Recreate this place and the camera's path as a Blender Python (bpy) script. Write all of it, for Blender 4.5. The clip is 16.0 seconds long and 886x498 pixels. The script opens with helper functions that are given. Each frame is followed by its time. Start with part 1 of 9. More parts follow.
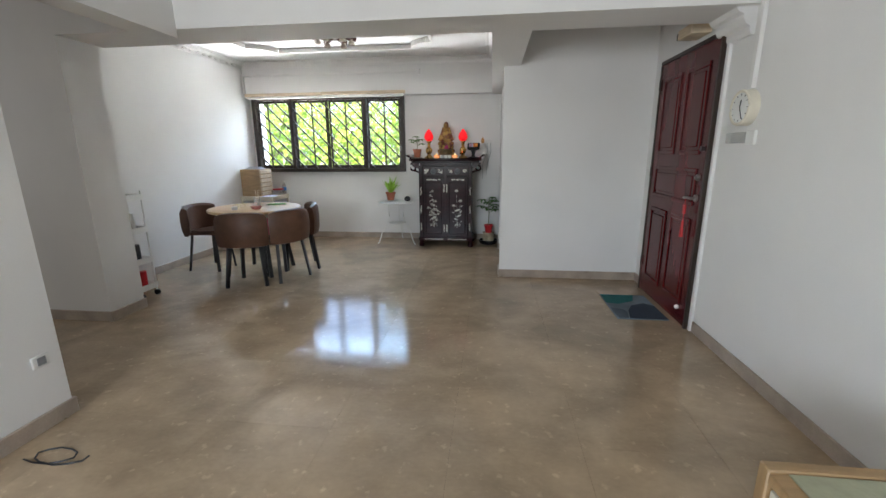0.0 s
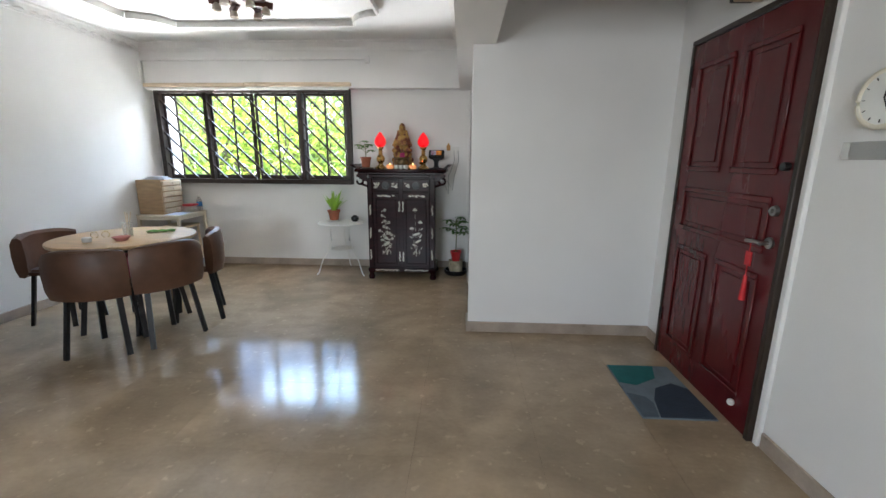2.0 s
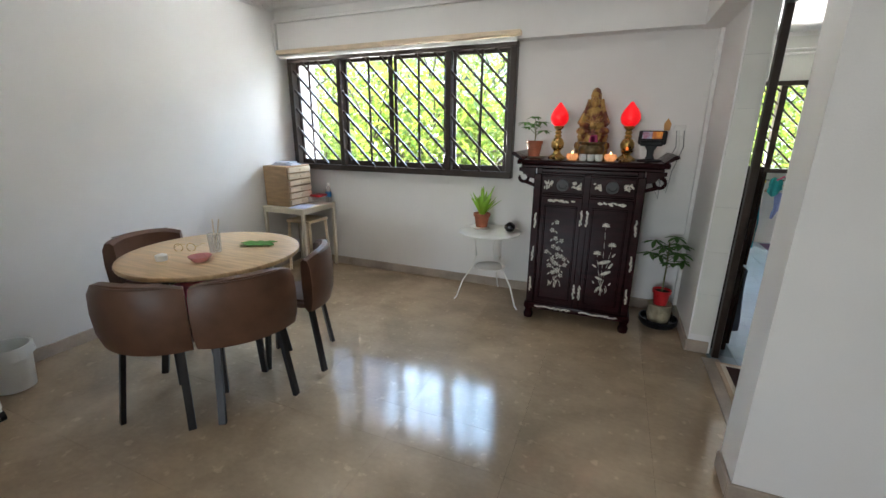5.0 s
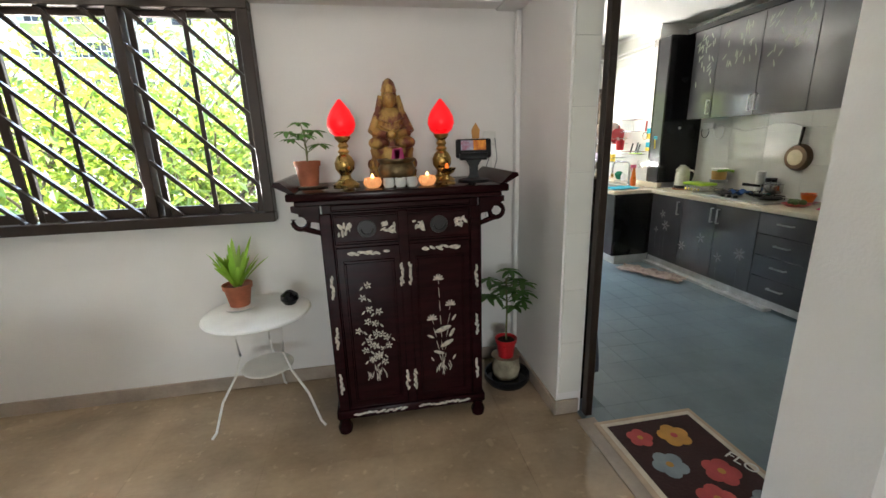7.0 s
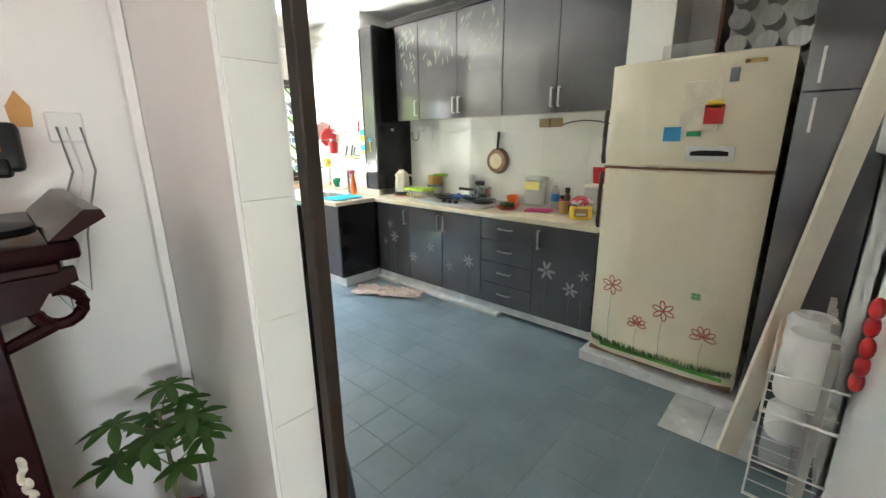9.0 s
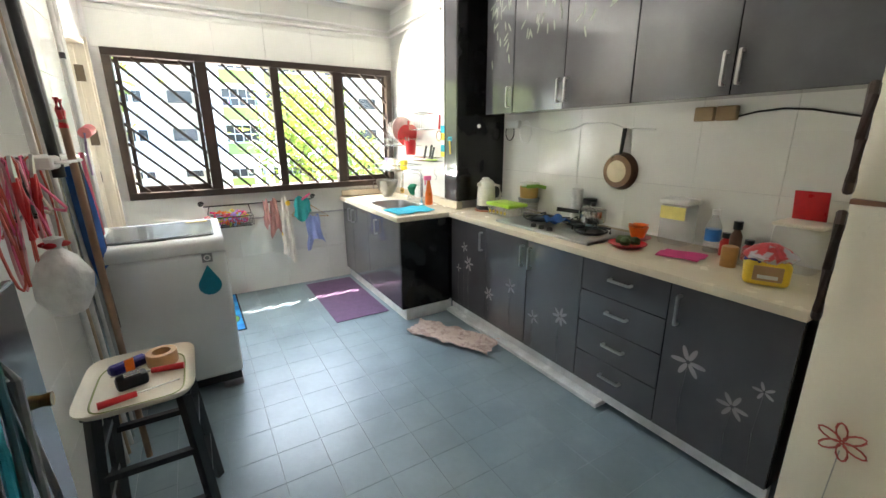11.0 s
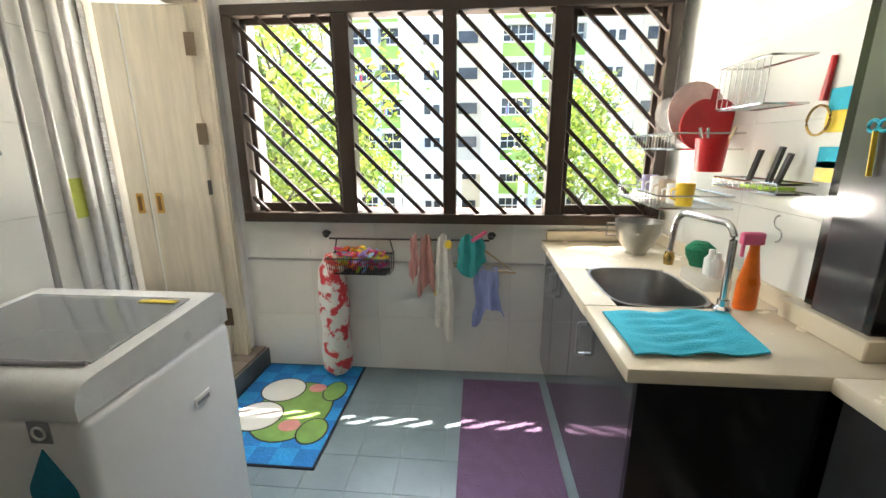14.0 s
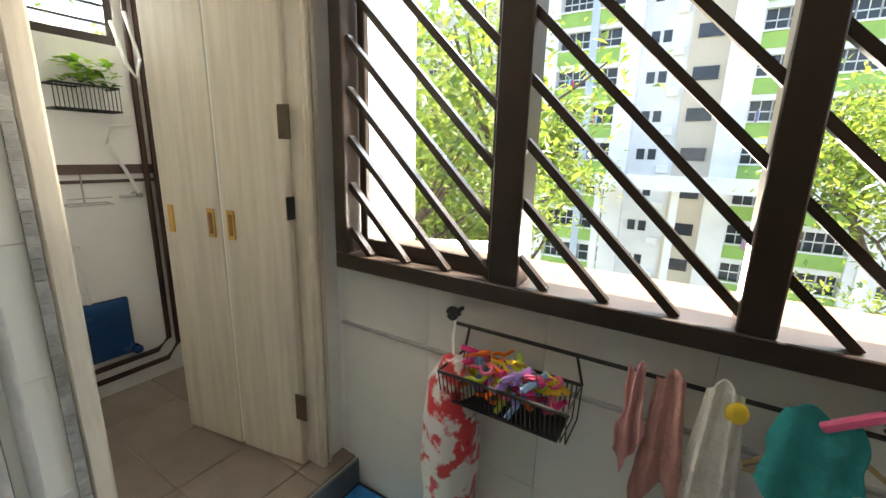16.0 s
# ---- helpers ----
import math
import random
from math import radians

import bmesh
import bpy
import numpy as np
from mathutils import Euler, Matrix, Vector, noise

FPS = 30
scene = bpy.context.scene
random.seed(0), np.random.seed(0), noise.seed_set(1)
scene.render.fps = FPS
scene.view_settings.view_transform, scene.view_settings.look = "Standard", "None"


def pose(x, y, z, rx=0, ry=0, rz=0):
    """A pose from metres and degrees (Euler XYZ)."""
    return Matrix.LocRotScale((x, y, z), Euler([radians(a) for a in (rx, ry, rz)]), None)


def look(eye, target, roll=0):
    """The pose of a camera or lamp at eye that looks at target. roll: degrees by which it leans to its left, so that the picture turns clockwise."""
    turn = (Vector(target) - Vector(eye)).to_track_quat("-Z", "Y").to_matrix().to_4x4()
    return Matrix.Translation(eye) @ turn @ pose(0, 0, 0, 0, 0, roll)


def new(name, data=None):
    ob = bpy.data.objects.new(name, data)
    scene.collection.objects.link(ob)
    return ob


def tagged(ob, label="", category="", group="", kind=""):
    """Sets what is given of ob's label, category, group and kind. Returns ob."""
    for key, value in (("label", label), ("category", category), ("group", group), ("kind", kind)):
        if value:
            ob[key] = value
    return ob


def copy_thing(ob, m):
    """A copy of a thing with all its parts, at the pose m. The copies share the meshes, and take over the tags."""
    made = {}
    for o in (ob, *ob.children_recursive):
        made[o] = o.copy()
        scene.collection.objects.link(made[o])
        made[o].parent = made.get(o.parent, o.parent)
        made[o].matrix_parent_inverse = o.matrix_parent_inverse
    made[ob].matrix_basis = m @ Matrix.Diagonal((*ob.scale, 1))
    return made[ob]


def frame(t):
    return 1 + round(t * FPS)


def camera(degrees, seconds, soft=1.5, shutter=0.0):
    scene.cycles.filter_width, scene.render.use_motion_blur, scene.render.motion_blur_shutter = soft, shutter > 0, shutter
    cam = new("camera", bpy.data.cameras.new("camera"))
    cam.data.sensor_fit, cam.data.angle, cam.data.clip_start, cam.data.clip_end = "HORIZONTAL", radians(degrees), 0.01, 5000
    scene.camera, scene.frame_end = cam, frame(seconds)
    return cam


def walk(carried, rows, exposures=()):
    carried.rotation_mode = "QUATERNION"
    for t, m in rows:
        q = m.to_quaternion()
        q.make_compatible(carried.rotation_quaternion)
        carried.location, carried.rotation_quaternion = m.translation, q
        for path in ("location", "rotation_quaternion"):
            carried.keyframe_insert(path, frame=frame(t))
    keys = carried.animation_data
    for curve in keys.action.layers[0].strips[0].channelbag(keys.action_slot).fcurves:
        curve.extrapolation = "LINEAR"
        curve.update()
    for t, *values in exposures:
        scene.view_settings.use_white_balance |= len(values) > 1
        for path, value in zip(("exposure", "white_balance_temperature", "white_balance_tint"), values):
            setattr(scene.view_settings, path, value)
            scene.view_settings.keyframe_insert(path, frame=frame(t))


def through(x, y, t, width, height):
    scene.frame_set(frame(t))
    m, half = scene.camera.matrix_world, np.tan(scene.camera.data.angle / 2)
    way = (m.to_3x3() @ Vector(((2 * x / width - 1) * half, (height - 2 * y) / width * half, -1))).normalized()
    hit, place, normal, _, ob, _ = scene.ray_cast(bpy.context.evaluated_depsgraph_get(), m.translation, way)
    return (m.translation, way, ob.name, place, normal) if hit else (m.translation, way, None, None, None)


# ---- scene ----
cam = camera(94.8, 16.0)
PATH = [
    (0, (0.794, -0.479, 1.325), (0.565, 1.454, 0.865), -0.4),
    (0.5, (0.796, -0.145, 1.333), (0.621, 1.798, 0.889), -0.2),
    (1, (0.825, 0.18, 1.332), (0.752, 2.135, 0.917), 0.1),
    (1.5, (0.841, 0.494, 1.367), (0.787, 2.45, 0.953), 0.1),
    (2, (0.851, 0.754, 1.364), (0.753, 2.704, 0.931), 0.4),
    (2.5, (0.841, 1.019, 1.366), (0.628, 2.952, 0.899), 0.7),
    (3, (0.779, 1.267, 1.384), (0.355, 3.156, 0.882), 0.9),
    (3.5, (0.696, 1.452, 1.422), (0.028, 3.254, 0.87), 0.7),
    (3.7, (0.662, 1.552, 1.429), (-0.1, 3.315, 0.87), 1.0),
    (5.8, (0.072, 2.623, 1.436), (-0.57, 4.443, 0.911), -1.3),
    (6, (0.017, 2.751, 1.437), (-0.481, 4.616, 0.917), -1.4),
    (6.5, (-0.036, 3.058, 1.438), (-0.153, 4.986, 0.92), -1.6),
    (7, (0.017, 3.377, 1.444), (0.346, 5.283, 0.938), -1.8),
    (7.5, (0.085, 3.688, 1.45), (0.827, 5.474, 0.941), -1.8),
    (8, (0.23, 3.928, 1.419), (1.308, 5.535, 0.911), -1.5),
    (8.5, (0.395, 4.094, 1.422), (1.743, 5.479, 0.906), -0.9),
    (8.7, (0.46, 4.154, 1.416), (1.888, 5.454, 0.896), -0.6),
    (10.8, (1.361, 4.724, 1.424), (2.466, 6.308, 0.904), -0.4),
    (11, (1.446, 4.789, 1.43), (2.442, 6.441, 0.903), -0.3),
    (11.5, (1.725, 4.979, 1.413), (2.453, 6.764, 0.879), -0.3),
    (12, (1.915, 5.262, 1.407), (2.429, 7.117, 0.861), -0.1),
    (12.5, (2.054, 5.59, 1.4), (2.386, 7.481, 0.838), -0.1),
    (13, (2.195, 5.932, 1.388), (2.355, 7.847, 0.831), -0.2),
    (13.5, (2.267, 6.267, 1.383), (2.283, 8.196, 0.854), -0.2),
    (14, (2.328, 6.617, 1.375), (2.164, 8.55, 0.886), -0.2),
    (14.5, (2.332, 6.958, 1.355), (2.013, 8.878, 0.894), -0.2),
    (15, (2.267, 7.291, 1.368), (1.746, 9.167, 0.91), 0.1),
    (15.5, (2.175, 7.592, 1.37), (1.432, 9.39, 0.908), 0.8),
    (15.7, (2.136, 7.69, 1.36), (1.286, 9.445, 0.914), 1.2),
    (16, (2.033, 7.86, 1.356), (1.014, 9.519, 0.899), 1.5),
]
walk(cam, [(t, look(eye, target, roll)) for t, eye, target, roll in PATH], [(0.0, 2.9, 6300, 11), (3.5, 2.98, 6250, 11), (6.0, 2.72, 6700, 11), (7.0, 3.0, 6850, 11), (8.0, 3.5, 6700, 10), (8.5, 3.95, 6700, 10), (11.0, 3.45, 6800, 13), (12.0, 3.25, 6850, 14), (13.0, 2.95, 6950, 14), (13.5, 2.85, 7100, 14), (14.5, 2.4, 7250, 13), (15.5, 2.07, 7350, 13), (16.0, 2.03, 7400, 13)])

# world, sun and sky
world = bpy.data.worlds.new("sky")
scene.world = world
world.use_nodes = True
wn = world.node_tree
sky = wn.nodes.new("ShaderNodeTexSky")
sky.sky_type, sky.sun_disc = "NISHITA", False
sky.sun_elevation, sky.sun_rotation = radians(68.1), radians(3)
wn.links.new(sky.outputs[0], wn.nodes["Background"].inputs[0])
wn.nodes["Background"].inputs[1].default_value = 0.15


def lamp(name, kind, energy, m, color=(1, 1, 1), size=1.0, size_y=1.0):
    data = bpy.data.lights.new(name, kind)
    data.energy, data.color = energy, color
    if kind == "AREA":
        data.shape, data.size, data.size_y = "RECTANGLE", size, size_y
    if kind == "SUN":
        data.angle = radians(0.5)
    ob = new(name, data)
    ob.matrix_world = m
    return ob


lamp("sun", "SUN", 5.0, look((3.0, 24.0, 48.5), (2.0, 4.5, 0)), (1, 0.95, 0.88))
# area lamps added at the openings in place of sky and sunlit ground light
lamp("kitchen_window_daylight", "AREA", 92, look((1.5, 9.6, 0.70), (3.5, 6.0, 1.5)), (1.0, 0.99, 0.94), 1.1, 0.55)
lamp("dining_window_daylight", "AREA", 90, look((-3.0, 7.2, 0.30), (-0.4, 3.4, 1.6)), (1.0, 0.99, 0.97), 1.2, 0.9)
lamp("sitting_room_window_daylight", "AREA", 12, look((-0.7, -2.9, 1.5), (2.2, 1.6, 1.1)), (0.92, 0.97, 1.0), 1.4, 1.1)
lamp("bathroom_window_daylight", "AREA", 12, look((-0.62, 8.55, 2.1), (0.4, 8.5, 0.6)), (0.95, 1.0, 0.97), 0.5, 0.3)
# large lamps added in mid-air outside, standing in for a brighter sky
lamp("kitchen_sky_fill", "AREA", 160, look((2.1, 11.6, 4.9), (2.1, 7.2, 0.2)), (0.74, 0.87, 1.0), 3.6, 3.0)
# tinted blue so the window's reflection on the floor turns blue
lamp("dining_sky_fill", "AREA", 130, look((-2.0, 9.2, 5.4), (-1.2, 4.2, 0.4)), (0.48, 0.72, 1.0), 4.0, 3.6)
# fill lamp added inside the closed passage to lift its dark walls
lamp("passage_fill", "AREA", 1.2, look((-4.5, 1.2, 1.4), (-2.0, 1.4, 1.0)), (1.0, 0.98, 0.95), 0.8, 1.6)

# ---- mesh helpers ----


def box(bm, x0, x1, y0, y1, z0, z1, b=0.0, seg=1, m=None):
    """A box between two corners, with its edges rounded by b."""
    mt = Matrix.Translation(((x0 + x1) / 2, (y0 + y1) / 2, (z0 + z1) / 2)) @ Matrix.Diagonal((abs(x1 - x0), abs(y1 - y0), abs(z1 - z0), 1))
    vs = bmesh.ops.create_cube(bm, size=1, matrix=mt)["verts"]
    if b > 0:
        es = list({e for v in vs for e in v.link_edges})
        out = bmesh.ops.bevel(bm, geom=es, offset=b, segments=seg, profile=0.5, affect="EDGES")
        vs = list({v for f in out["faces"] for v in f.verts})
    if m is not None:
        bmesh.ops.transform(bm, matrix=m, verts=[v for v in vs if v.is_valid])
    return bm


def rod(bm, p0, p1, r0, r1=None, seg=10):
    """A straight round bar, tapered from r0 to r1."""
    p0, p1 = Vector(p0), Vector(p1)
    d = p1 - p0
    m = Matrix.Translation((p0 + p1) / 2) @ d.to_track_quat("Z", "Y").to_matrix().to_4x4()
    bmesh.ops.create_cone(bm, cap_ends=True, segments=seg, radius1=r0, radius2=r0 if r1 is None else r1, depth=d.length, matrix=m)
    return bm


def bar(bm, p0, p1, w, d):
    """A straight bar of square section."""
    p0, p1 = Vector(p0), Vector(p1)
    v = p1 - p0
    m = Matrix.Translation((p0 + p1) / 2) @ v.to_track_quat("Z", "Y").to_matrix().to_4x4() @ Matrix.Diagonal((w, d, v.length, 1))
    bmesh.ops.create_cube(bm, size=1, matrix=m)
    return bm


def tube(bm, pts, r, seg=8, closed=False):
    """A round wire along a line of points."""
    pts = [Vector(p) for p in pts]
    n = len(pts)
    rings = []
    for i, p in enumerate(pts):
        a = pts[i - 1] if (i > 0 or closed) else p
        c = pts[(i + 1) % n] if (i < n - 1 or closed) else p
        t = (c - a).normalized()
        u = t.cross(Vector((0, 0, 1)))
        if u.length < 0.05:
            u = t.cross(Vector((0, 1, 0)))
        u.normalize()
        w = t.cross(u)
        rings.append([bm.verts.new(p + r * (math.cos(k * math.tau / seg) * u + math.sin(k * math.tau / seg) * w)) for k in range(seg)])
    for i in range(n if closed else n - 1):
        a, c = rings[i], rings[(i + 1) % n]
        for k in range(seg):
            bm.faces.new((a[k], a[(k + 1) % seg], c[(k + 1) % seg], c[k]))
    if not closed:
        bm.faces.new(rings[0][::-1]), bm.faces.new(rings[-1])
    return bm


def arc(c, r, a0, a1, n, plane="xy"):
    """Points on an arc, in degrees."""
    out = []
    for i in range(n + 1):
        a = radians(a0 + (a1 - a0) * i / n)
        u, v = r * math.cos(a), r * math.sin(a)
        out.append({"xy": (c[0] + u, c[1] + v, c[2]), "xz": (c[0] + u, c[1], c[2] + v), "yz": (c[0], c[1] + u, c[2] + v)}[plane])
    return out


def lathe(bm, prof, c=(0, 0, 0), seg=24, sx=1.0, sy=1.0, wob=0.0):
    """A turned shape from (radius, height) pairs."""
    rings = []
    for i, (r, z) in enumerate(prof):
        if r < 1e-5:
            rings.append([bm.verts.new((c[0], c[1], c[2] + z))])
        else:
            rings.append([bm.verts.new((c[0] + sx * r * (1 + wob * noise.noise((k * 0.7, i * 0.9, r * 9))) * math.cos(k * math.tau / seg),
                                        c[1] + sy * r * (1 + wob * noise.noise((k * 0.7, i * 0.9 + 5, r * 9))) * math.sin(k * math.tau / seg), c[2] + z)) for k in range(seg)])
    for a, d in zip(rings, rings[1:]):
        for k in range(seg):
            q = (k + 1) % seg
            if len(a) == 1 and len(d) > 1:
                bm.faces.new((a[0], d[q], d[k]))
            elif len(d) == 1 and len(a) > 1:
                bm.faces.new((a[k], a[q], d[0]))
            elif len(a) > 1:
                bm.faces.new((a[k], a[q], d[q], d[k]))
    for ring, flip in ((rings[0], True), (rings[-1], False)):
        if len(ring) > 2:
            bm.faces.new(ring[::-1] if flip else ring)
    return bm


def ball(bm, c, rx, ry=None, rz=None, seg=14):
    ry, rz = ry or rx, rz or rx
    bmesh.ops.create_uvsphere(bm, u_segments=seg, v_segments=max(6, seg * 2 // 3), radius=1, matrix=Matrix.Translation(c) @ Matrix.Diagonal((rx, ry, rz, 1)))
    return bm


def plate(bm, pts, z0, z1):
    """A flat outline in x and y, drawn up from z0 to z1."""
    a = [bm.verts.new((x, y, z0)) for x, y in pts]
    c = [bm.verts.new((x, y, z1)) for x, y in pts]
    bm.faces.new(a[::-1]), bm.faces.new(c)
    for i in range(len(pts)):
        q = (i + 1) % len(pts)
        bm.faces.new((a[i], a[q], c[q], c[i]))
    return bm


def upright(bm, pts, m, depth):
    """A flat outline in the local x and z of m, depth thick along its y."""
    a = [bm.verts.new(m @ Vector((x, 0, z))) for x, z in pts]
    c = [bm.verts.new(m @ Vector((x, depth, z))) for x, z in pts]
    bm.faces.new(a), bm.faces.new(c[::-1])
    for i in range(len(pts)):
        q = (i + 1) % len(pts)
        bm.faces.new((a[q], a[i], c[i], c[q]))
    return bm


def cloth(bm, fx, nu, nv, thick=0.004):
    """A sheet of cloth from a function of (u, v), with some thickness."""
    g = [[Vector(fx(i / nu, j / nv)) for j in range(nv + 1)] for i in range(nu + 1)]
    lay = []
    for s in (0, 1):
        vs = []
        for i in range(nu + 1):
            row = []
            for j in range(nv + 1):
                du = g[min(i + 1, nu)][j] - g[max(i - 1, 0)][j]
                dv = g[i][min(j + 1, nv)] - g[i][max(j - 1, 0)]
                n = du.cross(dv)
                n = n.normalized() if n.length > 1e-9 else Vector((0, 0, 1))
                row.append(bm.verts.new(g[i][j] + n * thick * s))
            vs.append(row)
        lay.append(vs)
    for s, vs in enumerate(lay):
        for i in range(nu):
            for j in range(nv):
                f = (vs[i][j], vs[i + 1][j], vs[i + 1][j + 1], vs[i][j + 1])
                bm.faces.new(f[::-1] if s == 0 else f)
    rim = [(i, 0) for i in range(nu)] + [(nu, j) for j in range(nv)] + [(i, nv) for i in range(nu, 0, -1)] + [(0, j) for j in range(nv, 0, -1)]
    for (i, j), (p, q) in zip(rim, rim[1:] + rim[:1]):
        bm.faces.new((lay[0][i][j], lay[0][p][q], lay[1][p][q], lay[1][i][j]))
    return bm


def finish(name, bm, material, smooth=40):
    bmesh.ops.recalc_face_normals(bm, faces=bm.faces)
    me = bpy.data.meshes.new(name)
    bm.to_mesh(me)
    bm.free()
    me.materials.append(material)
    if smooth:
        me.shade_smooth()
        me.set_sharp_from_angle(angle=radians(smooth))
    return me


def part(name, bm, material, parent, label="", smooth=40):
    """One mesh under a thing or a part, in the thing's own metres."""
    ob = new(name, finish(name, bm, material, smooth))
    ob.parent = parent
    if label:
        ob["label"] = label
    return ob


def thing(name, m, label, category, group=""):
    """An empty at the base of a thing, to hold its parts."""
    ob = new(name)
    ob.empty_display_size = 0.05
    ob.matrix_basis = m
    return tagged(ob, label, category, group)


def solid(name, bm, material, label, category, group="", kind="", smooth=40, m=None):
    """A thing made of one mesh."""
    ob = new(name, finish(name, bm, material, smooth))
    if m is not None:
        ob.matrix_basis = m
    return tagged(ob, label, category, group, kind)


def B():
    return bmesh.new()


def pot_shape(r0, r1, h, w=0.006):
    """A flower pot's profile with a rim and an open top."""
    return [(0.001, 0), (r0, 0), (r1 * 0.96, h * 0.8), (r1 * 1.06, h * 0.8), (r1 * 1.08, h), (r1 * 1.0, h), (r1 * 0.94, h * 0.88), (0.001, h * 0.86)]


# ---- materials ----


def mat(name, col, rough=0.5, metal=0.0, var=0.1, scale=6.0, bump=0.05, bscale=80.0, spec=0.5, stretch=(1, 1, 1), col2=None, trans=0.0, coat=0.0, rnd=0.0, rvar=0.08, emit=0.0, ior=1.45, sharp=(0.35, 0.65), detail=5.0, bdist=0.02):
    """A surface with a broad and a fine noise in its colour, gloss and relief."""
    m = bpy.data.materials.new(name)
    m.use_nodes = True
    n, l = m.node_tree.nodes, m.node_tree.links
    p = n["Principled BSDF"]
    mp = n.new("ShaderNodeMapping")
    mp.inputs["Scale"].default_value = stretch
    if rnd:  # laid pieces share one grain across their joints
        l.new(n.new("ShaderNodeNewGeometry").outputs["Position"], mp.inputs["Vector"])
    else:
        l.new(n.new("ShaderNodeTexCoord").outputs["Object"], mp.inputs["Vector"])
    n1 = n.new("ShaderNodeTexNoise")
    n1.inputs["Scale"].default_value, n1.inputs["Detail"].default_value = scale, detail
    l.new(mp.outputs[0], n1.inputs["Vector"])
    n2 = n.new("ShaderNodeTexNoise")
    n2.inputs["Scale"].default_value, n2.inputs["Detail"].default_value = bscale, 3
    l.new(mp.outputs[0], n2.inputs["Vector"])
    ramp = n.new("ShaderNodeValToRGB")
    c2 = col2 or tuple(c * (1 - var) for c in col)
    c1 = col if col2 else tuple(min(1, c * (1 + var * 0.5)) for c in col)
    ramp.color_ramp.elements[0].position, ramp.color_ramp.elements[1].position = sharp
    ramp.color_ramp.elements[0].color, ramp.color_ramp.elements[1].color = (*c2, 1), (*c1, 1)
    l.new(n1.outputs["Fac"], ramp.inputs["Fac"])
    out = ramp.outputs["Color"]
    hs = n.new("ShaderNodeHueSaturation")
    fine = n.new("ShaderNodeMapRange")
    fine.inputs["To Min"].default_value, fine.inputs["To Max"].default_value = 1 - var * 0.5, 1 + var * 0.5
    l.new(n2.outputs["Fac"], fine.inputs["Value"])
    l.new(out, hs.inputs["Color"])
    val = fine.outputs[0]
    if rnd:
        info = n.new("ShaderNodeObjectInfo")
        mr = n.new("ShaderNodeMapRange")
        mr.inputs["To Min"].default_value, mr.inputs["To Max"].default_value = 1 - rnd, 1 + rnd
        l.new(info.outputs["Random"], mr.inputs["Value"])
        mul = n.new("ShaderNodeMath")
        mul.operation = "MULTIPLY"
        l.new(val, mul.inputs[0])
        l.new(mr.outputs[0], mul.inputs[1])
        val = mul.outputs[0]
    l.new(val, hs.inputs["Value"])
    l.new(hs.outputs[0], p.inputs["Base Color"])
    rr = n.new("ShaderNodeMapRange")
    rr.inputs["To Min"].default_value, rr.inputs["To Max"].default_value = max(0.02, rough - rvar), min(1, rough + rvar)
    l.new(n1.outputs["Fac"], rr.inputs["Value"])
    l.new(rr.outputs[0], p.inputs["Roughness"])
    p.inputs["Metallic"].default_value = metal
    p.inputs["Specular IOR Level"].default_value = spec
    p.inputs["IOR"].default_value = ior
    p.inputs["Transmission Weight"].default_value = trans
    p.inputs["Coat Weight"].default_value = coat
    p.inputs["Coat Roughness"].default_value = 0.08
    if emit:
        p.inputs["Emission Color"].default_value = (*col, 1)
        p.inputs["Emission Strength"].default_value = emit
    if bump:
        bp = n.new("ShaderNodeBump")
        bp.inputs["Strength"].default_value, bp.inputs["Distance"].default_value = bump, bdist
        l.new(n2.outputs["Fac"], bp.inputs["Height"])
        l.new(bp.outputs[0], p.inputs["Normal"])
    return m


def glass(name, col=(1, 1, 1), rough=0.0):
    m = bpy.data.materials.new(name)
    m.use_nodes = True
    p = m.node_tree.nodes["Principled BSDF"]
    p.inputs["Base Color"].default_value = (*col, 1)
    p.inputs["Roughness"].default_value = rough
    p.inputs["Transmission Weight"].default_value = 1.0
    p.inputs["IOR"].default_value = 1.45
    return m


def leafy(name, col, col2, through=0.45):
    """Leaves that let light through, each clump of its own tone."""
    m = bpy.data.materials.new(name)
    m.use_nodes = True
    n, l = m.node_tree.nodes, m.node_tree.links
    n.remove(n["Principled BSDF"])
    geo = n.new("ShaderNodeNewGeometry")
    ramp = n.new("ShaderNodeValToRGB")
    ramp.color_ramp.elements[0].color, ramp.color_ramp.elements[1].color = (*col, 1), (*col2, 1)
    l.new(geo.outputs["Random Per Island"], ramp.inputs[0])
    d, t, g, mx, m2 = (n.new(k) for k in ("ShaderNodeBsdfDiffuse", "ShaderNodeBsdfTranslucent", "ShaderNodeBsdfGlossy", "ShaderNodeMixShader", "ShaderNodeMixShader"))
    l.new(ramp.outputs[0], d.inputs[0])
    l.new(ramp.outputs[0], t.inputs[0])
    g.inputs["Roughness"].default_value = 0.35
    mx.inputs[0].default_value, m2.inputs[0].default_value = through, 0.06
    l.new(d.outputs[0], mx.inputs[1])
    l.new(t.outputs[0], mx.inputs[2])
    l.new(mx.outputs[0], m2.inputs[1])
    l.new(g.outputs[0], m2.inputs[2])
    l.new(m2.outputs[0], n["Material Output"].inputs[0])
    return m


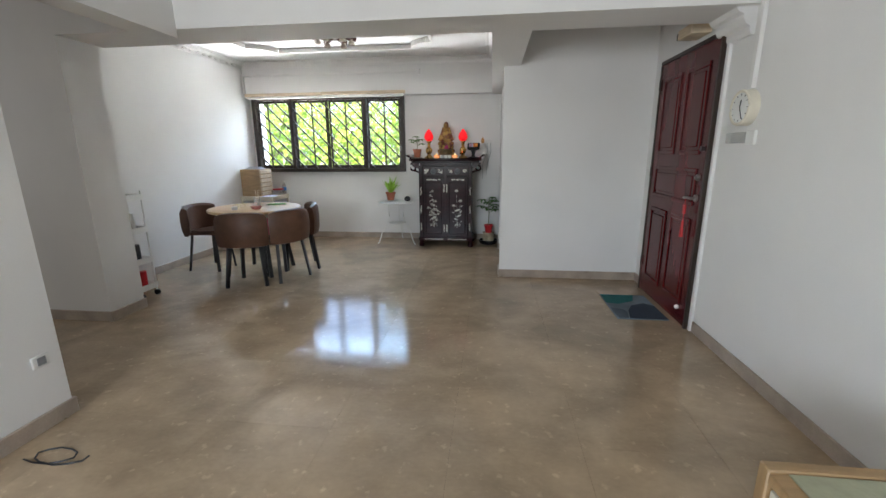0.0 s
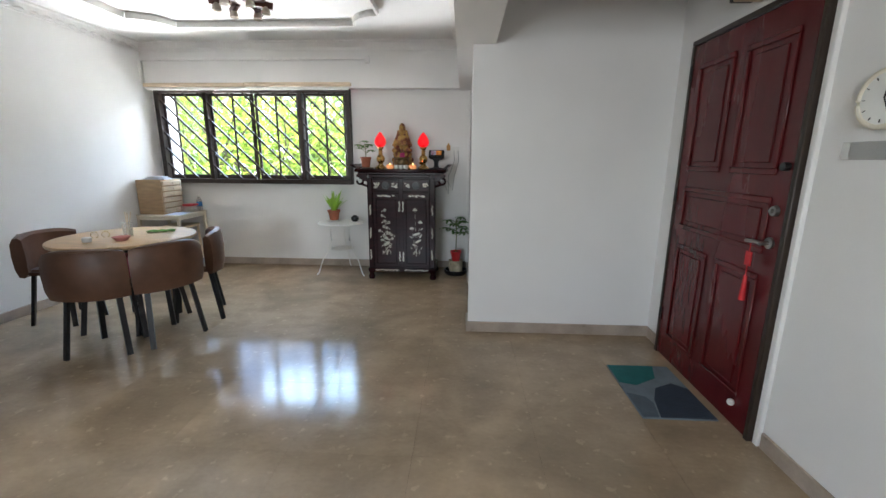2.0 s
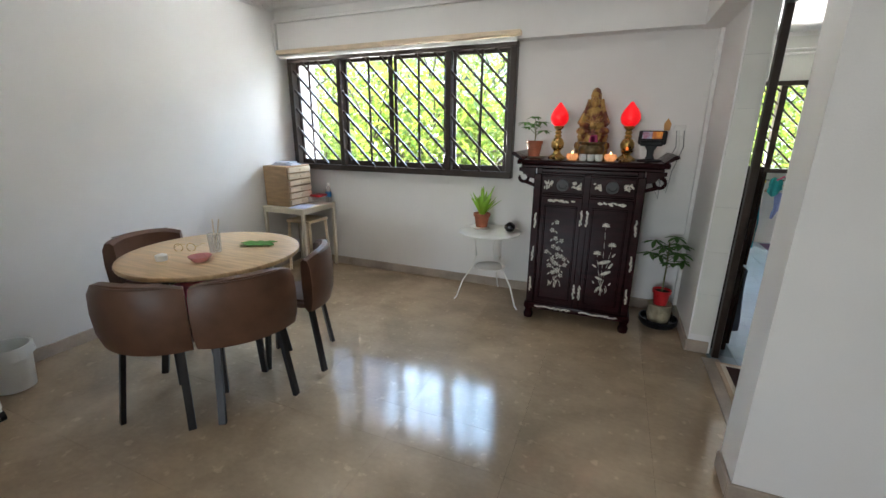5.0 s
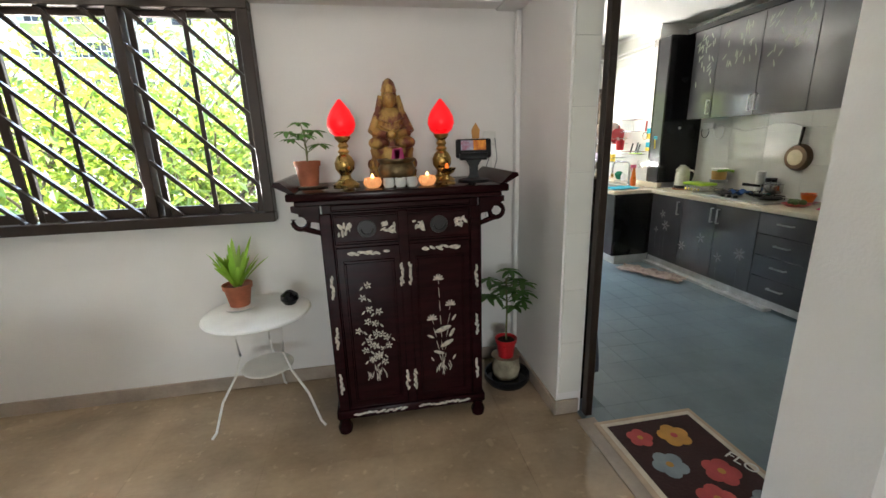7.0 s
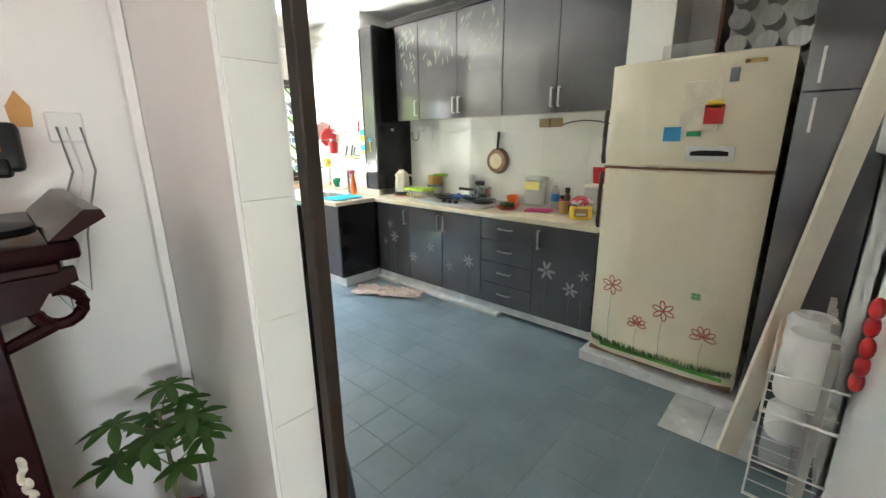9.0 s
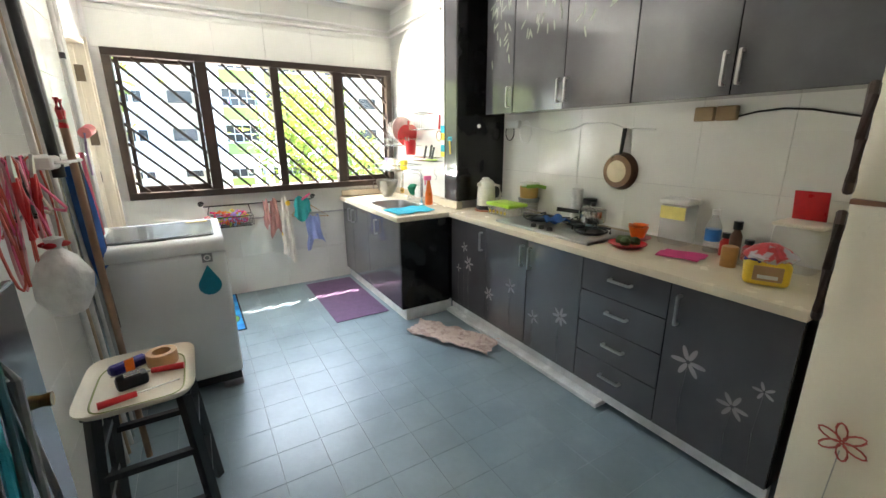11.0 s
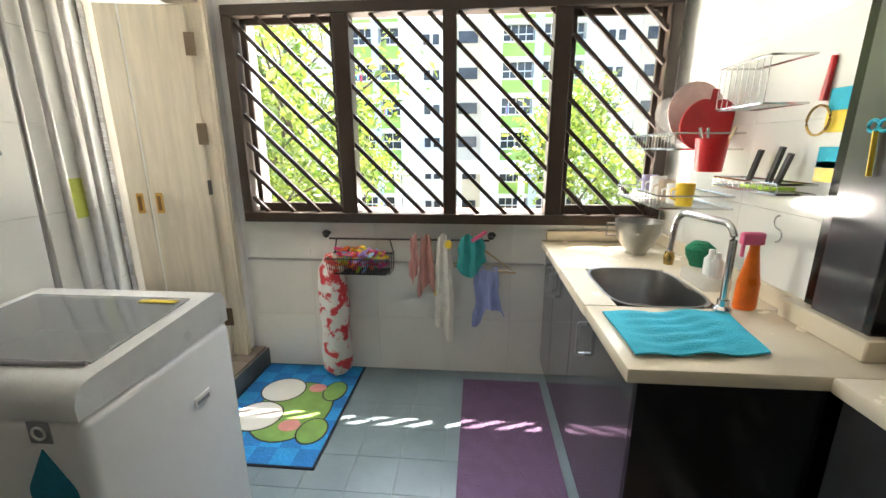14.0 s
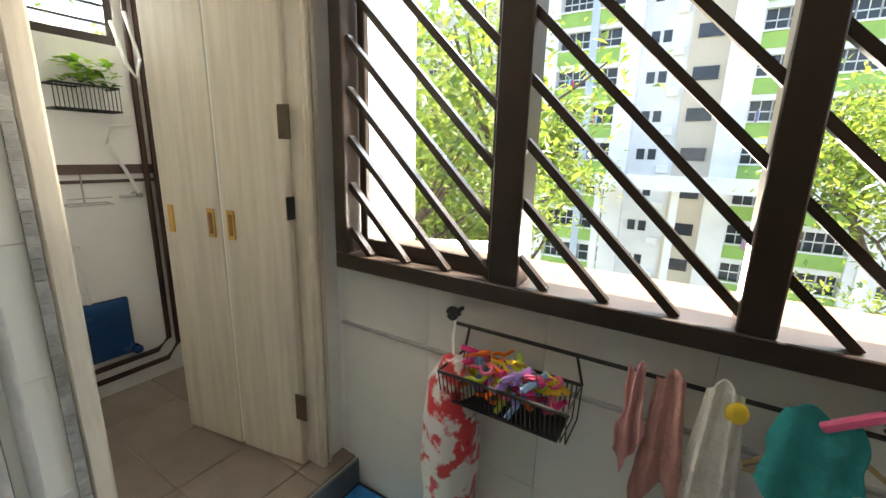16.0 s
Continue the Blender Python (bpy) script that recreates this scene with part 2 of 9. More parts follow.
WALL = mat("wall_paint", (0.80, 0.79, 0.77), 0.6, var=0.04, scale=1.2, bump=0.06, bscale=140)
CEIL = mat("ceiling_paint", (0.82, 0.82, 0.81), 0.75, var=0.03, scale=1.0, bump=0.04, bscale=160)
TRIM = mat("white_trim", (0.80, 0.79, 0.77), 0.4, var=0.04, scale=5, bump=0.03)
BASE = mat("baseboard_tile", (0.40, 0.33, 0.27), 0.3, var=0.2, scale=5, bump=0.02)
MARBLE = mat("polished_marble", (0.43, 0.322, 0.21), 0.13, var=0.22, scale=5.0, bump=0.004, bscale=34, spec=0.55, stretch=(1, 1.4, 1), col2=(0.365, 0.272, 0.177), rnd=0.02, rvar=0.07, sharp=(0.34, 0.66), detail=9)


def weather(m, scale, low, speck):
    """Broad worn clouds and small pale pits over a stone's own colour."""
    n, l = m.node_tree.nodes, m.node_tree.links
    p = n["Principled BSDF"]
    src = p.inputs["Base Color"].links[0].from_socket
    pos = n.new("ShaderNodeNewGeometry").outputs["Position"]
    n1, n2 = n.new("ShaderNodeTexNoise"), n.new("ShaderNodeTexNoise")
    n1.inputs["Scale"].default_value, n1.inputs["Detail"].default_value, n1.inputs["Distortion"].default_value = scale, 7, 0.8
    n2.inputs["Scale"].default_value, n2.inputs["Detail"].default_value = 17, 4
    r1, r2 = n.new("ShaderNodeMapRange"), n.new("ShaderNodeMapRange")
    for r, lo, hi, a, b in ((r1, 0.35, 0.65, low, 1.08), (r2, 0.62, 0.70, 1.0, speck)):
        for k, v in (("From Min", lo), ("From Max", hi), ("To Min", a), ("To Max", b)):
            r.inputs[k].default_value = v
    for t, r in ((n1, r1), (n2, r2)):
        l.new(pos, t.inputs["Vector"])
        l.new(t.outputs["Fac"], r.inputs["Value"])
    mul = n.new("ShaderNodeMath")
    mul.operation = "MULTIPLY"
    l.new(r1.outputs[0], mul.inputs[0])
    l.new(r2.outputs[0], mul.inputs[1])
    hs = n.new("ShaderNodeHueSaturation")
    l.new(src, hs.inputs["Color"])
    l.new(mul.outputs[0], hs.inputs["Value"])
    l.new(hs.outputs[0], p.inputs["Base Color"])


weather(MARBLE, 1.5, 0.72, 1.28)
KGROUT = mat("kitchen_grout", (0.15, 0.20, 0.225), 0.8, var=0.2)
GROUT = mat("grout", (0.24, 0.20, 0.155), 0.8, var=0.2)
KTILE = mat("kitchen_floor_tile", (0.18, 0.245, 0.275), 0.33, var=0.14, scale=3, bump=0.03, bscale=30, rnd=0.03, rvar=0.06)
WTILE = mat("white_wall_tile", (0.77, 0.77, 0.72), 0.09, var=0.04, scale=2, bump=0.012, bscale=6, rnd=0.02, rvar=0.03)
PTILE = mat("white_plinth_tile", (0.68, 0.70, 0.70), 0.25, var=0.15, scale=9, bump=0.02, rnd=0.05)
BGROUT = mat("bath_grout", (0.52, 0.48, 0.42), 0.8, var=0.2)
SLATE = mat("slate_kerb", (0.13, 0.15, 0.165), 0.35, var=0.2, scale=8, bump=0.03)
BTILE = mat("brown_bath_tile", (0.27, 0.22, 0.18), 0.35, var=0.15, scale=5, bump=0.03, rnd=0.06)
MOSAIC = mat("grey_mosaic", (0.32, 0.31, 0.29), 0.4, var=0.3, scale=30, rnd=0.15)
FRAME = mat("bronze_frame", (0.034, 0.022, 0.016), 0.38, metal=0.1, var=0.15, scale=9, bump=0.02)
GLASS = glass("window_glass", (0.87, 0.91, 0.91))
CLEAR = mat("clear_plastic", (0.80, 0.81, 0.79), 0.15, var=0.08, scale=20, bump=0.05)
CLEAR.node_tree.nodes["Principled BSDF"].inputs["Alpha"].default_value = 0.26
LACQ = mat("dark_rosewood", (0.019, 0.004, 0.005), 0.22, var=0.35, scale=5, bump=0.02, bscale=30, stretch=(1, 1, 6), spec=0.18)
PEARL = mat("pearl_inlay", (0.62, 0.58, 0.50), 0.25, var=0.3, scale=60, bump=0.05)
DOOR = mat("dark_red_paint", (0.098, 0.008, 0.010), 0.26, var=0.2, scale=4, bump=0.03, bscale=40, stretch=(1, 1, 0.2))
LEATHER = mat("brown_leather", (0.115, 0.055, 0.032), 0.38, var=0.25, scale=7, bump=0.12, bscale=220)
BLACK = mat("black_metal", (0.015, 0.015, 0.016), 0.35, var=0.2, scale=12, bump=0.02)
OAK = mat("oak_top", (0.58, 0.39, 0.21), 0.38, var=0.2, scale=5, bump=0.03, bscale=60, stretch=(1, 9, 1))
PINE = mat("pale_pine", (0.72, 0.59, 0.42), 0.5, var=0.16, scale=6, bump=0.05, bscale=70, stretch=(1, 1, 6))
CREAMP = mat("cream_paint", (0.74, 0.69, 0.57), 0.45, var=0.08, scale=5, bump=0.03)
WHITEM = mat("white_metal", (0.80, 0.79, 0.75), 0.35, var=0.06, scale=8, bump=0.03)
WPLAS = mat("white_plastic", (0.78, 0.78, 0.75), 0.3, var=0.05, scale=6, bump=0.02)
TERRA = mat("terracotta", (0.42, 0.13, 0.065), 0.6, var=0.25, scale=12, bump=0.08)
SOIL = mat("soil", (0.05, 0.035, 0.025), 0.95, var=0.5, scale=40, bump=0.4)
BRASS = mat("brass", (0.52, 0.34, 0.11), 0.28, metal=0.9, var=0.3, scale=20, bump=0.06)
GILT = mat("old_gilt", (0.42, 0.26, 0.08), 0.38, metal=0.5, var=0.4, scale=14, bump=0.25, bscale=60, col2=(0.17, 0.055, 0.035), sharp=(0.44, 0.56))
REDL = mat("red_lamp_glass", (0.85, 0.008, 0.014), 0.3, var=0.05, bump=0, emit=0.10)
AMBER = mat("amber_glow", (1.0, 0.20, 0.03), 0.3, var=0.2, scale=40, bump=0.1, emit=0.11)
CHROME = mat("steel", (0.58, 0.58, 0.57), 0.2, metal=1.0, var=0.1, scale=15, bump=0.02)
BRUSH = mat("brushed_steel", (0.45, 0.45, 0.44), 0.33, metal=1.0, var=0.12, scale=9, bump=0.03, stretch=(1, 12, 1))
DULLST = mat("dull_steel", (0.34, 0.335, 0.32), 0.3, metal=1.0, var=0.15, scale=9, bump=0.02)
CAB = mat("charcoal_laminate", (0.068, 0.068, 0.074), 0.13, var=0.15, scale=4, bump=0.008, bscale=5, spec=0.9, rvar=0.03, coat=0.5)
CABIN = mat("black_panel", (0.012, 0.012, 0.013), 0.14, var=0.2, scale=5, bump=0.004, bscale=6, rvar=0.02)
COUNT = mat("cream_counter", (0.76, 0.67, 0.51), 0.25, var=0.025, scale=8, bump=0.01, bscale=200)
FRIDGE = mat("cream_enamel", (0.80, 0.73, 0.56), 0.28, var=0.03, scale=3, bump=0.01, bscale=120, rvar=0.02)
APPL = mat("white_enamel", (0.76, 0.77, 0.75), 0.25, var=0.04, scale=3, bump=0.008)
SOFTB = mat("soft_black", (0.007, 0.007, 0.008), 0.45, var=0.2, scale=20, bump=0.03, spec=0.25)
DARKP = mat("dark_plastic", (0.022, 0.022, 0.024), 0.35, var=0.2, scale=20, bump=0.04)
GREYP = mat("grey_plastic", (0.25, 0.26, 0.27), 0.4, var=0.1, scale=10)
BATHD = mat("pale_ash_door", (0.66, 0.60, 0.49), 0.4, var=0.12, scale=5, bump=0.04, bscale=50, stretch=(7, 7, 0.5))
LEAF = leafy("house_leaf", (0.06, 0.16, 0.035), (0.13, 0.27, 0.06), 0.3)
LIME = leafy("fern_leaf", (0.22, 0.42, 0.03), (0.38, 0.58, 0.06), 0.35)
TREEL = leafy("tree_leaf", (0.11, 0.22, 0.03), (0.38, 0.45, 0.07), 0.55)
BARK = mat("bark", (0.16, 0.12, 0.09), 0.9, var=0.4, scale=9, bump=0.4, bscale=25, stretch=(1, 1, 0.3))


def plain(name, col, rough=0.45, var=0.12, scale=14, bump=0.06, **k):
    return mat(name, col, rough, var=var, scale=scale, bump=bump, **k)


RED = plain("red_plastic", (0.55, 0.02, 0.025), 0.3)
ORANGE = plain("orange_plastic", (0.85, 0.17, 0.02), 0.3)
YELLOW = plain("yellow_plastic", (0.85, 0.60, 0.05), 0.35)
PINK = plain("pink_plastic", (0.80, 0.13, 0.27), 0.4)
BLUE = plain("blue_plastic", (0.03, 0.20, 0.55), 0.4)
TEAL = plain("teal_cloth", (0.02, 0.42, 0.55), 0.85, bump=0.3, bscale=160)
NAVY = plain("navy_cloth", (0.03, 0.10, 0.28), 0.9, bump=0.3, bscale=160)
LIMEP = plain("lime_plastic", (0.45, 0.70, 0.06), 0.3)
GREEN = plain("green_plastic", (0.04, 0.36, 0.13), 0.4)
PURPLE = plain("purple_cloth", (0.125, 0.075, 0.145), 0.9, bump=0.5, bscale=90)

# ---- the large structure ----
TOP = 2.65   # ceilings
BEAM = 2.145  # undersides of the beams


def wall(name, *boxes, material=None, label="white painted plaster wall"):
    bm = B()
    for b in boxes:
        box(bm, *b)
    return solid(name, bm, material or WALL, label, "wall", kind="structure", smooth=0)


# living room: x -3.0 to 2.32, far wall y 5.82
wall("wall_west", (-3.12, -2.97, 2.62, 5.82, 0, TOP))
wall("wall_north", (-3.12, -2.88, 5.82, 6.0, 0, TOP), (-2.88, -0.53, 5.82, 6.0, 0, 1.06), (-2.88, -0.53, 5.82, 6.0, 2.15, TOP), (-0.53, 0.915, 5.82, 6.0, 0, TOP))
wall("wall_column", (-4.6, -2.26, 2.30, 2.62, 0, TOP))
wall("wall_near_west", (-1.52, -1.38, -3.0, 1.19, 0, TOP))
wall("wall_passage_end", (-4.75, -4.6, -0.2, 2.67, 0, TOP), (-4.6, -1.52, -0.2, 0.0, 0, TOP))
wall("wall_east", (2.32, 2.47, -3.0, 2.60, 0, TOP), (2.32, 2.47, 2.60, 3.61, 2.09, TOP), (2.32, 2.47, 3.61, 4.04, 0, TOP))
wall("wall_south", (-1.52, -1.4, -3.15, -3.0, 0, TOP), (-1.4, 0.1, -3.15, -3.0, 0, 0.9), (-1.4, 0.1, -3.15, -3.0, 2.15, TOP), (0.1, 2.47, -3.15, -3.0, 0, TOP))
wall("wall_partition", (0.90, 2.32, 3.85, 4.04, 0, TOP))
wall("wall_stub", (0.915, 1.055, 5.16, 5.82, 0, BEAM))
wall("wall_landing", (3.4, 3.5, 1.9, 4.0, 0, TOP), (2.47, 3.5, 1.8, 1.9, 0, TOP))

# beams
wall("beam_cross", (-2.259, 2.32, 2.297, 2.67, BEAM, TOP), label="white ceiling beam across the room")
wall("beam_along", (0.78, 1.055, 2.67, 5.82, BEAM, TOP), label="white ceiling beam over the kitchen doorway")
wall("beam_window", (-2.97, 0.78, 5.70, 5.82, 2.155, TOP), label="white ceiling beam over the window")
wall("beam_passage", (-1.52, -1.33, -3.0, 2.30, 2.09, TOP), label="white ceiling beam over the passage")

bm = B()
box(bm, -4.75, 2.47, -3.15, 6.0, TOP, TOP + 0.12)
solid("ceiling", bm, CEIL, "white painted living room ceiling", "ceiling", kind="structure", smooth=0)
bm = B()
box(bm, 0.70, 3.95, 4.04, 9.1, TOP, TOP + 0.12)
solid("ceiling_kitchen", bm, CEIL, "white painted kitchen ceiling", "ceiling", kind="structure", smooth=0)

# kitchen: x 0.90 to 3.78, y 4.04 to 8.93
wall("wall_kitchen_west", (0.74, 0.90, 6.0, 8.12, 0, TOP), (0.74, 0.90, 8.12, 8.86, 2.13, TOP), (0.915, 1.055, 5.82, 6.0, 0, TOP), (0.74, 0.915, 5.94, 6.0, 0, TOP), (0.74, 0.90, 8.86, 9.1, 0, TOP))
wall("wall_kitchen_north", (0.90, 0.99, 8.93, 9.1, 0, TOP), (0.99, 3.28, 8.93, 9.1, 0, 0.97), (0.99, 3.28, 8.93, 9.1, 2.07, TOP), (3.28, 3.95, 8.93, 9.1, 0, TOP))
wall("wall_kitchen_east", (3.78, 3.95, 4.04, 8.93, 0, TOP))
wall("wall_sink", (3.34, 3.78, 7.86, 8.93, 0, TOP))
wall("wall_kitchen_south", (2.32, 3.95, 3.85, 4.04, 0, TOP))
# bathroom: x -0.35 to 0.74, floor 0.12
wall("wall_bath_west", (-0.47, -0.35, 7.3, 9.1, 0, 1.80), (-0.47, -0.35, 7.3, 8.20, 1.80, TOP), (-0.47, -0.35, 8.80, 9.1, 1.80, TOP), (-0.47, -0.35, 8.20, 8.80, 2.33, TOP))
wall("wall_bath_ends", (-0.47, 0.74, 8.93, 9.1, 0, TOP), (-0.47, 0.74, 7.2, 7.3, 0, TOP))
bm = B()
box(bm, -0.47, 0.74, 7.2, 9.1, TOP - 0.1, TOP)
solid("ceiling_bath", bm, CEIL, "white bathroom ceiling", "ceiling", kind="structure", smooth=0)

# floors: a bed of grout under the tiles
bm = B()
box(bm, -4.75, 2.32, -3.15, 3.95, -0.1, -0.006)
box(bm, -4.75, 1.04, 3.95, 6.0, -0.1, -0.006)
living_floor = solid("floor", bm, GROUT, "polished beige brown marble floor", "floor", kind="structure", smooth=0)
bm = B()
box(bm, 1.04, 3.95, 3.95, 9.1, -0.1, -0.006)
box(bm, 0.74, 1.04, 6.0, 9.1, -0.1, -0.006)
kitchen_floor = solid("floor_kitchen", bm, KGROUT, "grey blue ceramic tiled kitchen floor", "floor", kind="structure", smooth=0)
bm = B()
box(bm, -0.47, 0.90, 7.2, 9.1, -0.1, 0.108)
box(bm, 0.90, 0.985, 8.12, 8.93, -0.0, 0.108)
bath_floor = solid("floor_bath", bm, BGROUT, "brown tiled raised bathroom floor", "floor", kind="structure", smooth=0)
bm = B()
box(bm, 2.32, 3.5, 1.8, 4.04, -0.12, -0.01)
solid("floor_landing", bm, GROUT, "grey landing floor outside the front door", "floor", kind="structure", smooth=0)

bm = B()
box(bm, 0.9855, 0.998, 8.12, 8.925, 0.0, 0.114, 0.003)
solid("trim_kerb", bm, SLATE, "grey slate kerb of the raised bathroom floor", "kerb", kind="structure")

# ceiling cornices and the moulded frame on the ceiling


def cornice(name, p0, p1, inward):
    """A stepped cornice between a wall and the ceiling."""
    bm = B()
    p0, p1, n = Vector(p0), Vector(p1), Vector(inward)
    prof = [(0, 0), (0, -0.09), (0.012, -0.09), (0.016, -0.06), (0.05, -0.022), (0.08, -0.016), (0.085, 0)]
    ends = [[bm.verts.new(p + n * u + Vector((0, 0, w))) for u, w in prof] for p in (p0, p1)]
    for i in range(len(prof)):
        q = (i + 1) % len(prof)
        bm.faces.new((ends[0][i], ends[0][q], ends[1][q], ends[1][i]))
    bm.faces.new(ends[0]), bm.faces.new(ends[1][::-1])
    solid(name, bm, TRIM, "white moulded plaster cornice", "cornice", kind="structure", smooth=20)


cornice("trim_cornice_north", (-2.97, 5.70, TOP), (0.78, 5.70, TOP), (0, -1, 0))
cornice("trim_cornice_west", (-2.97, 2.67, TOP), (-2.97, 5.70, TOP), (1, 0, 0))
cornice("trim_cornice_east", (0.78, 2.67, TOP), (0.78, 5.70, TOP), (-1, 0, 0))
cornice("trim_cornice_beam", (-1.33, 2.30, TOP), (2.32, 2.30, TOP), (0, -1, 0))
bm = B()
for k in range(24):  # small leaf row along the west cornice
    ball(bm, (-2.93, 2.8 + k * 0.12, TOP - 0.07), 0.02, 0.045, 0.016, 8)
solid("trim_leaf_row", bm, TRIM, "white plaster leaf moulding along the ceiling", "moulding", kind="structure")

bm = B()
L0, L1, M0, M1, c = -2.28, 0.06, 3.02, 4.98, 0.30


def mould(bm, a, d):
    bar(bm, (*a, TOP - 0.012), (*d, TOP - 0.012), 0.022, 0.085)
    bar(bm, (*a, TOP - 0.028), (*d, TOP - 0.028), 0.018, 0.045)


for ax, ay, bx, by in ((L0 + c, M1, L1 - c, M1), (L0 + c, M0, L1 - c, M0), (L0, M0 + c, L0, M1 - c), (L1, M0 + c, L1, M1 - c)):
    mould(bm, (ax, ay), (bx, by))
for cx, cy, a0 in ((L0, M1, -90), (L1, M1, 180), (L0, M0, 0), (L1, M0, 90)):
    pts = arc((cx, cy, 0), c * 0.94, a0 + 2, a0 + 88, 7)
    for p, q in zip(pts, pts[1:]):
        mould(bm, p[:2], q[:2])
solid("trim_ceiling_frame", bm, TRIM, "white plaster frame moulding on the ceiling", "moulding", kind="structure", smooth=20)

# baseboards


def base(name, x0, x1, y0, y1):
    bm = B()
    box(bm, x0, x1, y0, y1, 0, 0.085, 0.004)
    solid(name, bm, BASE, "beige stone baseboard", "baseboard", kind="structure", smooth=0)


base("baseboard_west", -2.97, -2.955, 2.685, 5.805)
base("baseboard_north", -2.97, 0.90, 5.805, 5.82)
base("baseboard_stub", 0.90, 0.915, 5.145, 5.805)
base("baseboard_stub_end", 0.915, 1.04, 5.145, 5.16)
base("baseboard_column", -4.6, -2.245, 2.285, 2.30)
base("baseboard_column_side", -2.26, -2.245, 2.30, 2.635)
base("baseboard_near", -1.38, -1.365, -3.0, 1.205)
base("baseboard_near_end", -1.52, -1.38, 1.19, 1.205)
base("baseboard_east", 2.305, 2.32, -3.0, 2.56)
base("baseboard_door", 2.305, 2.32, 3.65, 3.835)
base("baseboard_partition", 0.885, 2.32, 3.835, 3.85)
base("baseboard_partition_end", 0.885, 0.90, 3.85, 4.04)

# ---- windows ----


def window(name, x0, x1, z0, z1, y, mull, panes, sashes, gap, shift, label):
    """A sliding window with bronze frames and slanting security bars. y is the room face of the frame."""
    th = thing(name, pose(0, 0, 0), label, "window")
    th["kind"] = "structure"
    f = 0.055
    bm = B()
    box(bm, x0, x1, y, y + 0.11, z0, z0 + f, 0.004)
    part("window_sill", bm, FRAME, th)
    bm = B()
    for b in ((x0, x1, z1 - f, z1), (x0, x0 + f, z0 + f, z1 - f), (x1 - f, x1, z0 + f, z1 - f)):
        box(bm, b[0], b[1], y, y + 0.11, b[2], b[3], 0.004)
    part("window_frame", bm, FRAME, th)
    for mx, w in mull:
        bm = B()
        box(bm, mx - w / 2, mx + w / 2, y + 0.004, y + 0.10, z0 + f, z1 - f, 0.004)
        part("mullion", bm, FRAME, th)
    for a, d in panes:
        pa = None
        if sashes:
            bm = B()
            box(bm, a, a + 0.03, y + 0.06, y + 0.085, z0 + f, z1 - f, 0.003)
            box(bm, d - 0.03, d, y + 0.06, y + 0.085, z0 + f, z1 - f, 0.003)
            box(bm, a + 0.03, d - 0.03, y + 0.06, y + 0.085, z0 + f, z0 + f + 0.05, 0.003)
            box(bm, a + 0.03, d - 0.03, y + 0.06, y + 0.085, z1 - f - 0.03, z1 - f, 0.003)
            pa = part("sash", bm, FRAME, th)
        if sashes and (a, d) in sashes:
            bm = B()
            box(bm, a + 0.03, d - 0.03, y + 0.07, y + 0.075, z0 + f + 0.05, z1 - f - 0.03)
            g = part("pane", bm, GLASS, th, smooth=0)
            g.visible_shadow = False
    # slanting bars, cut at the frame
    lo, hi, xa, xb = z0 + f, z1 - f, x0 + f, x1 - f
    k = 0
    while True:
        zc = hi + shift + (xb - xa) - k * gap
        k += 1
        if zc < lo:
            break
        ua, ub = max(xa, xa + zc - hi), min(xb, xa + zc - lo)
        if ub - ua < 0.03:
            continue
        bm = B()
        bar(bm, (ua, y + 0.03, zc - (ua - xa)), (ub, y + 0.03, zc - (ub - xa)), 0.022, 0.020)
        part("security_bar", bm, FRAME, th)
    return th


window("window_1", -2.90, -0.515, 1.045, 2.165, 5.745, [(-2.28, 0.05), (-1.12, 0.05)], [(-2.84, -2.31), (-2.25, -1.72), (-1.69, -1.15), (-1.09, -0.58)], [(-2.84, -2.31), (-1.09, -0.58)], 0.185, 0.05, "dark bronze sliding window with slanting security bars")
window("window_2", 0.985, 3.29, 0.955, 2.085, 8.845, [(1.615, 0.085), (2.175, 0.07), (2.735, 0.085)], [(1.05, 1.57), (2.78, 3.24)], [(1.05, 1.57), (2.78, 3.24)], 0.151, 0.042, "dark bronze kitchen window with slanting security bars")
bm = B()
for vx in (-2.66, -1.95, -1.70, -1.42, -0.82):
    box(bm, vx - 0.011, vx + 0.011, 5.782, 5.792, 1.10, 2.11)
solid("window_1_upright_bars", bm, FRAME, "dark upright bars of the window grille", "window grille", kind="structure", smooth=0)
bm = B()
box(bm, 0.95, 3.32, 8.962, 9.28, 0.93, 0.985, 0.006)
solid("window_2_ledge", bm, plain("terracotta_ledge", (0.20, 0.095, 0.06), 0.7), "terracotta tiled outer window ledge", "window ledge", kind="structure")
# out of view; kitchen slab's reach trims the sun to a thin floor strip
bm = B()
box(bm, 0.6, 3.8, 9.1, 9.43, 2.62, 2.70)
box(bm, -3.3, -0.2, 6.0, 6.55, 2.62, 2.70)
solid("sunshade", bm, WALL, "white concrete sunshade over the windows", "sunshade", kind="structure", smooth=0)
# upright concrete fins outside the windows
bm = B()
box(bm, -3.25, -3.02, 6.0, 6.32, -3, 2.615)
solid("outside_fin_dining", bm, WALL, "white concrete fin beside the dining window", "fin", kind="structure", smooth=0)
bm = B()
box(bm, 0.55, 0.72, 9.1, 9.69, -3, 5.5)
solid("outside_fin", bm, WALL, "white concrete fin beside the window", "fin", kind="structure", smooth=0)

# grey strip along the wall's groove line, with the shade in its colour
bm = B()
box(bm, 0.935, 2.72, 8.908, 8.93, 0.706, 0.718, 0.003)
solid("trim_ledge", bm, plain("grey_groove", (0.42, 0.42, 0.42), 0.5), "grey strip for the groove line and its shade under the window", "trim", kind="structure")
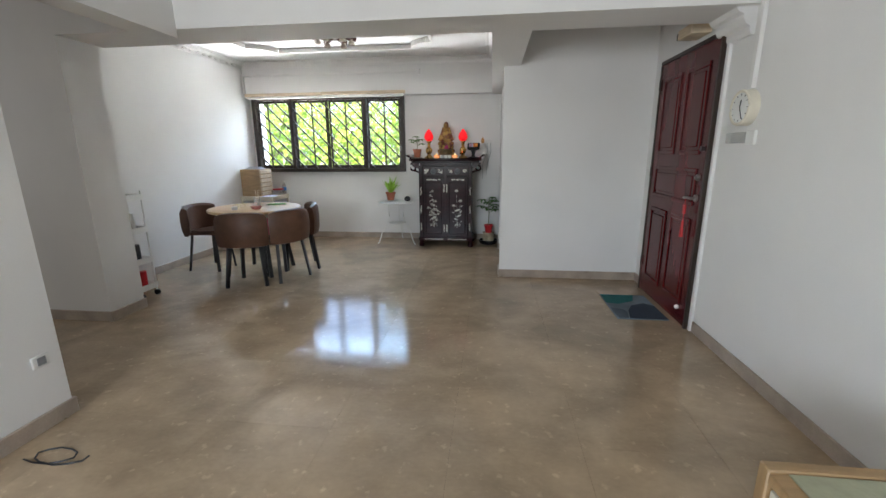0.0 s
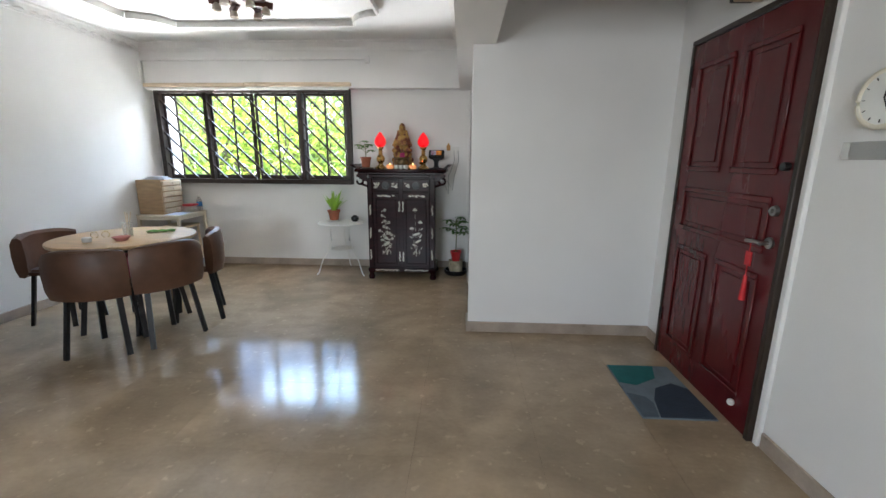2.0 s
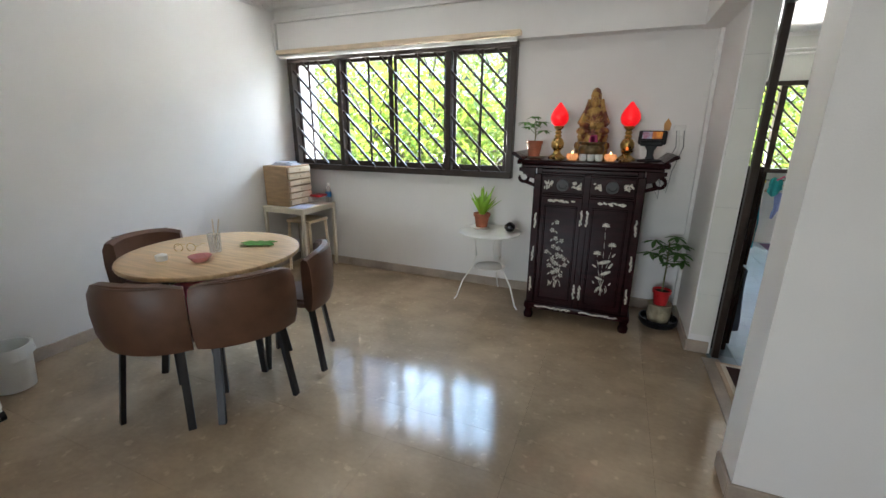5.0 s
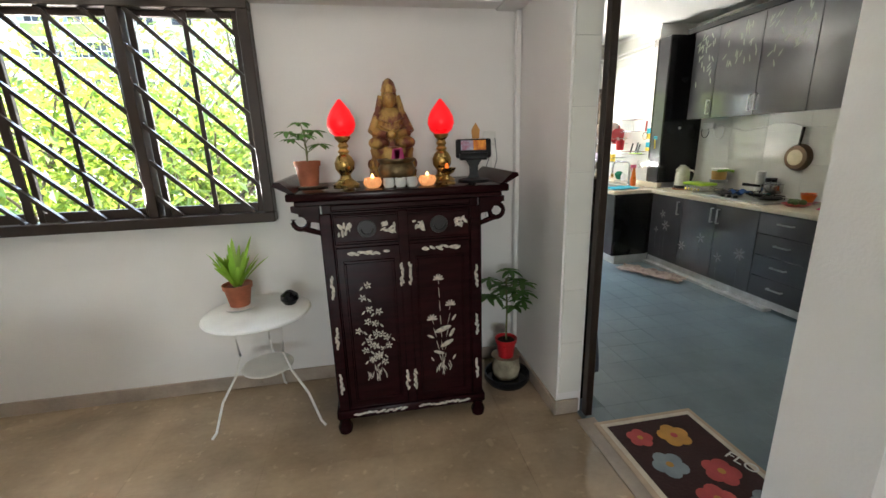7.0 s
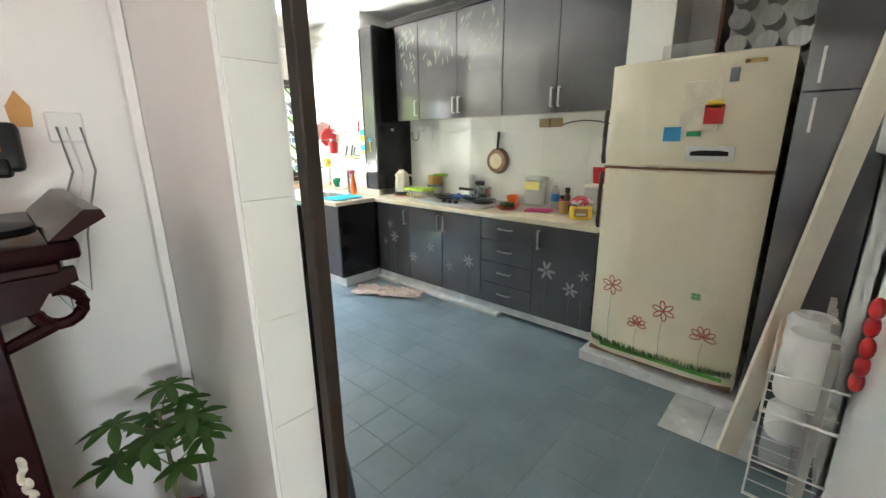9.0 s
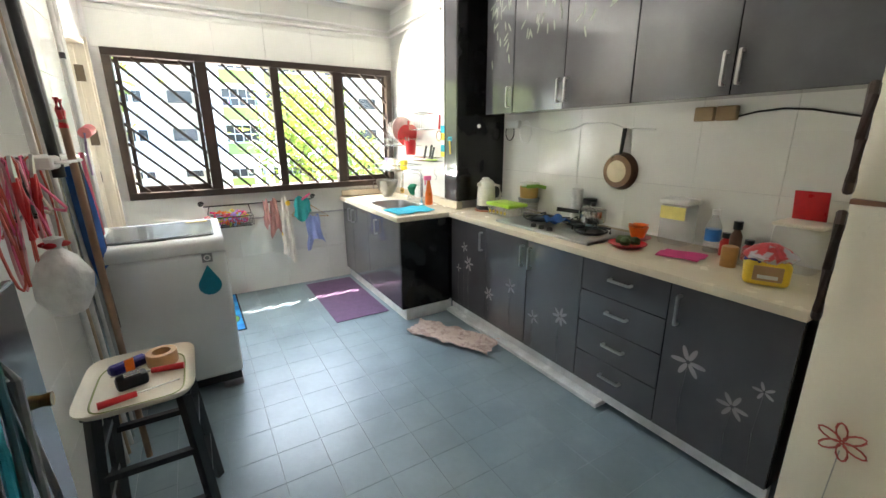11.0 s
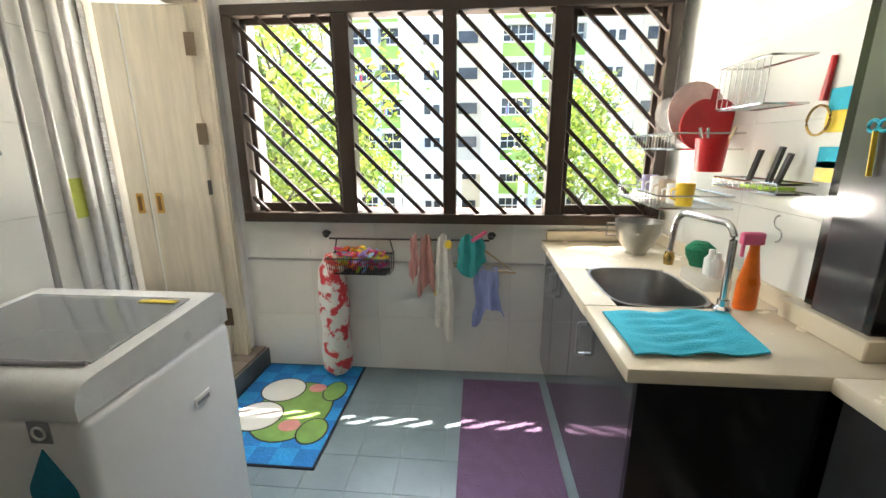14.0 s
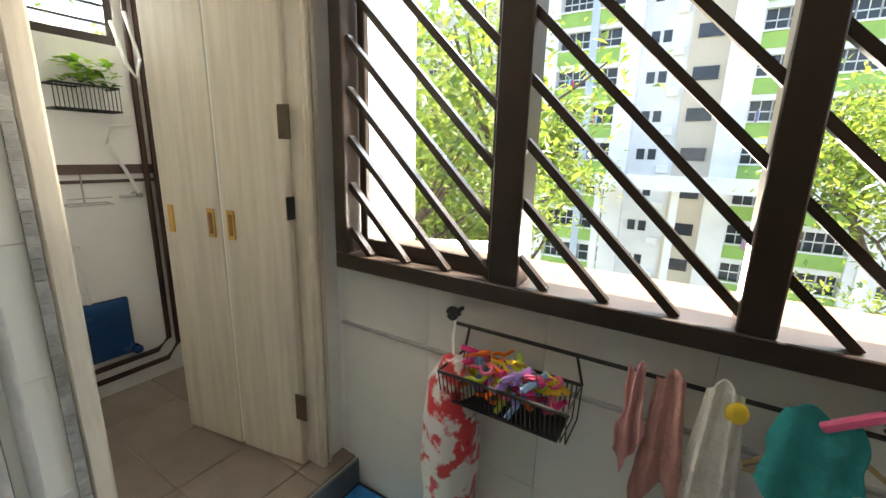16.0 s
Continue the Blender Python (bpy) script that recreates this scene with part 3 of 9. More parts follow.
# kitchen doorway frame
th = thing("door_frame_kitchen", pose(0, 0, 0), "dark bronze metal frame of the open kitchen doorway", "door frame")
th["kind"] = "structure"
for nm, b in (("jamb", (1.06, 1.10, 5.105, 5.15, 0, BEAM)), ("jamb", (1.06, 1.10, 4.04, 4.075, 0, BEAM)), ("head", (1.06, 1.10, 4.075, 5.105, BEAM - 0.045, BEAM))):
    bm = B()
    box(bm, *b, 0.004)
    part(nm, bm, FRAME, th)
bm = B()
box(bm, 1.0, 1.10, 4.085, 5.085, -0.004, 0.006, 0.002)
solid("trim_threshold", bm, BASE, "beige stone threshold of the kitchen doorway", "threshold", kind="structure")

# ---- front door ----
th = thing("door_1", pose(2.30, 2.60, 0), "closed dark red panelled wooden front door", "door")
th["kind"] = "structure"
bm = B()
box(bm, -0.022, 0.025, 0.03, 0.98, 0.008, 2.055, 0.004)
leaf = part("leaf", bm, DOOR, th)
for y0, y1, z0, z1 in ((0.12, 0.46, 1.30, 1.93), (0.55, 0.89, 1.30, 1.93), (0.12, 0.89, 0.93, 1.20), (0.12, 0.46, 0.16, 0.83), (0.55, 0.89, 0.16, 0.83)):
    bm = B()
    for b in ((y0, y1, z0, z0 + 0.03), (y0, y1, z1 - 0.03, z1), (y0, y0 + 0.03, z0 + 0.03, z1 - 0.03), (y1 - 0.03, y1, z0 + 0.03, z1 - 0.03)):
        box(bm, -0.033, -0.023, *b, 0.004)
    box(bm, -0.029, -0.023, y0 + 0.055, y1 - 0.055, z0 + 0.055, z1 - 0.055, 0.005)
    part("panel", bm, DOOR, leaf)
bm = B()
for b in ((0.0, 0.029, 0.0, 2.06), (0.981, 1.01, 0.0, 2.06)):
    box(bm, -0.028, 0.03, b[0] + 0.0, b[1], b[2], b[3], 0.004)
box(bm, -0.028, 0.03, 0.0, 1.01, 2.0605, 2.09, 0.004)
part("frame", bm, FRAME, th)
bm = B()
rod(bm, (-0.023, 0.085, 0.99), (-0.034, 0.085, 0.99), 0.028, 0.026, 18)
rod(bm, (-0.03, 0.085, 0.99), (-0.070, 0.085, 0.99), 0.010)
tube(bm, [(-0.068, 0.08, 0.99), (-0.070, 0.13, 0.992), (-0.066, 0.185, 0.985)], 0.009, 8)
part("handle", bm, DULLST, th)
bm = B()
rod(bm, (-0.023, 0.085, 1.14), (-0.040, 0.085, 1.14), 0.026, 0.022, 18)
rod(bm, (-0.040, 0.085, 1.14), (-0.052, 0.085, 1.14), 0.010, 0.009, 12)
part("lock", bm, DULLST, th)
bm = B()
rod(bm, (-0.023, 0.06, 1.34), (-0.05, 0.06, 1.34), 0.018)
part("bolt", bm, BLACK, th)
for z in (0.25, 1.1, 1.85):
    bm = B()
    rod(bm, (-0.03, 0.985, z), (-0.03, 0.985, z + 0.09), 0.008)
    part("hinge", bm, BLACK, th)
bm = B()
ball(bm, (-0.035, 0.14, 0.13), 0.018)
part("stopper", bm, WPLAS, th)
th = thing("red_tassel", pose(2.232, 2.745, 0.972) @ Matrix.Diagonal((0.7, 0.7, 0.7, 1)), "red knotted tassels hanging from the door handle", "tassel")
bm = B()
rod(bm, (0, 0, 0.01), (0, 0, -0.05), 0.003)
box(bm, -0.006, 0.006, -0.03, 0.03, -0.15, -0.05, 0.004)
part("knot", bm, RED, th)
bm = B()
rod(bm, (0, 0, -0.15), (0, 0, -0.22), 0.004)
rod(bm, (0, 0, -0.22), (0.0, 0, -0.40), 0.012, 0.022)
part("fringe", bm, RED, th)

# trims by the door: corbel under the beam, cable trunking, clock
bm = B()
prof = [(0, 0), (0, -0.15), (0.02, -0.15), (0.03, -0.13), (0.03, -0.105), (0.055, -0.09), (0.072, -0.06), (0.072, -0.038), (0.10, -0.026), (0.12, 0.0)]
upright(bm, [(-u, w) for u, w in prof], pose(2.32, 2.35, BEAM), 0.32)
solid("trim_corbel", bm, TRIM, "white plaster corbel under the beam", "corbel", kind="structure", smooth=25)
bm = B()
box(bm, 2.292, 2.319, 2.245, 2.283, 1.68, TOP - 0.002, 0.004)
solid("trim_trunking_east", bm, TRIM, "white plastic cable trunking on the wall", "trunking", kind="structure")
bm = B()
box(bm, -2.97, -0.30, 5.672, 5.70, 2.455, 2.485, 0.003)
box(bm, -0.30, -0.25, 5.665, 5.70, 2.42, 2.50, 0.004)
box(bm, -2.97, -2.94, 5.66, 5.70, 2.2, 2.455, 0.003)
solid("trim_trunking_north", bm, TRIM, "white plastic cable trunking on the beam", "trunking", kind="structure")
bm = B()
box(bm, 0.885, 0.913, 5.76, 5.80, 0.086, 2.14, 0.003)
solid("trim_trunking_corner", bm, TRIM, "white plastic cable trunking in the corner", "trunking", kind="structure")
bm = B()
for zz in (2.40, 2.45):
    tube(bm, [(0.93, 8.90, zz), (3.31, 8.90, zz)], 0.013, 8)
    tube(bm, [(3.31, 8.90, zz), (3.31, 7.9, zz + 0.02)], 0.013, 8)
solid("trim_pipes", bm, TRIM, "two white conduit pipes along the kitchen wall", "pipe", kind="structure")

# bathroom doorway
th = thing("door_frame_bath", pose(0, 0, 0), "pale wooden frame of the bathroom doorway", "door frame")
th["kind"] = "structure"
for nm, b in (("jamb", (0.74, 0.915, 8.795, 8.86, 0.12, 2.13)), ("jamb", (0.74, 0.915, 8.12, 8.165, 0.12, 2.13)), ("head", (0.74, 0.915, 8.165, 8.795, 2.08, 2.13))):
    bm = B()
    box(bm, *b, 0.006)
    part(nm, bm, BATHD, th)
bm = B()
for b in ((0.905, 0.93, 8.80, 8.82), (0.905, 0.925, 8.83, 8.845)):
    box(bm, b[0], b[1], b[2], b[3], 0.12, 2.13, 0.003)
part("architrave", bm, BATHD, th)

bm = B()
box(bm, 2.296, 2.32, 2.565, 2.597, 0.0, 2.12, 0.004)
box(bm, 2.296, 2.32, 2.5975, 3.64, 2.093, 2.12, 0.004)
solid("trim_door", bm, TRIM, "white architrave round the front door", "architrave", kind="structure")

# ---- outside ----
# ground toned pale so light bounces up onto the facades
bm = B()
box(bm, -400, 400, 9.0, 700, -14.4, -14.0)
solid("ground", bm, plain("far_ground", (0.36, 0.37, 0.30), 0.95, var=0.4, scale=0.2), "pale ground below the building, toned to bounce light", "ground", kind="structure", smooth=0)

FACADE = plain("facade_white", (0.87, 0.87, 0.86), 0.7, var=0.08, scale=0.4, bump=0.02)
FGREEN = plain("facade_green", (0.34, 0.56, 0.15), 0.7, var=0.12, scale=0.6)
FDARK = plain("facade_dark_glass", (0.05, 0.06, 0.075), 0.15, var=0.4, scale=0.7)
FCREAM = plain("facade_cream", (0.70, 0.62, 0.50), 0.7)
FBLUE = plain("facade_pale_blue", (0.55, 0.64, 0.74), 0.7)


def block(name, m, bays, floors, label):
    """A slab block of flats: wall, spandrels, windows bay by bay and storey by storey."""
    th = thing(name, m, label, "apartment building")
    st = 2.8
    h = floors * st
    x = 0.0
    plans = []
    for w, kind in bays:
        plans.append((x, x + w, kind))
        x += w
    bm = B()
    box(bm, 0, x, 1.2, 9, 0, h + 1.0)
    part("wall", bm, FACADE, th, smooth=0)
    for a, d, kind in plans:
        if kind == "pier":
            bm = B()
            box(bm, a, d, 0, 1.2, 0, h + 1.0)
            part("pier", bm, FACADE, th, smooth=0)
    bm = B()
    box(bm, -0.3, x + 0.3, -0.3, 9.3, h + 1.0, h + 1.5)
    part("roof", bm, FACADE, th, smooth=0)
    for a, d, kind in plans:
        if kind == "green":
            for f in range(floors):
                bm = B()
                box(bm, a, d, 0.25, 1.2, f * st + 0.1, f * st + 1.15)
                part("spandrel", bm, FGREEN, th, smooth=0)
            for f in range(floors):
                bm = B()
                n = max(1, round((d - a) / 1.3))
                for i in range(n):
                    u = a + (d - a) * i / n
                    box(bm, u + 0.06, u + (d - a) / n - 0.06, 0.75, 0.8, f * st + 1.15, f * st + 2.5)
                w = part("window", bm, FDARK, th, smooth=0)
                bm = B()
                box(bm, a + 0.05, d - 0.05, 0.70, 0.745, f * st + 1.78, f * st + 1.86)
                for i in range(2 * n + 1):
                    u = a + 0.05 + (d - a - 0.15) * i / (2 * n)
                    box(bm, u, u + 0.05, 0.70, 0.745, f * st + 1.15, f * st + 2.5)
                part("sash", bm, FACADE, w, smooth=0)
                bm = B()
                box(bm, a - 0.05, d + 0.05, 0.12, 0.25, f * st + 1.08, f * st + 1.2)
                part("ledge", bm, FACADE, w, smooth=0)
                bm = B()
                box(bm, a, d, 0.35, 1.2, f * st + 2.5, f * st + 2.9)
                part("window_head", bm, FACADE, w, smooth=0)
        if kind == "small":
            for f in range(floors):
                bm = B()
                for u in (a + 0.5, a + 1.3):
                    box(bm, u, u + 0.55, 1.14, 1.19, f * st + 1.3, f * st + 2.1)
                w = part("window", bm, FDARK, th, smooth=0)
                bm = B()
                box(bm, d - 1.1, d - 0.3, 0.7, 1.19, f * st + 0.3, f * st + 0.9, 0.05)
                part("air_conditioner", bm, FACADE, w, smooth=0)
        if kind == "hall":
            bm = B()
            box(bm, a, d, 1.0, 1.19, 0, h + 1.0)
            part("stair_wall", bm, FCREAM, th, smooth=0)
            for f in range(floors):
                bm = B()
                box(bm, a + 0.4, d - 0.4, 0.9, 1.0, f * st + 1.3, f * st + 2.2)
                part("window", bm, FDARK, th, smooth=0)
        if kind == "pipe":
            bm = B()
            box(bm, a, d, 0.2, 1.2, 0, h)
            part("shaft", bm, FBLUE, th, smooth=0)
    return th


def laundry(m, seed):
    """Washing on a bamboo pole pushed out of a kitchen window."""
    rg = random.Random(seed)
    th = thing("laundry_pole", m, "washing hung on a pole outside a flat's window", "laundry", "washing on the far block")
    bm = B()
    rod(bm, (0, 0, 0), (0, -2.2, 0.15), 0.03, 0.03, 6)
    part("pole", bm, FCREAM, th)
    for k in range(5):
        bm = B()
        y = -0.4 - 0.36 * k
        cloth(bm, lambda u, v: (0.04 * math.sin(u * 7 + v * 3), y + 0.3 * u, 0.05 - y * 0.06 - rg.uniform(0.62, 0.7) * v), 4, 4, 0.01)
        part("garment", bm, (RED, BLUE, WPLAS, TEAL, PINK)[(k + seed) % 5], th)


BAYS = [(1.6, "pier"), (2.4, "green"), (0.6, "pipe"), (1.75, "green"), (1.4, "pier"), (3.1, "small"), (2.4, "hall"), (1.6, "pier"), (2.6, "green"), (0.7, "pipe"), (3.3, "green"), (1.5, "pier"), (3.1, "small"), (2.4, "hall"), (1.5, "pier")]
block("apartment_building", pose(-10.7, 42.8, -14), BAYS, 11, "white slab block of flats with green window bands")
block("apartment_building", pose(19.0, 44.5, -14), BAYS, 11, "white slab block of flats with green window bands")
block("apartment_building", pose(-43, 47, -14), BAYS, 10, "white slab block of flats with green window bands")
for k, (x, z) in enumerate(((-8.0, 1.6), (-5.5, 4.4), (4.6, 4.4), (8.2, 1.6), (-7.6, 7.2), (5.2, -4.0))):
    laundry(pose(x, 43.0, z), k)
th = thing("covered_walkway", pose(-5.2, 40.3, -14), "white covered link bridge between the blocks", "walkway")
bm = B()
box(bm, 0, 17, 0, 2.2, 13.2, 13.35)
part("deck", bm, FACADE, th, smooth=0)
bm = B()
box(bm, 0, 17, 0, 0.15, 13.35, 14.25)
part("parapet", bm, FACADE, th, smooth=0)
for k in range(9):
    bm = B()
    box(bm, 0.3 + k * 2.0, 0.42 + k * 2.0, -0.06, -0.001, 13.35, 14.25)
    part("rib", bm, FACADE, th, smooth=0)
for k in range(4):
    bm = B()
    box(bm, 0.5 + k * 5.2, 1.0 + k * 5.2, 0.8, 1.3, 0, 13.2)
    part("pillar", bm, FACADE, th, smooth=0)


def tree(m, h, spread, seed, leaves, label):
    """A tapered trunk with limbs and a crown of many small leaves in clumps."""
    rg = random.Random(seed)
    th = thing("tree", m, label, "tree", "trees outside the windows")
    bm = B()
    tips = []

    def limb(p, d, r, ln, depth):
        pts = [Vector(p)]
        d = Vector(d)
        for i in range(4):
            d = (d + Vector((rg.uniform(-.2, .2), rg.uniform(-.2, .2), rg.uniform(-.05, .18)))).normalized()
            pts.append(pts[-1] + d * ln / 4)
        for i in range(4):
            rod(bm, pts[i], pts[i + 1], r * (1 - i * 0.15), r * (1 - (i + 1) * 0.15), 6)
        if depth == 0:
            tips.extend(pts[2:])
            return
        for _ in range(rg.randint(3, 4)):
            a = rg.uniform(0, math.tau)
            nd = (d * 0.7 + Vector((math.cos(a), math.sin(a), rg.uniform(0.0, 0.6))) * 0.8).normalized()
            limb(pts[rg.randint(2, 4)], nd, r * 0.5, ln * rg.uniform(0.55, 0.75), depth - 1)

    limb((0, 0, 0), (0, 0, 1), h * 0.022, h * 0.55, 3)
    part("trunk", bm, BARK, th, smooth=60)
    vs, fs = [], []
    for _ in range(leaves):
        c = rg.choice(tips) + Vector((rg.gauss(0, spread), rg.gauss(0, spread), rg.gauss(0, spread * 0.7)))
        s = rg.uniform(0.09, 0.2)
        q = Euler((rg.uniform(-1, 1), rg.uniform(-1, 1), rg.uniform(0, 6.3))).to_matrix()
        i = len(vs)
        vs += [tuple(c + q @ Vector(v)) for v in ((-s, 0, 0), (0, -s * 0.42, 0.03), (s, 0, 0), (0, s * 0.42, 0.03))]
        fs.append((i, i + 1, i + 2, i + 3))
    me = bpy.data.meshes.new("crown")
    me.from_pydata(vs, [], fs)
    me.materials.append(TREEL)
    ob = new("crown", me)
    ob.parent = th
    tagged(ob, kind="stuff")
    return th


SUNNY = "leafy green tree with sunlit yellow green crown"
tree(pose(-8.1, 19.8, -14), 17.0, 0.65, 3, 13000, SUNNY)
tree(pose(8.8, 22.0, -14), 17.0, 0.65, 5, 13000, SUNNY)
tree(pose(-9.5, 18.5, -14), 18.5, 0.65, 8, 6500, "leafy green tree outside the dining window")
tree(pose(-10.5, 24.0, -14), 19.5, 0.7, 13, 6000, "leafy green tree outside the dining window")
tree(pose(-14.5, 20.0, -14), 18.5, 0.7, 21, 6500, SUNNY)
tree(pose(-5.7, 26.0, -14), 14.6, 0.5, 34, 9000, "lower leafy green tree between the blocks")

# ---- dining room things ----


def legs4(th, pts, top, r0, r1, material, name="leg"):
    for (x0, y0), (x1, y1) in pts:
        bm = B()
        rod(bm, (x0, y0, 0), (x1, y1, top), r0, r1, 10)
        part(name, bm, material, th)


th = thing("dining_table", pose(-1.84, 3.82, 0), "round oak topped dining table with black metal legs", "table")
bm = B()
lathe(bm, [(0.001, 0.712), (0.468, 0.712), (0.481, 0.718), (0.485, 0.730), (0.481, 0.741), (0.473, 0.744), (0.001, 0.744)], seg=56)
part("tabletop", bm, OAK, th)
for a in (45, 135, 225, 315):
    c, s = math.cos(radians(a)), math.sin(radians(a))
    bm = B()
    bar(bm, (0.36 * c, 0.36 * s, 0), (0.25 * c, 0.25 * s, 0.712), 0.036, 0.036)
    part("leg", bm, BLACK, th)


def chair(m, label):
    th = thing("dining_chair", m, label, "chair", "chairs round the table")
    # the back stands on an arc whose middle is the table; +y is outwards
    R, ro = 0.40, 0.665
    bm = B()
    n, prof = 22, [(-0.012, 0.44), (0.015, 0.41), (0.045, 0.42), (0.062, 0.49), (0.068, 0.61), (0.062, 0.715), (0.042, 0.762), (0.012, 0.768), (-0.010, 0.745), (-0.016, 0.60)]
    rings = []
    for i in range(n + 1):
        a = radians(90 + 37 - 74 * i / n)
        e = 1 - 0.10 * (abs(i / n - 0.5) * 2) ** 3
        rings.append([bm.verts.new(((R - 0.05 + u) * math.cos(a), ro - R + (R - 0.05 + u) * math.sin(a), 0.45 + (z - 0.45) * e)) for u, z in prof])
    for a, c in zip(rings, rings[1:]):
        for k in range(len(prof)):
            q = (k + 1) % len(prof)
            bm.faces.new((a[k], a[q], c[q], c[k]))
    bm.faces.new(rings[0]), bm.faces.new(rings[-1][::-1])
    bk = part("backrest", bm, LEATHER, th)
    bm = B()
    tube(bm, [((R + 0.002) * math.cos(radians(90 + 25 - 50 * i / 16)), ro - R + (R + 0.002) * math.sin(radians(90 + 25 - 50 * i / 16)), 0.752) for i in range(17)], 0.004, 6)
    part("piping", bm, LEATHER, bk)
    bm = B()
    pts = [(-0.12, 0.24), (0.12, 0.24)] + [((R - 0.06) * math.cos(radians(54 + 72 * i / 10)), ro - R + (R - 0.06) * math.sin(radians(54 + 72 * i / 10))) for i in range(11)]
    plate(bm, pts, 0.43, 0.475)
    es = [e for e in bm.edges if e.verts[0].co.z > 0.47 and e.verts[1].co.z > 0.47]
    bmesh.ops.bevel(bm, geom=es, offset=0.018, segments=3, affect="EDGES")
    part("seat", bm, LEATHER, th)
    for (x0, y0), (x1, y1) in (((-0.19, 0.62), (-0.15, 0.56)), ((0.19, 0.62), (0.15, 0.56)), ((-0.13, 0.27), (-0.10, 0.30)), ((0.13, 0.27), (0.10, 0.30))):
        bm = B()
        bar(bm, (x0, y0, 0), (x1, y1, 0.435), 0.034, 0.022)
        part("leg", bm, BLACK, th, smooth=0)
    return th


c0 = chair(pose(-1.84, 3.82, 0, 0, 0, -163), "brown leather dining chair with black legs tucked under the table")
for x, y, a in ((-1.84, 3.82, -117), (-1.84, 3.82, -60), (-2.03, 3.82, 82)):
    copy_thing(c0, pose(x, y, 0, 0, 0, a))

bm = B()
cloth(bm, lambda u, v: (0.18 * (u - .5) + 0.02 * math.sin(v * 7), 0.10 * (v - .5), 0.004 + 0.006 * math.sin(u * 9 + v * 4) ** 2), 12, 8)
solid("green_cloth", bm, plain("green_cloth", (0.10, 0.26, 0.05), 0.9, bump=0.3), "folded green cloth on the dining table", "cloth", m=pose(-1.70, 4.02, 0.746, 0, 0, 25))
th = thing("glass_cup", pose(-1.80, 3.80, 0.746), "clear glass with stirring sticks on the dining table", "glass")
bm = B()
lathe(bm, [(0.001, 0), (0.032, 0), (0.036, 0.11), (0.034, 0.11), (0.030, 0.006), (0.001, 0.006)], seg=20)
part("cup", bm, CLEAR, th)
bm = B()
for dx, dy in ((0.01, 0.03), (-0.02, 0.02), (0.02, -0.01)):
    rod(bm, (0, 0, 0.01), (dx * 1.3, dy * 1.3, 0.19), 0.003, 0.003, 6)
part("stick", bm, PINE, th)
bm = B()
lathe(bm, [(0.001, 0), (0.035, 0), (0.06, 0.03), (0.056, 0.03), (0.033, 0.006), (0.001, 0.006)], seg=20)
solid("pink_dish", bm, plain("pink_dish", (0.62, 0.25, 0.24), 0.2), "small pink dish on the dining table", "dish", m=pose(-1.72, 3.64, 0.746))
bm = B()
lathe(bm, [(0.001, 0), (0.028, 0), (0.03, 0.03), (0.02, 0.035), (0.001, 0.035)], seg=16)
solid("small_jar", bm, WPLAS, "small white jar on the dining table", "jar", m=pose(-1.92, 3.56, 0.746))
th = thing("eyeglasses", pose(-1.98, 3.74, 0.748, 0, 0, 30), "wire rimmed eyeglasses lying on the dining table", "eyeglasses")
for x in (-0.035, 0.035):
    bm = B()
    tube(bm, arc((x, 0, 0.018), 0.024, 0, 340, 14, "xz"), 0.0018, 6, True)
    part("rim", bm, BRASS, th)
for x in (-0.06, 0.06):
    bm = B()
    tube(bm, [(x, 0, 0.02), (x * 1.02, 0.09, 0.018), (x * 0.98, 0.13, 0.003)], 0.0018, 6)
    part("temple", bm, BRASS, th)
th = thing("pink_cushion", pose(-1.70, 3.62, 0.476, 0, 0, 20), "bright pink cushion on a dining chair", "cushion")
bm = B()
box(bm, -0.13, 0.13, -0.12, 0.06, 0, 0.17, 0.03, 3)
part("cover", bm, PINK, th)

# desk in the corner, with the organiser on it
th = thing("desk", pose(-2.71, 5.54, 0), "small cream topped desk with cream metal legs", "desk")
bm = B()
box(bm, -0.255, 0.265, -0.26, 0.26, 0.68, 0.70, 0.004)
part("top", bm, CREAMP, th)
for x in (-0.235, 0.245):
    for y in (-0.24, 0.24):
        bm = B()
        box(bm, x - 0.016, x + 0.016, y - 0.016, y + 0.016, 0, 0.68, 0.003)
        part("leg", bm, CREAMP, th)
bm = B()
for y in (-0.24, 0.24):
    box(bm, -0.22, 0.23, y - 0.01, y + 0.01, 0.64, 0.68)
for x in (-0.235, 0.245):
    box(bm, x - 0.01, x + 0.01, -0.22, 0.22, 0.64, 0.68)
part("apron", bm, CREAMP, th)
th = thing("wooden_stool", pose(-2.64, 5.56, 0), "pale pine stool pushed under the desk", "stool")
bm = B()
box(bm, -0.15, 0.15, -0.15, 0.15, 0.52, 0.55, 0.006)
part("seat", bm, PINE, th)
for x in (-0.13, 0.13):
    for y in (-0.13, 0.13):
        bm = B()
        bar(bm, (x * 1.15, y * 1.1, 0), (x, y, 0.52), 0.026, 0.026)
        part("leg", bm, PINE, th)
th = thing("drawer_organiser", pose(-2.80, 5.50, 0.70), "pale pine desktop organiser with six small drawers", "organiser")
bm = B()
box(bm, -0.15, 0.15, -0.17, 0.17, 0.0, 0.40, 0.004)
# darker copy of the pine puts shade into the gaps between drawers
part("body", bm, mat("shaded_pine", (0.40, 0.27, 0.15), 0.6, var=0.2, scale=6, stretch=(1, 1, 6)), th)
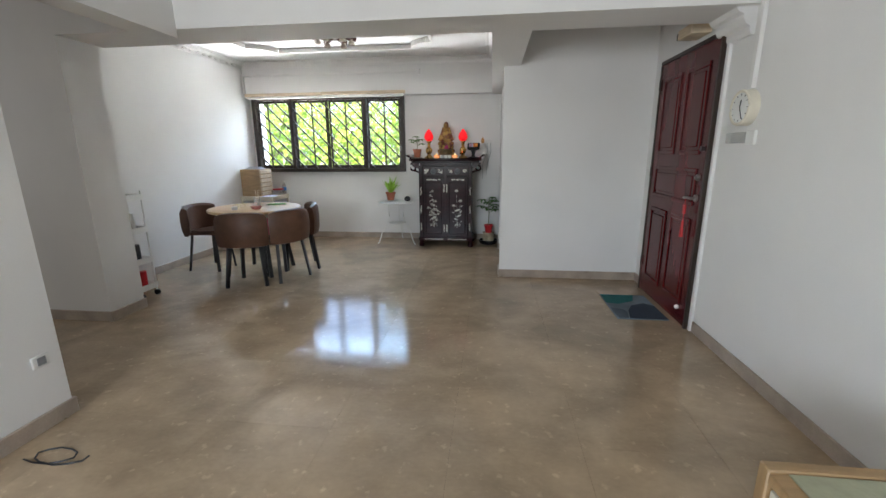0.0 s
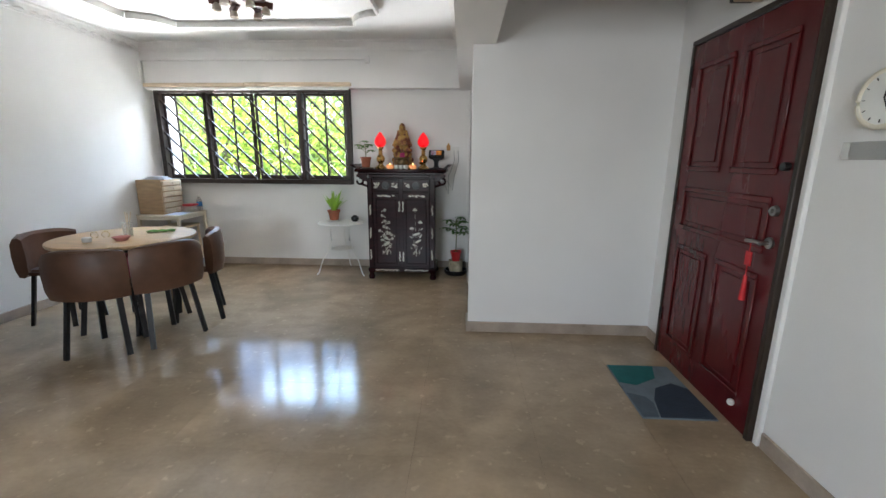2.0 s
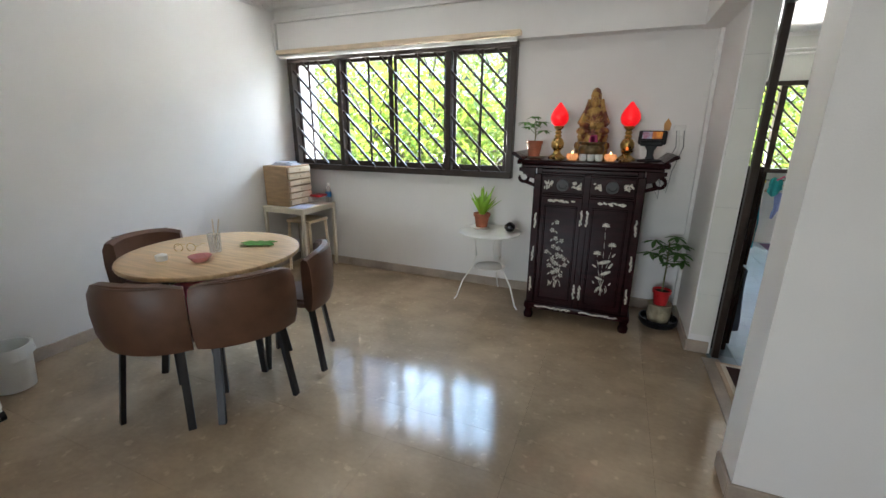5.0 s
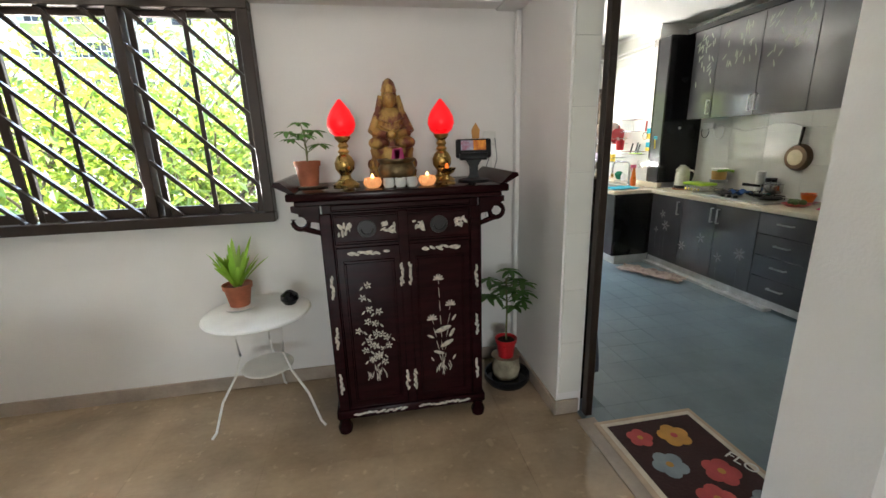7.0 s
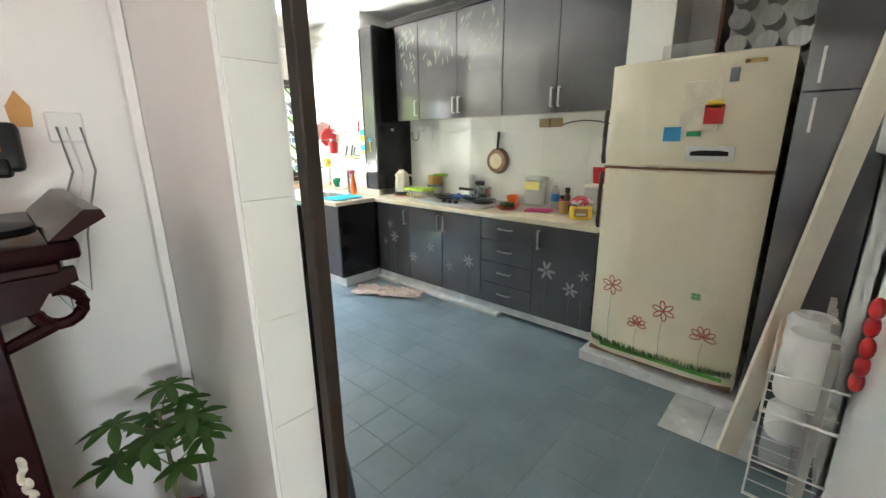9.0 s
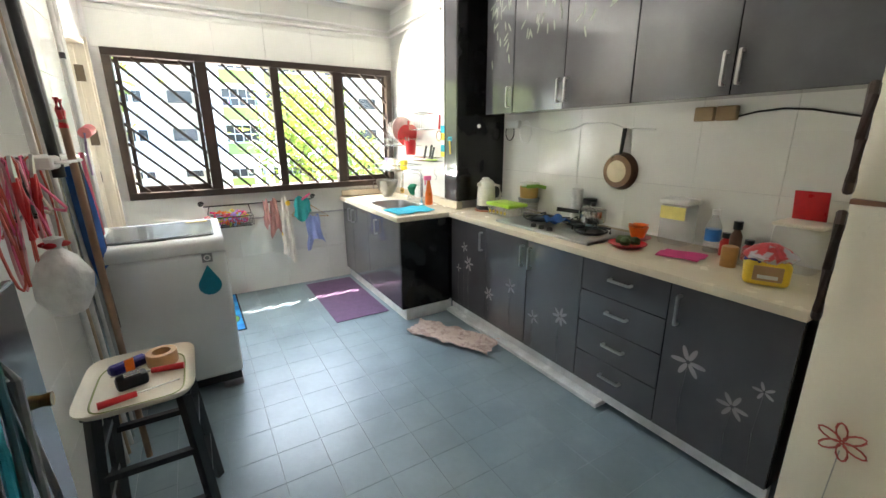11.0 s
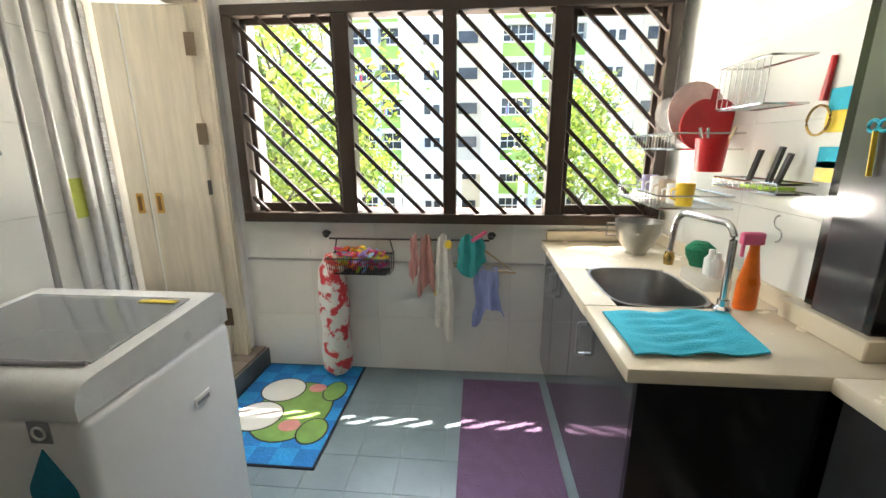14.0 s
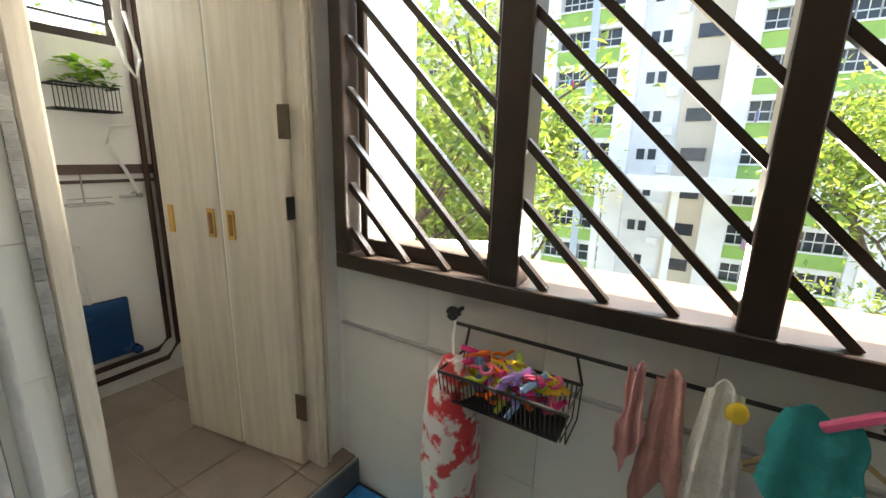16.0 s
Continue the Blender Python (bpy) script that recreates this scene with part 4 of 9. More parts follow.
for k in range(6):
    bm = B()
    box(bm, 0.152, 0.172, -0.155, 0.155, 0.016 + k * 0.064, 0.066 + k * 0.064, 0.004)
    d = part("drawer", bm, PINE, th)
    bm = B()
    rod(bm, (0.172, 0, 0.04 + k * 0.064), (0.184, 0, 0.04 + k * 0.064), 0.008, 0.007, 8)
    part("knob", bm, PINE, d)
bm = B()
for k, (w, a) in enumerate(((0.12, 5), (0.10, -9), (0.08, 14))):
    box(bm, -w, w, -0.08, 0.08, k * 0.012, k * 0.012 + 0.010, 0.002, 1, pose(0, 0, 0, 0, 0, a))
solid("paper_pile", bm, plain("grey_paper", (0.45, 0.48, 0.55), 0.7), "small pile of papers on the organiser", "papers", m=pose(-2.80, 5.5, 1.10))
bm = B()
box(bm, -0.09, 0.09, -0.13, 0.13, 0, 0.004, 0.001)
solid("exercise_book", bm, plain("pale_blue_paper", (0.55, 0.60, 0.80), 0.6), "pale blue exercise book on the desk", "book", m=pose(-2.56, 5.42, 0.70, 0, 0, 12))
th = thing("storage_tray", pose(-2.55, 5.66, 0.70), "clear tray with red packets on the desk", "tray")
bm = B()
box(bm, -0.07, 0.07, -0.09, 0.09, 0, 0.07, 0.006)
part("tray", bm, CLEAR, th)
bm = B()
box(bm, -0.06, 0.06, -0.07, 0.07, 0.071, 0.095, 0.006)
part("packet", bm, RED, th)


def bottle(name, m, cap, label_mat, label, h=0.2, r=0.032):
    th = thing(name, m, label, "bottle")
    bm = B()
    lathe(bm, [(0.001, 0), (r, 0.002), (r, h * 0.62), (r * 0.45, h * 0.82), (r * 0.4, h * 0.88), (0.001, h * 0.88)], seg=18)
    part("body", bm, CLEAR, th)
    bm = B()
    lathe(bm, [(r * 1.02, h * 0.28), (r * 1.02, h * 0.55)], seg=18)
    part("sleeve", bm, label_mat, th)
    bm = B()
    lathe(bm, [(0.001, h * 0.88), (r * 0.5, h * 0.88), (r * 0.5, h), (0.001, h)], seg=14)
    part("cap", bm, cap, th)


bottle("water_bottle", pose(-2.50, 5.76, 0.70), WPLAS, BLUE, "clear water bottle with a blue sleeve on the desk")

# window blind pelmet
th = thing("roller_blind", pose(0, 0, 0), "rolled up blind with a pale wooden bar above the window", "blind")
bm = B()
box(bm, -2.93, -1.72, 5.635, 5.695, 2.165, 2.205, 0.006)
box(bm, -1.715, -0.47, 5.635, 5.695, 2.17, 2.21, 0.006)
part("bar", bm, PINE, th)
bm = B()
rod(bm, (-2.90, 5.665, 2.145), (-0.50, 5.665, 2.147), 0.018, 0.018, 12)
part("roll", bm, WPLAS, th)

# slim trolley behind the column
th = thing("storage_trolley", pose(-2.62, 2.86, 0) @ Matrix.Diagonal((1, 1, 1.07, 1)), "slim white rolling trolley with crowded shelves", "trolley")
for z in (0.07, 0.31, 0.58, 0.86):
    bm = B()
    box(bm, -0.21, 0.21, -0.095, 0.095, z, z + 0.012)
    for b in ((-0.21, 0.21, -0.095, -0.085), (-0.21, 0.21, 0.085, 0.095), (-0.21, -0.20, -0.085, 0.085), (0.20, 0.21, -0.085, 0.085)):
        box(bm, b[0], b[1], b[2], b[3], z + 0.012, z + 0.05)
    part("shelf", bm, WHITEM, th, smooth=0)
for x in (-0.2, 0.2):
    for y in (-0.085, 0.085):
        bm = B()
        rod(bm, (x, y, 0.05), (x, y, 0.94), 0.009)
        part("post", bm, WHITEM, th)
        bm = B()
        rod(bm, (x, y - 0.012, 0.025), (x, y + 0.012, 0.025), 0.025, 0.025, 14)
        part("wheel", bm, BLACK, th)
rg = random.Random(4)
TANBOX = plain("tan_carton", (0.50, 0.33, 0.18), 0.6)
MAROON = plain("maroon_carton", (0.30, 0.03, 0.03), 0.5)
for z, top, items in ((0.082, 0.17, (RED, WPLAS, MAROON, DARKP, BLUE, RED)), (0.322, 0.2, (RED, MAROON, DARKP, LEATHER, RED, DARKP)), (0.592, 0.21, (WPLAS, RED, DARKP, TANBOX, NAVY, WPLAS)), (0.872, 0.12, (TANBOX, PINK, TANBOX, WPLAS))):
    for k, mm in enumerate(items):
        bm = B()
        w, h = rg.uniform(0.022, 0.031), rg.uniform(0.55, 1.0) * top
        x, y = -0.16 + 0.064 * k, rg.uniform(-0.035, 0.005)
        if k % 3 == 1:
            lathe(bm, [(0.001, 0), (w, 0.002), (w, h * 0.62), (w * 0.5, h * 0.8), (w * 0.45, h), (0.001, h)], (x, y, z), 16)
        elif k % 3 == 2:
            lathe(bm, [(0.001, 0), (w, 0.002), (w * 1.04, h * 0.85), (w * 0.98, h), (0.001, h)], (x, y, z), 16)
        else:
            box(bm, x - w, x + w, -0.06, 0.05, z, z + h, 0.006, 2)
        solid("stored_item", bm, mm, "small household item on the trolley shelf", "household item", "trolley contents", m=pose(-2.62, 2.86, 0) @ Matrix.Diagonal((1, 1, 1.07, 1)))
bm = B()
lathe(bm, [(0.001, 0), (0.085, 0), (0.105, 0.25), (0.112, 0.25), (0.112, 0.262), (0.10, 0.262), (0.082, 0.012), (0.001, 0.012)], seg=28)
th = solid("waste_bin", bm, WPLAS, "white plastic waste bin by the wall", "bin", m=pose(-2.73, 3.13, 0))
bm = B()
cloth(bm, lambda u, v: ((0.113 + 0.012 * math.sin(u * 40) * v) * math.cos(u * 6.283), (0.113 + 0.012 * math.sin(u * 31) * v) * math.sin(u * 6.283), 0.265 - 0.07 * v), 40, 3, 0.002)
solid("bin_liner", bm, WPLAS, "thin white bin liner folded over the bin's rim", "bin liner", m=pose(-2.73, 3.13, 0))

# ---- altar ----
th = thing("altar_cabinet", pose(0.155, 5.255, 0), "dark rosewood altar cabinet with pearl inlaid flowers", "altar cabinet")
HW = 0.375
bm = B()
box(bm, -HW + 0.015, HW - 0.015, 0.0, 0.43, 0.10, 1.19, 0.004)
part("body", bm, LACQ, th)
bm = B()
box(bm, -HW - 0.015, HW + 0.015, -0.018, 0.445, 0.085, 0.135, 0.01, 2)
part("plinth", bm, LACQ, th)
for x in (-HW + 0.02, HW - 0.02):
    for y in (0.015, 0.41):
        bm = B()
        lathe(bm, [(0.001, 0), (0.033, 0), (0.038, 0.03), (0.026, 0.06), (0.036, 0.09), (0.001, 0.09)], (x, y, 0), 14)
        part("foot", bm, LACQ, th)
for x in (-HW, HW - 0.055):
    bm = B()
    box(bm, x, x + 0.055, -0.014, 0.0, 0.135, 1.15, 0.005)
    part("post", bm, LACQ, th)
bm = B()
box(bm, -0.025, 0.025, -0.013, 0.0, 0.135, 1.15, 0.005)
part("middle_post", bm, LACQ, th)
bm = B()
box(bm, -0.50, 0.50, -0.055, 0.47, 1.215, 1.25, 0.008, 2)
box(bm, -0.47, 0.47, -0.04, 0.46, 1.19, 1.215, 0.006)
part("top", bm, LACQ, th)
for s in (-1, 1):
    bm = B()
    upright(bm, [(s * u, w) for u, w in ((0.485, 1.252), (0.545, 1.285), (0.54, 1.30), (0.515, 1.302), (0.46, 1.253))], pose(0, -0.055, 0), 0.525)
    part("upturned_end", bm, LACQ, th)
    bm = B()
    # scrolled bracket under the top
    upright(bm, [(s * u, w) for u, w in ((0.37, 1.19), (0.49, 1.19), (0.49, 1.165), (0.445, 1.15), (0.425, 1.12), (0.37, 1.11))], pose(0, -0.01, 0), 0.03)
    tube(bm, [(s * 0.455 + 0.034 * math.cos(radians(a)), 0.005, 1.118 + 0.034 * math.sin(radians(a))) for a in range(-200, 110, 25)], 0.012, 8)
    rod(bm, (s * 0.37, 0.005, 1.06), (s * 0.44, 0.005, 1.085), 0.012, 0.014, 8)
    part("bracket", bm, LACQ, th)
bm = B()
box(bm, -0.32, 0.32, -0.016, 0.0, 1.155, 1.188, 0.005)
box(bm, -0.32, 0.32, -0.022, -0.008, 1.158, 1.167, 0.003)
part("frieze", bm, LACQ, th)
rg = random.Random(2)


def inlay(par, pts, y):
    """Pearl petals let into the wood, each a flat oval of its own size and lean."""
    bm = B()
    for x, z, a, r, q in pts:
        m = Matrix.Translation((x, y, z)) @ pose(0, 0, 0, 90, 0, 0) @ pose(0, 0, 0, 0, 0, a) @ Matrix.Diagonal((r, q, 0.0015, 1))
        bmesh.ops.create_uvsphere(bm, u_segments=8, v_segments=4, radius=1, matrix=m)
    tagged(part("inlay", bm, PEARL, par), "pearl shell flower inlay", kind="stuff")


def spray(x, z, w, h, n):
    return [(x + rg.uniform(-w, w), z + rg.uniform(-h, h), rg.uniform(0, 180), rg.uniform(0.010, 0.020), rg.uniform(0.004, 0.008)) for _ in range(n)]


for s in (-1, 1):
    x0, x1 = (-0.315, -0.02) if s < 0 else (0.02, 0.315)
    xm = (x0 + x1) / 2
    bm = B()
    box(bm, x0, x1, -0.014, 0.0, 1.0, 1.147, 0.004)
    dr = part("drawer", bm, LACQ, th)
    bm = B()
    for b in ((x0 + 0.01, x1 - 0.01, 1.006, 1.017), (x0 + 0.01, x1 - 0.01, 1.130, 1.141)):
        box(bm, b[0], b[1], -0.02, -0.013, b[2], b[3], 0.003)
    part("beading", bm, LACQ, dr)
    bm = B()
    rod(bm, (xm, -0.014, 1.073), (xm, -0.022, 1.073), 0.042, 0.040, 24)
    tube(bm, arc((xm, -0.027, 1.073), 0.026, 180, 360, 8, "xz"), 0.005, 6)
    part("pull", bm, BLACK, dr, "round black iron drawer pull")
    inlay(dr, spray(xm - 0.10, 1.073, 0.028, 0.022, 12) + spray(xm + 0.10, 1.073, 0.028, 0.022, 12), -0.015)
    bm = B()
    box(bm, x0, x1, -0.012, 0.0, 0.15, 0.988, 0.004)
    dd = part("door", bm, LACQ, th)
    bm = B()
    for b in ((x0 + 0.03, x1 - 0.03, 0.18, 0.195), (x0 + 0.03, x1 - 0.03, 0.91, 0.925), (x0 + 0.03, x0 + 0.042, 0.195, 0.91), (x1 - 0.042, x1 - 0.03, 0.195, 0.91)):
        box(bm, b[0], b[1], -0.02, -0.011, b[2], b[3], 0.003)
    part("beading", bm, LACQ, dd)
    fl = []
    if s < 0:  # a branching bush of small blossoms
        for lean, top, n in ((-0.03, 0.70, 9), (0.022, 0.58, 7), (-0.062, 0.50, 6), (0.062, 0.46, 6)):
            for k in range(n):
                t = k / (n - 1)
                x, z = xm + lean * t + 0.008 * math.sin(9 * t + lean * 90), 0.27 + (top - 0.27) * t
                fl.append((x, z, 90 - lean * 400 * t, 0.018, 0.0018))
                if k > 1:
                    for q in range(5):
                        a = q * math.tau / 5 + k
                        fl.append((x + 0.010 * math.cos(a) + 0.014 * (-1) ** k, z + 0.010 * math.sin(a), math.degrees(a), 0.0085, 0.0042))
                    fl.append((x - 0.018 * (-1) ** k, z - 0.012, 50 * (-1) ** k, 0.013, 0.0045))
    else:  # tall lotus stems over broad leaves
        for lean, top, n in ((-0.012, 0.70, 8), (0.045, 0.58, 6), (-0.05, 0.52, 5)):
            for k in range(n):
                t = k / (n - 1)
                fl.append((xm + lean * t, 0.27 + (top - 0.27) * t, 90 - lean * 300, 0.03, 0.0018))
            for q in range(6):
                a = math.pi * q / 5
                fl.append((xm + lean + 0.014 * math.cos(a), top + 0.012 * math.sin(a), math.degrees(a), 0.014, 0.0055))
        for dx, z, a, r in ((0.004, 0.47, 18, 0.046), (0.022, 0.40, 28, 0.04), (-0.02, 0.36, -20, 0.03), (0.05, 0.45, 60, 0.028), (0.058, 0.33, 60, 0.016), (-0.055, 0.33, 120, 0.014), (-0.06, 0.44, 150, 0.02), (0.062, 0.52, 55, 0.02)):
            fl.append((xm + dx, z, a, r, r * 0.30))
    for k in range(12):  # grass at the foot
        fl.append((xm + rg.uniform(-0.045, 0.045), 0.275 + rg.uniform(0, 0.03), 90 + rg.uniform(-35, 35), rg.uniform(0.014, 0.03), 0.0028))
    inlay(dd, [(x, 0.30 + (z - 0.27) * 1.16, a, r, q) for x, z, a, r, q in fl], -0.0125)
    inlay(dd, [(xm + rg.uniform(-0.09, 0.09), 0.957 + rg.uniform(-0.006, 0.006), rg.uniform(-30, 30), 0.016, 0.007) for _ in range(12)], -0.0125)
    ex = x1 if s < 0 else x0
    for xx, zs in ((-HW + 0.027 if s < 0 else HW - 0.027, (0.29, 0.54, 0.80)), (ex - s * 0.0, (0.27, 0.84))):
        inlay(th, [(xx + rg.uniform(-0.006, 0.006), z + 0.012 * (k - 4), 90 + rg.uniform(-30, 30), 0.013, 0.006) for z in zs for k in range(9)], -0.0145)
    inlay(th, [(xm + 0.014 * (k - 9), 0.11 + rg.uniform(-0.006, 0.006), rg.uniform(-20, 20), 0.013, 0.006) for k in range(19)], -0.0185)

AT = 1.2505 # top of the altar


def solid_at(name, bm, material, label, cat, x, y, z=AT, group="", rz=0):
    return solid(name, bm, material, label, cat, group, m=pose(x, y, z, 0, 0, rz))


bm = B()
lathe(bm, [(0.001, 0), (0.155, 0), (0.162, 0.02), (0.15, 0.035), (0.155, 0.06), (0.142, 0.08), (0.15, 0.11), (0.135, 0.13), (0.145, 0.165), (0.135, 0.18), (0.001, 0.185)], seg=30, sy=0.62, wob=0.07)
for k in range(16):  # petals round the throne
    a = k * math.tau / 16
    ball(bm, (0.146 * math.cos(a), 0.09 * math.sin(a), 0.095), 0.02, 0.016, 0.026, 8)
lathe(bm, [(0.001, 0.18), (0.102, 0.18), (0.098, 0.24), (0.104, 0.285), (0.092, 0.33), (0.062, 0.362), (0.035, 0.378), (0.001, 0.38)], seg=26, sy=0.60, wob=0.08)
for s in (-1, 1):
    ball(bm, (s * 0.082, -0.045, 0.20), 0.072, 0.055, 0.034)
    rod(bm, (s * 0.080, -0.005, 0.335), (s * 0.118, -0.03, 0.245), 0.026, 0.036, 12)
    rod(bm, (s * 0.112, -0.035, 0.25), (s * 0.03, -0.085, 0.235), 0.026, 0.018, 12)
    rod(bm, (s * 0.052, 0.012, 0.42), (s * 0.075, 0.0, 0.33), 0.022, 0.03, 10)
    for z in (0.27, 0.30):
        tube(bm, [(s * 0.095, -0.03, z + 0.02), (s * 0.05, -0.062, z), (s * 0.004, -0.066, z - 0.012)], 0.006, 6)
ball(bm, (0, -0.08, 0.237), 0.036, 0.026, 0.022)
ball(bm, (0, 0.012, 0.405), 0.056, 0.046, 0.066)
ball(bm, (0, -0.012, 0.402), 0.040, 0.042, 0.046)
lathe(bm, [(0.046, 0.435), (0.050, 0.448), (0.043, 0.468), (0.034, 0.488), (0.016, 0.50), (0.001, 0.505)], (0, 0, 0), 18, wob=0.05)
solid_at("statue", bm, GILT, "seated gilded wooden statue with a tall crown", "statue", 0.14, 5.52)
bpy.data.objects["statue"].matrix_basis = pose(0.14, 5.52, AT) @ Matrix.Diagonal((0.76, 0.85, 1.0, 1))
th = thing("censer", pose(0.15, 5.38, AT), "squat bronze incense pot before the statue", "incense pot")
bm = B()
lathe(bm, [(0.001, 0.0), (0.05, 0.0), (0.055, 0.015), (0.085, 0.05), (0.09, 0.08), (0.078, 0.105), (0.092, 0.118), (0.092, 0.126), (0.08, 0.126), (0.075, 0.11), (0.001, 0.11)], seg=26)
part("bowl", bm, mat("old_bronze", (0.16, 0.115, 0.055), 0.4, metal=0.6, var=0.4, scale=25, bump=0.15), th)
bm = B()
box(bm, -0.05, -0.01, -0.01, 0.0, 0.11, 0.165, 0.003, 1, pose(0, 0, 0, 0, 12, 0))
box(bm, 0.01, 0.055, -0.01, 0.0, 0.11, 0.17, 0.003, 1, pose(0, 0, 0, 0, -8, 0))
part("red_packet", bm, plain("magenta_paper", (0.45, 0.02, 0.15), 0.5), th)


def altar_lamp(x, y):
    th = thing("altar_lamp", pose(x, y, AT), "turned brass altar lamp with a glowing red bud", "lamp", "pair of altar lamps")
    bm = B()
    lathe(bm, [(0.001, 0), (0.062, 0), (0.064, 0.012), (0.045, 0.025), (0.028, 0.04), (0.024, 0.055), (0.045, 0.085), (0.048, 0.115), (0.036, 0.14), (0.02, 0.155), (0.028, 0.165), (0.018, 0.178), (0.026, 0.19), (0.018, 0.205), (0.036, 0.225), (0.038, 0.235), (0.001, 0.235)], seg=24)
    part("base", bm, BRASS, th)
    bm = B()
    lathe(bm, [(0.001, 0.235), (0.032, 0.236), (0.055, 0.255), (0.066, 0.285), (0.062, 0.315), (0.045, 0.35), (0.022, 0.38), (0.008, 0.398), (0.001, 0.402)], seg=26)
    part("bud_shade", bm, REDL, th, "glowing red glass bud")


altar_lamp(-0.095, 5.42)
altar_lamp(0.385, 5.46)
GLOW = mat("candle_flame", (1.0, 0.62, 0.22), 0.5, var=0.0, bump=0, emit=0.55)
AMBERG = mat("amber_glass", (0.95, 0.40, 0.16), 0.12, var=0.2, scale=40, bump=0.1, emit=0.07)
for x in (0.03, 0.285):
    th = thing("tealight", pose(x, 5.30, AT), "small amber lotus glass with a lit candle", "candle", "lit candles on the altar")
    bm = B()
    lathe(bm, [(0.001, 0), (0.024, 0), (0.034, 0.010), (0.040, 0.026), (0.034, 0.046), (0.029, 0.046), (0.033, 0.026), (0.001, 0.012)], seg=48)
    for v in bm.verts:  # fluted like petals
        f = 1 + 0.07 * math.cos(8 * math.atan2(v.co.y, v.co.x))
        v.co.x, v.co.y = v.co.x * f, v.co.y * f
    part("glass", bm, AMBERG, th)
    bm = B()
    lathe(bm, [(0.001, 0.044), (0.009, 0.047), (0.006, 0.058), (0.001, 0.066)], seg=10)
    part("flame", bm, GLOW, th)
for k in range(3):
    bm = B()
    lathe(bm, [(0.001, 0), (0.020, 0), (0.026, 0.012), (0.025, 0.042), (0.022, 0.043), (0.021, 0.010), (0.001, 0.008)], (0, 0, 0), 18)
    solid_at("offering_cup", bm, WPLAS, "small white offering cup on the altar", "cup", 0.104 + 0.053 * k, 5.285, group="offering cups")
th = thing("oil_cup", pose(0.385, 5.33, AT), "brass stem cup with a small flame", "oil lamp")
bm = B()
lathe(bm, [(0.001, 0), (0.04, 0), (0.042, 0.008), (0.014, 0.02), (0.012, 0.04), (0.034, 0.055), (0.045, 0.075), (0.04, 0.075), (0.001, 0.06)], seg=20)
part("cup", bm, BRASS, th)
bm = B()
ball(bm, (0, 0, 0.082), 0.010, 0.010, 0.016, 10)
part("flame", bm, AMBER, th)
th = thing("tablet_stand", pose(0.535, 5.40, AT, 0, 0, -12), "black desk stand holding a small lit display", "display")
bm = B()
lathe(bm, [(0.001, 0), (0.08, 0), (0.078, 0.010), (0.03, 0.018), (0.001, 0.02)], seg=24)
upright(bm, [(-0.03, 0.014), (0.03, 0.014), (0.02, 0.04), (0.022, 0.075), (0.045, 0.115), (-0.045, 0.115), (-0.022, 0.075), (-0.02, 0.04)], pose(0, -0.012, 0), 0.028)
part("stand", bm, SOFTB, th)
tilt = pose(0, 0, 0.115, -14, 0, 0)
bm = B()
box(bm, -0.088, 0.088, -0.018, 0.018, 0.0, 0.092, 0.010, 2, tilt)
box(bm, -0.07, 0.07, -0.026, 0.01, -0.012, 0.022, 0.008, 2, tilt)
part("housing", bm, SOFTB, th)
for nm, x0, x1, mm in (("screen_left", -0.062, 0.0, mat("lit_screen", (0.35, 0.40, 0.50), 0.2, var=0.3, scale=30, bump=0, col2=(0.30, 0.05, 0.10), emit=0.008)), ("screen_right", 0.0005, 0.062, mat("lit_screen_warm", (0.75, 0.30, 0.05), 0.2, var=0.3, scale=30, bump=0, col2=(0.30, 0.03, 0.02), emit=0.015))):
    bm = B()
    box(bm, x0, x1, -0.021, -0.0185, 0.034, 0.082, 0, 1, tilt)
    part(nm, bm, mm, th)
bm = B()
upright(bm, [(-0.02, 0), (0.02, 0), (0.024, 0.05), (0.0, 0.09), (-0.024, 0.05)], pose(0, 0, 0), 0.012)
solid("wall_charm", bm, plain("amber_wood", (0.55, 0.28, 0.08), 0.5), "small amber wooden charm on the wall", "charm", m=pose(0.655, 5.806, 1.46))
th = thing("wall_socket", pose(0.74, 5.808, 1.46), "white wall socket with cables hanging from it", "socket")
bm = B()
box(bm, -0.04, 0.04, 0, 0.011, -0.04, 0.04, 0.004)
part("plate", bm, WPLAS, th)
for k, dx in enumerate((0.0, 0.03, -0.02)):
    bm = B()
    tube(bm, [(dx, -0.008, 0), (dx + 0.01, -0.02, -0.12), (dx - 0.02 - 0.02 * k, -0.015, -0.30), (dx - 0.06, -0.01, -0.42 - 0.05 * k), (dx - 0.13, -0.005, -0.36)], 0.003, 6)
    part("cable", bm, GREYP if k else WPLAS, th)


def leaf_mesh(bm, base, d, ln, w, droop=0.25, up=Vector((0, 0, 1))):
    """One pointed leaf with a fold along its middle."""
    d = Vector(d).normalized()
    side = d.cross(up)
    side = side.normalized() if side.length > 0.05 else Vector((1, 0, 0))
    n = side.cross(d)
    rows = []
    for t, f in ((0, 0.12), (0.3, 0.85), (0.6, 1.0), (0.85, 0.6), (1.0, 0.02)):
        c = Vector(base) + d * ln * t - Vector((0, 0, 1)) * droop * ln * t * t
        rows.append((bm.verts.new(c - side * w * f + n * w * f * 0.3), bm.verts.new(c), bm.verts.new(c + side * w * f + n * w * f * 0.3)))
    for a, c in zip(rows, rows[1:]):
        bm.faces.new((a[0], a[1], c[1], c[0]))
        bm.faces.new((a[1], a[2], c[2], c[1]))


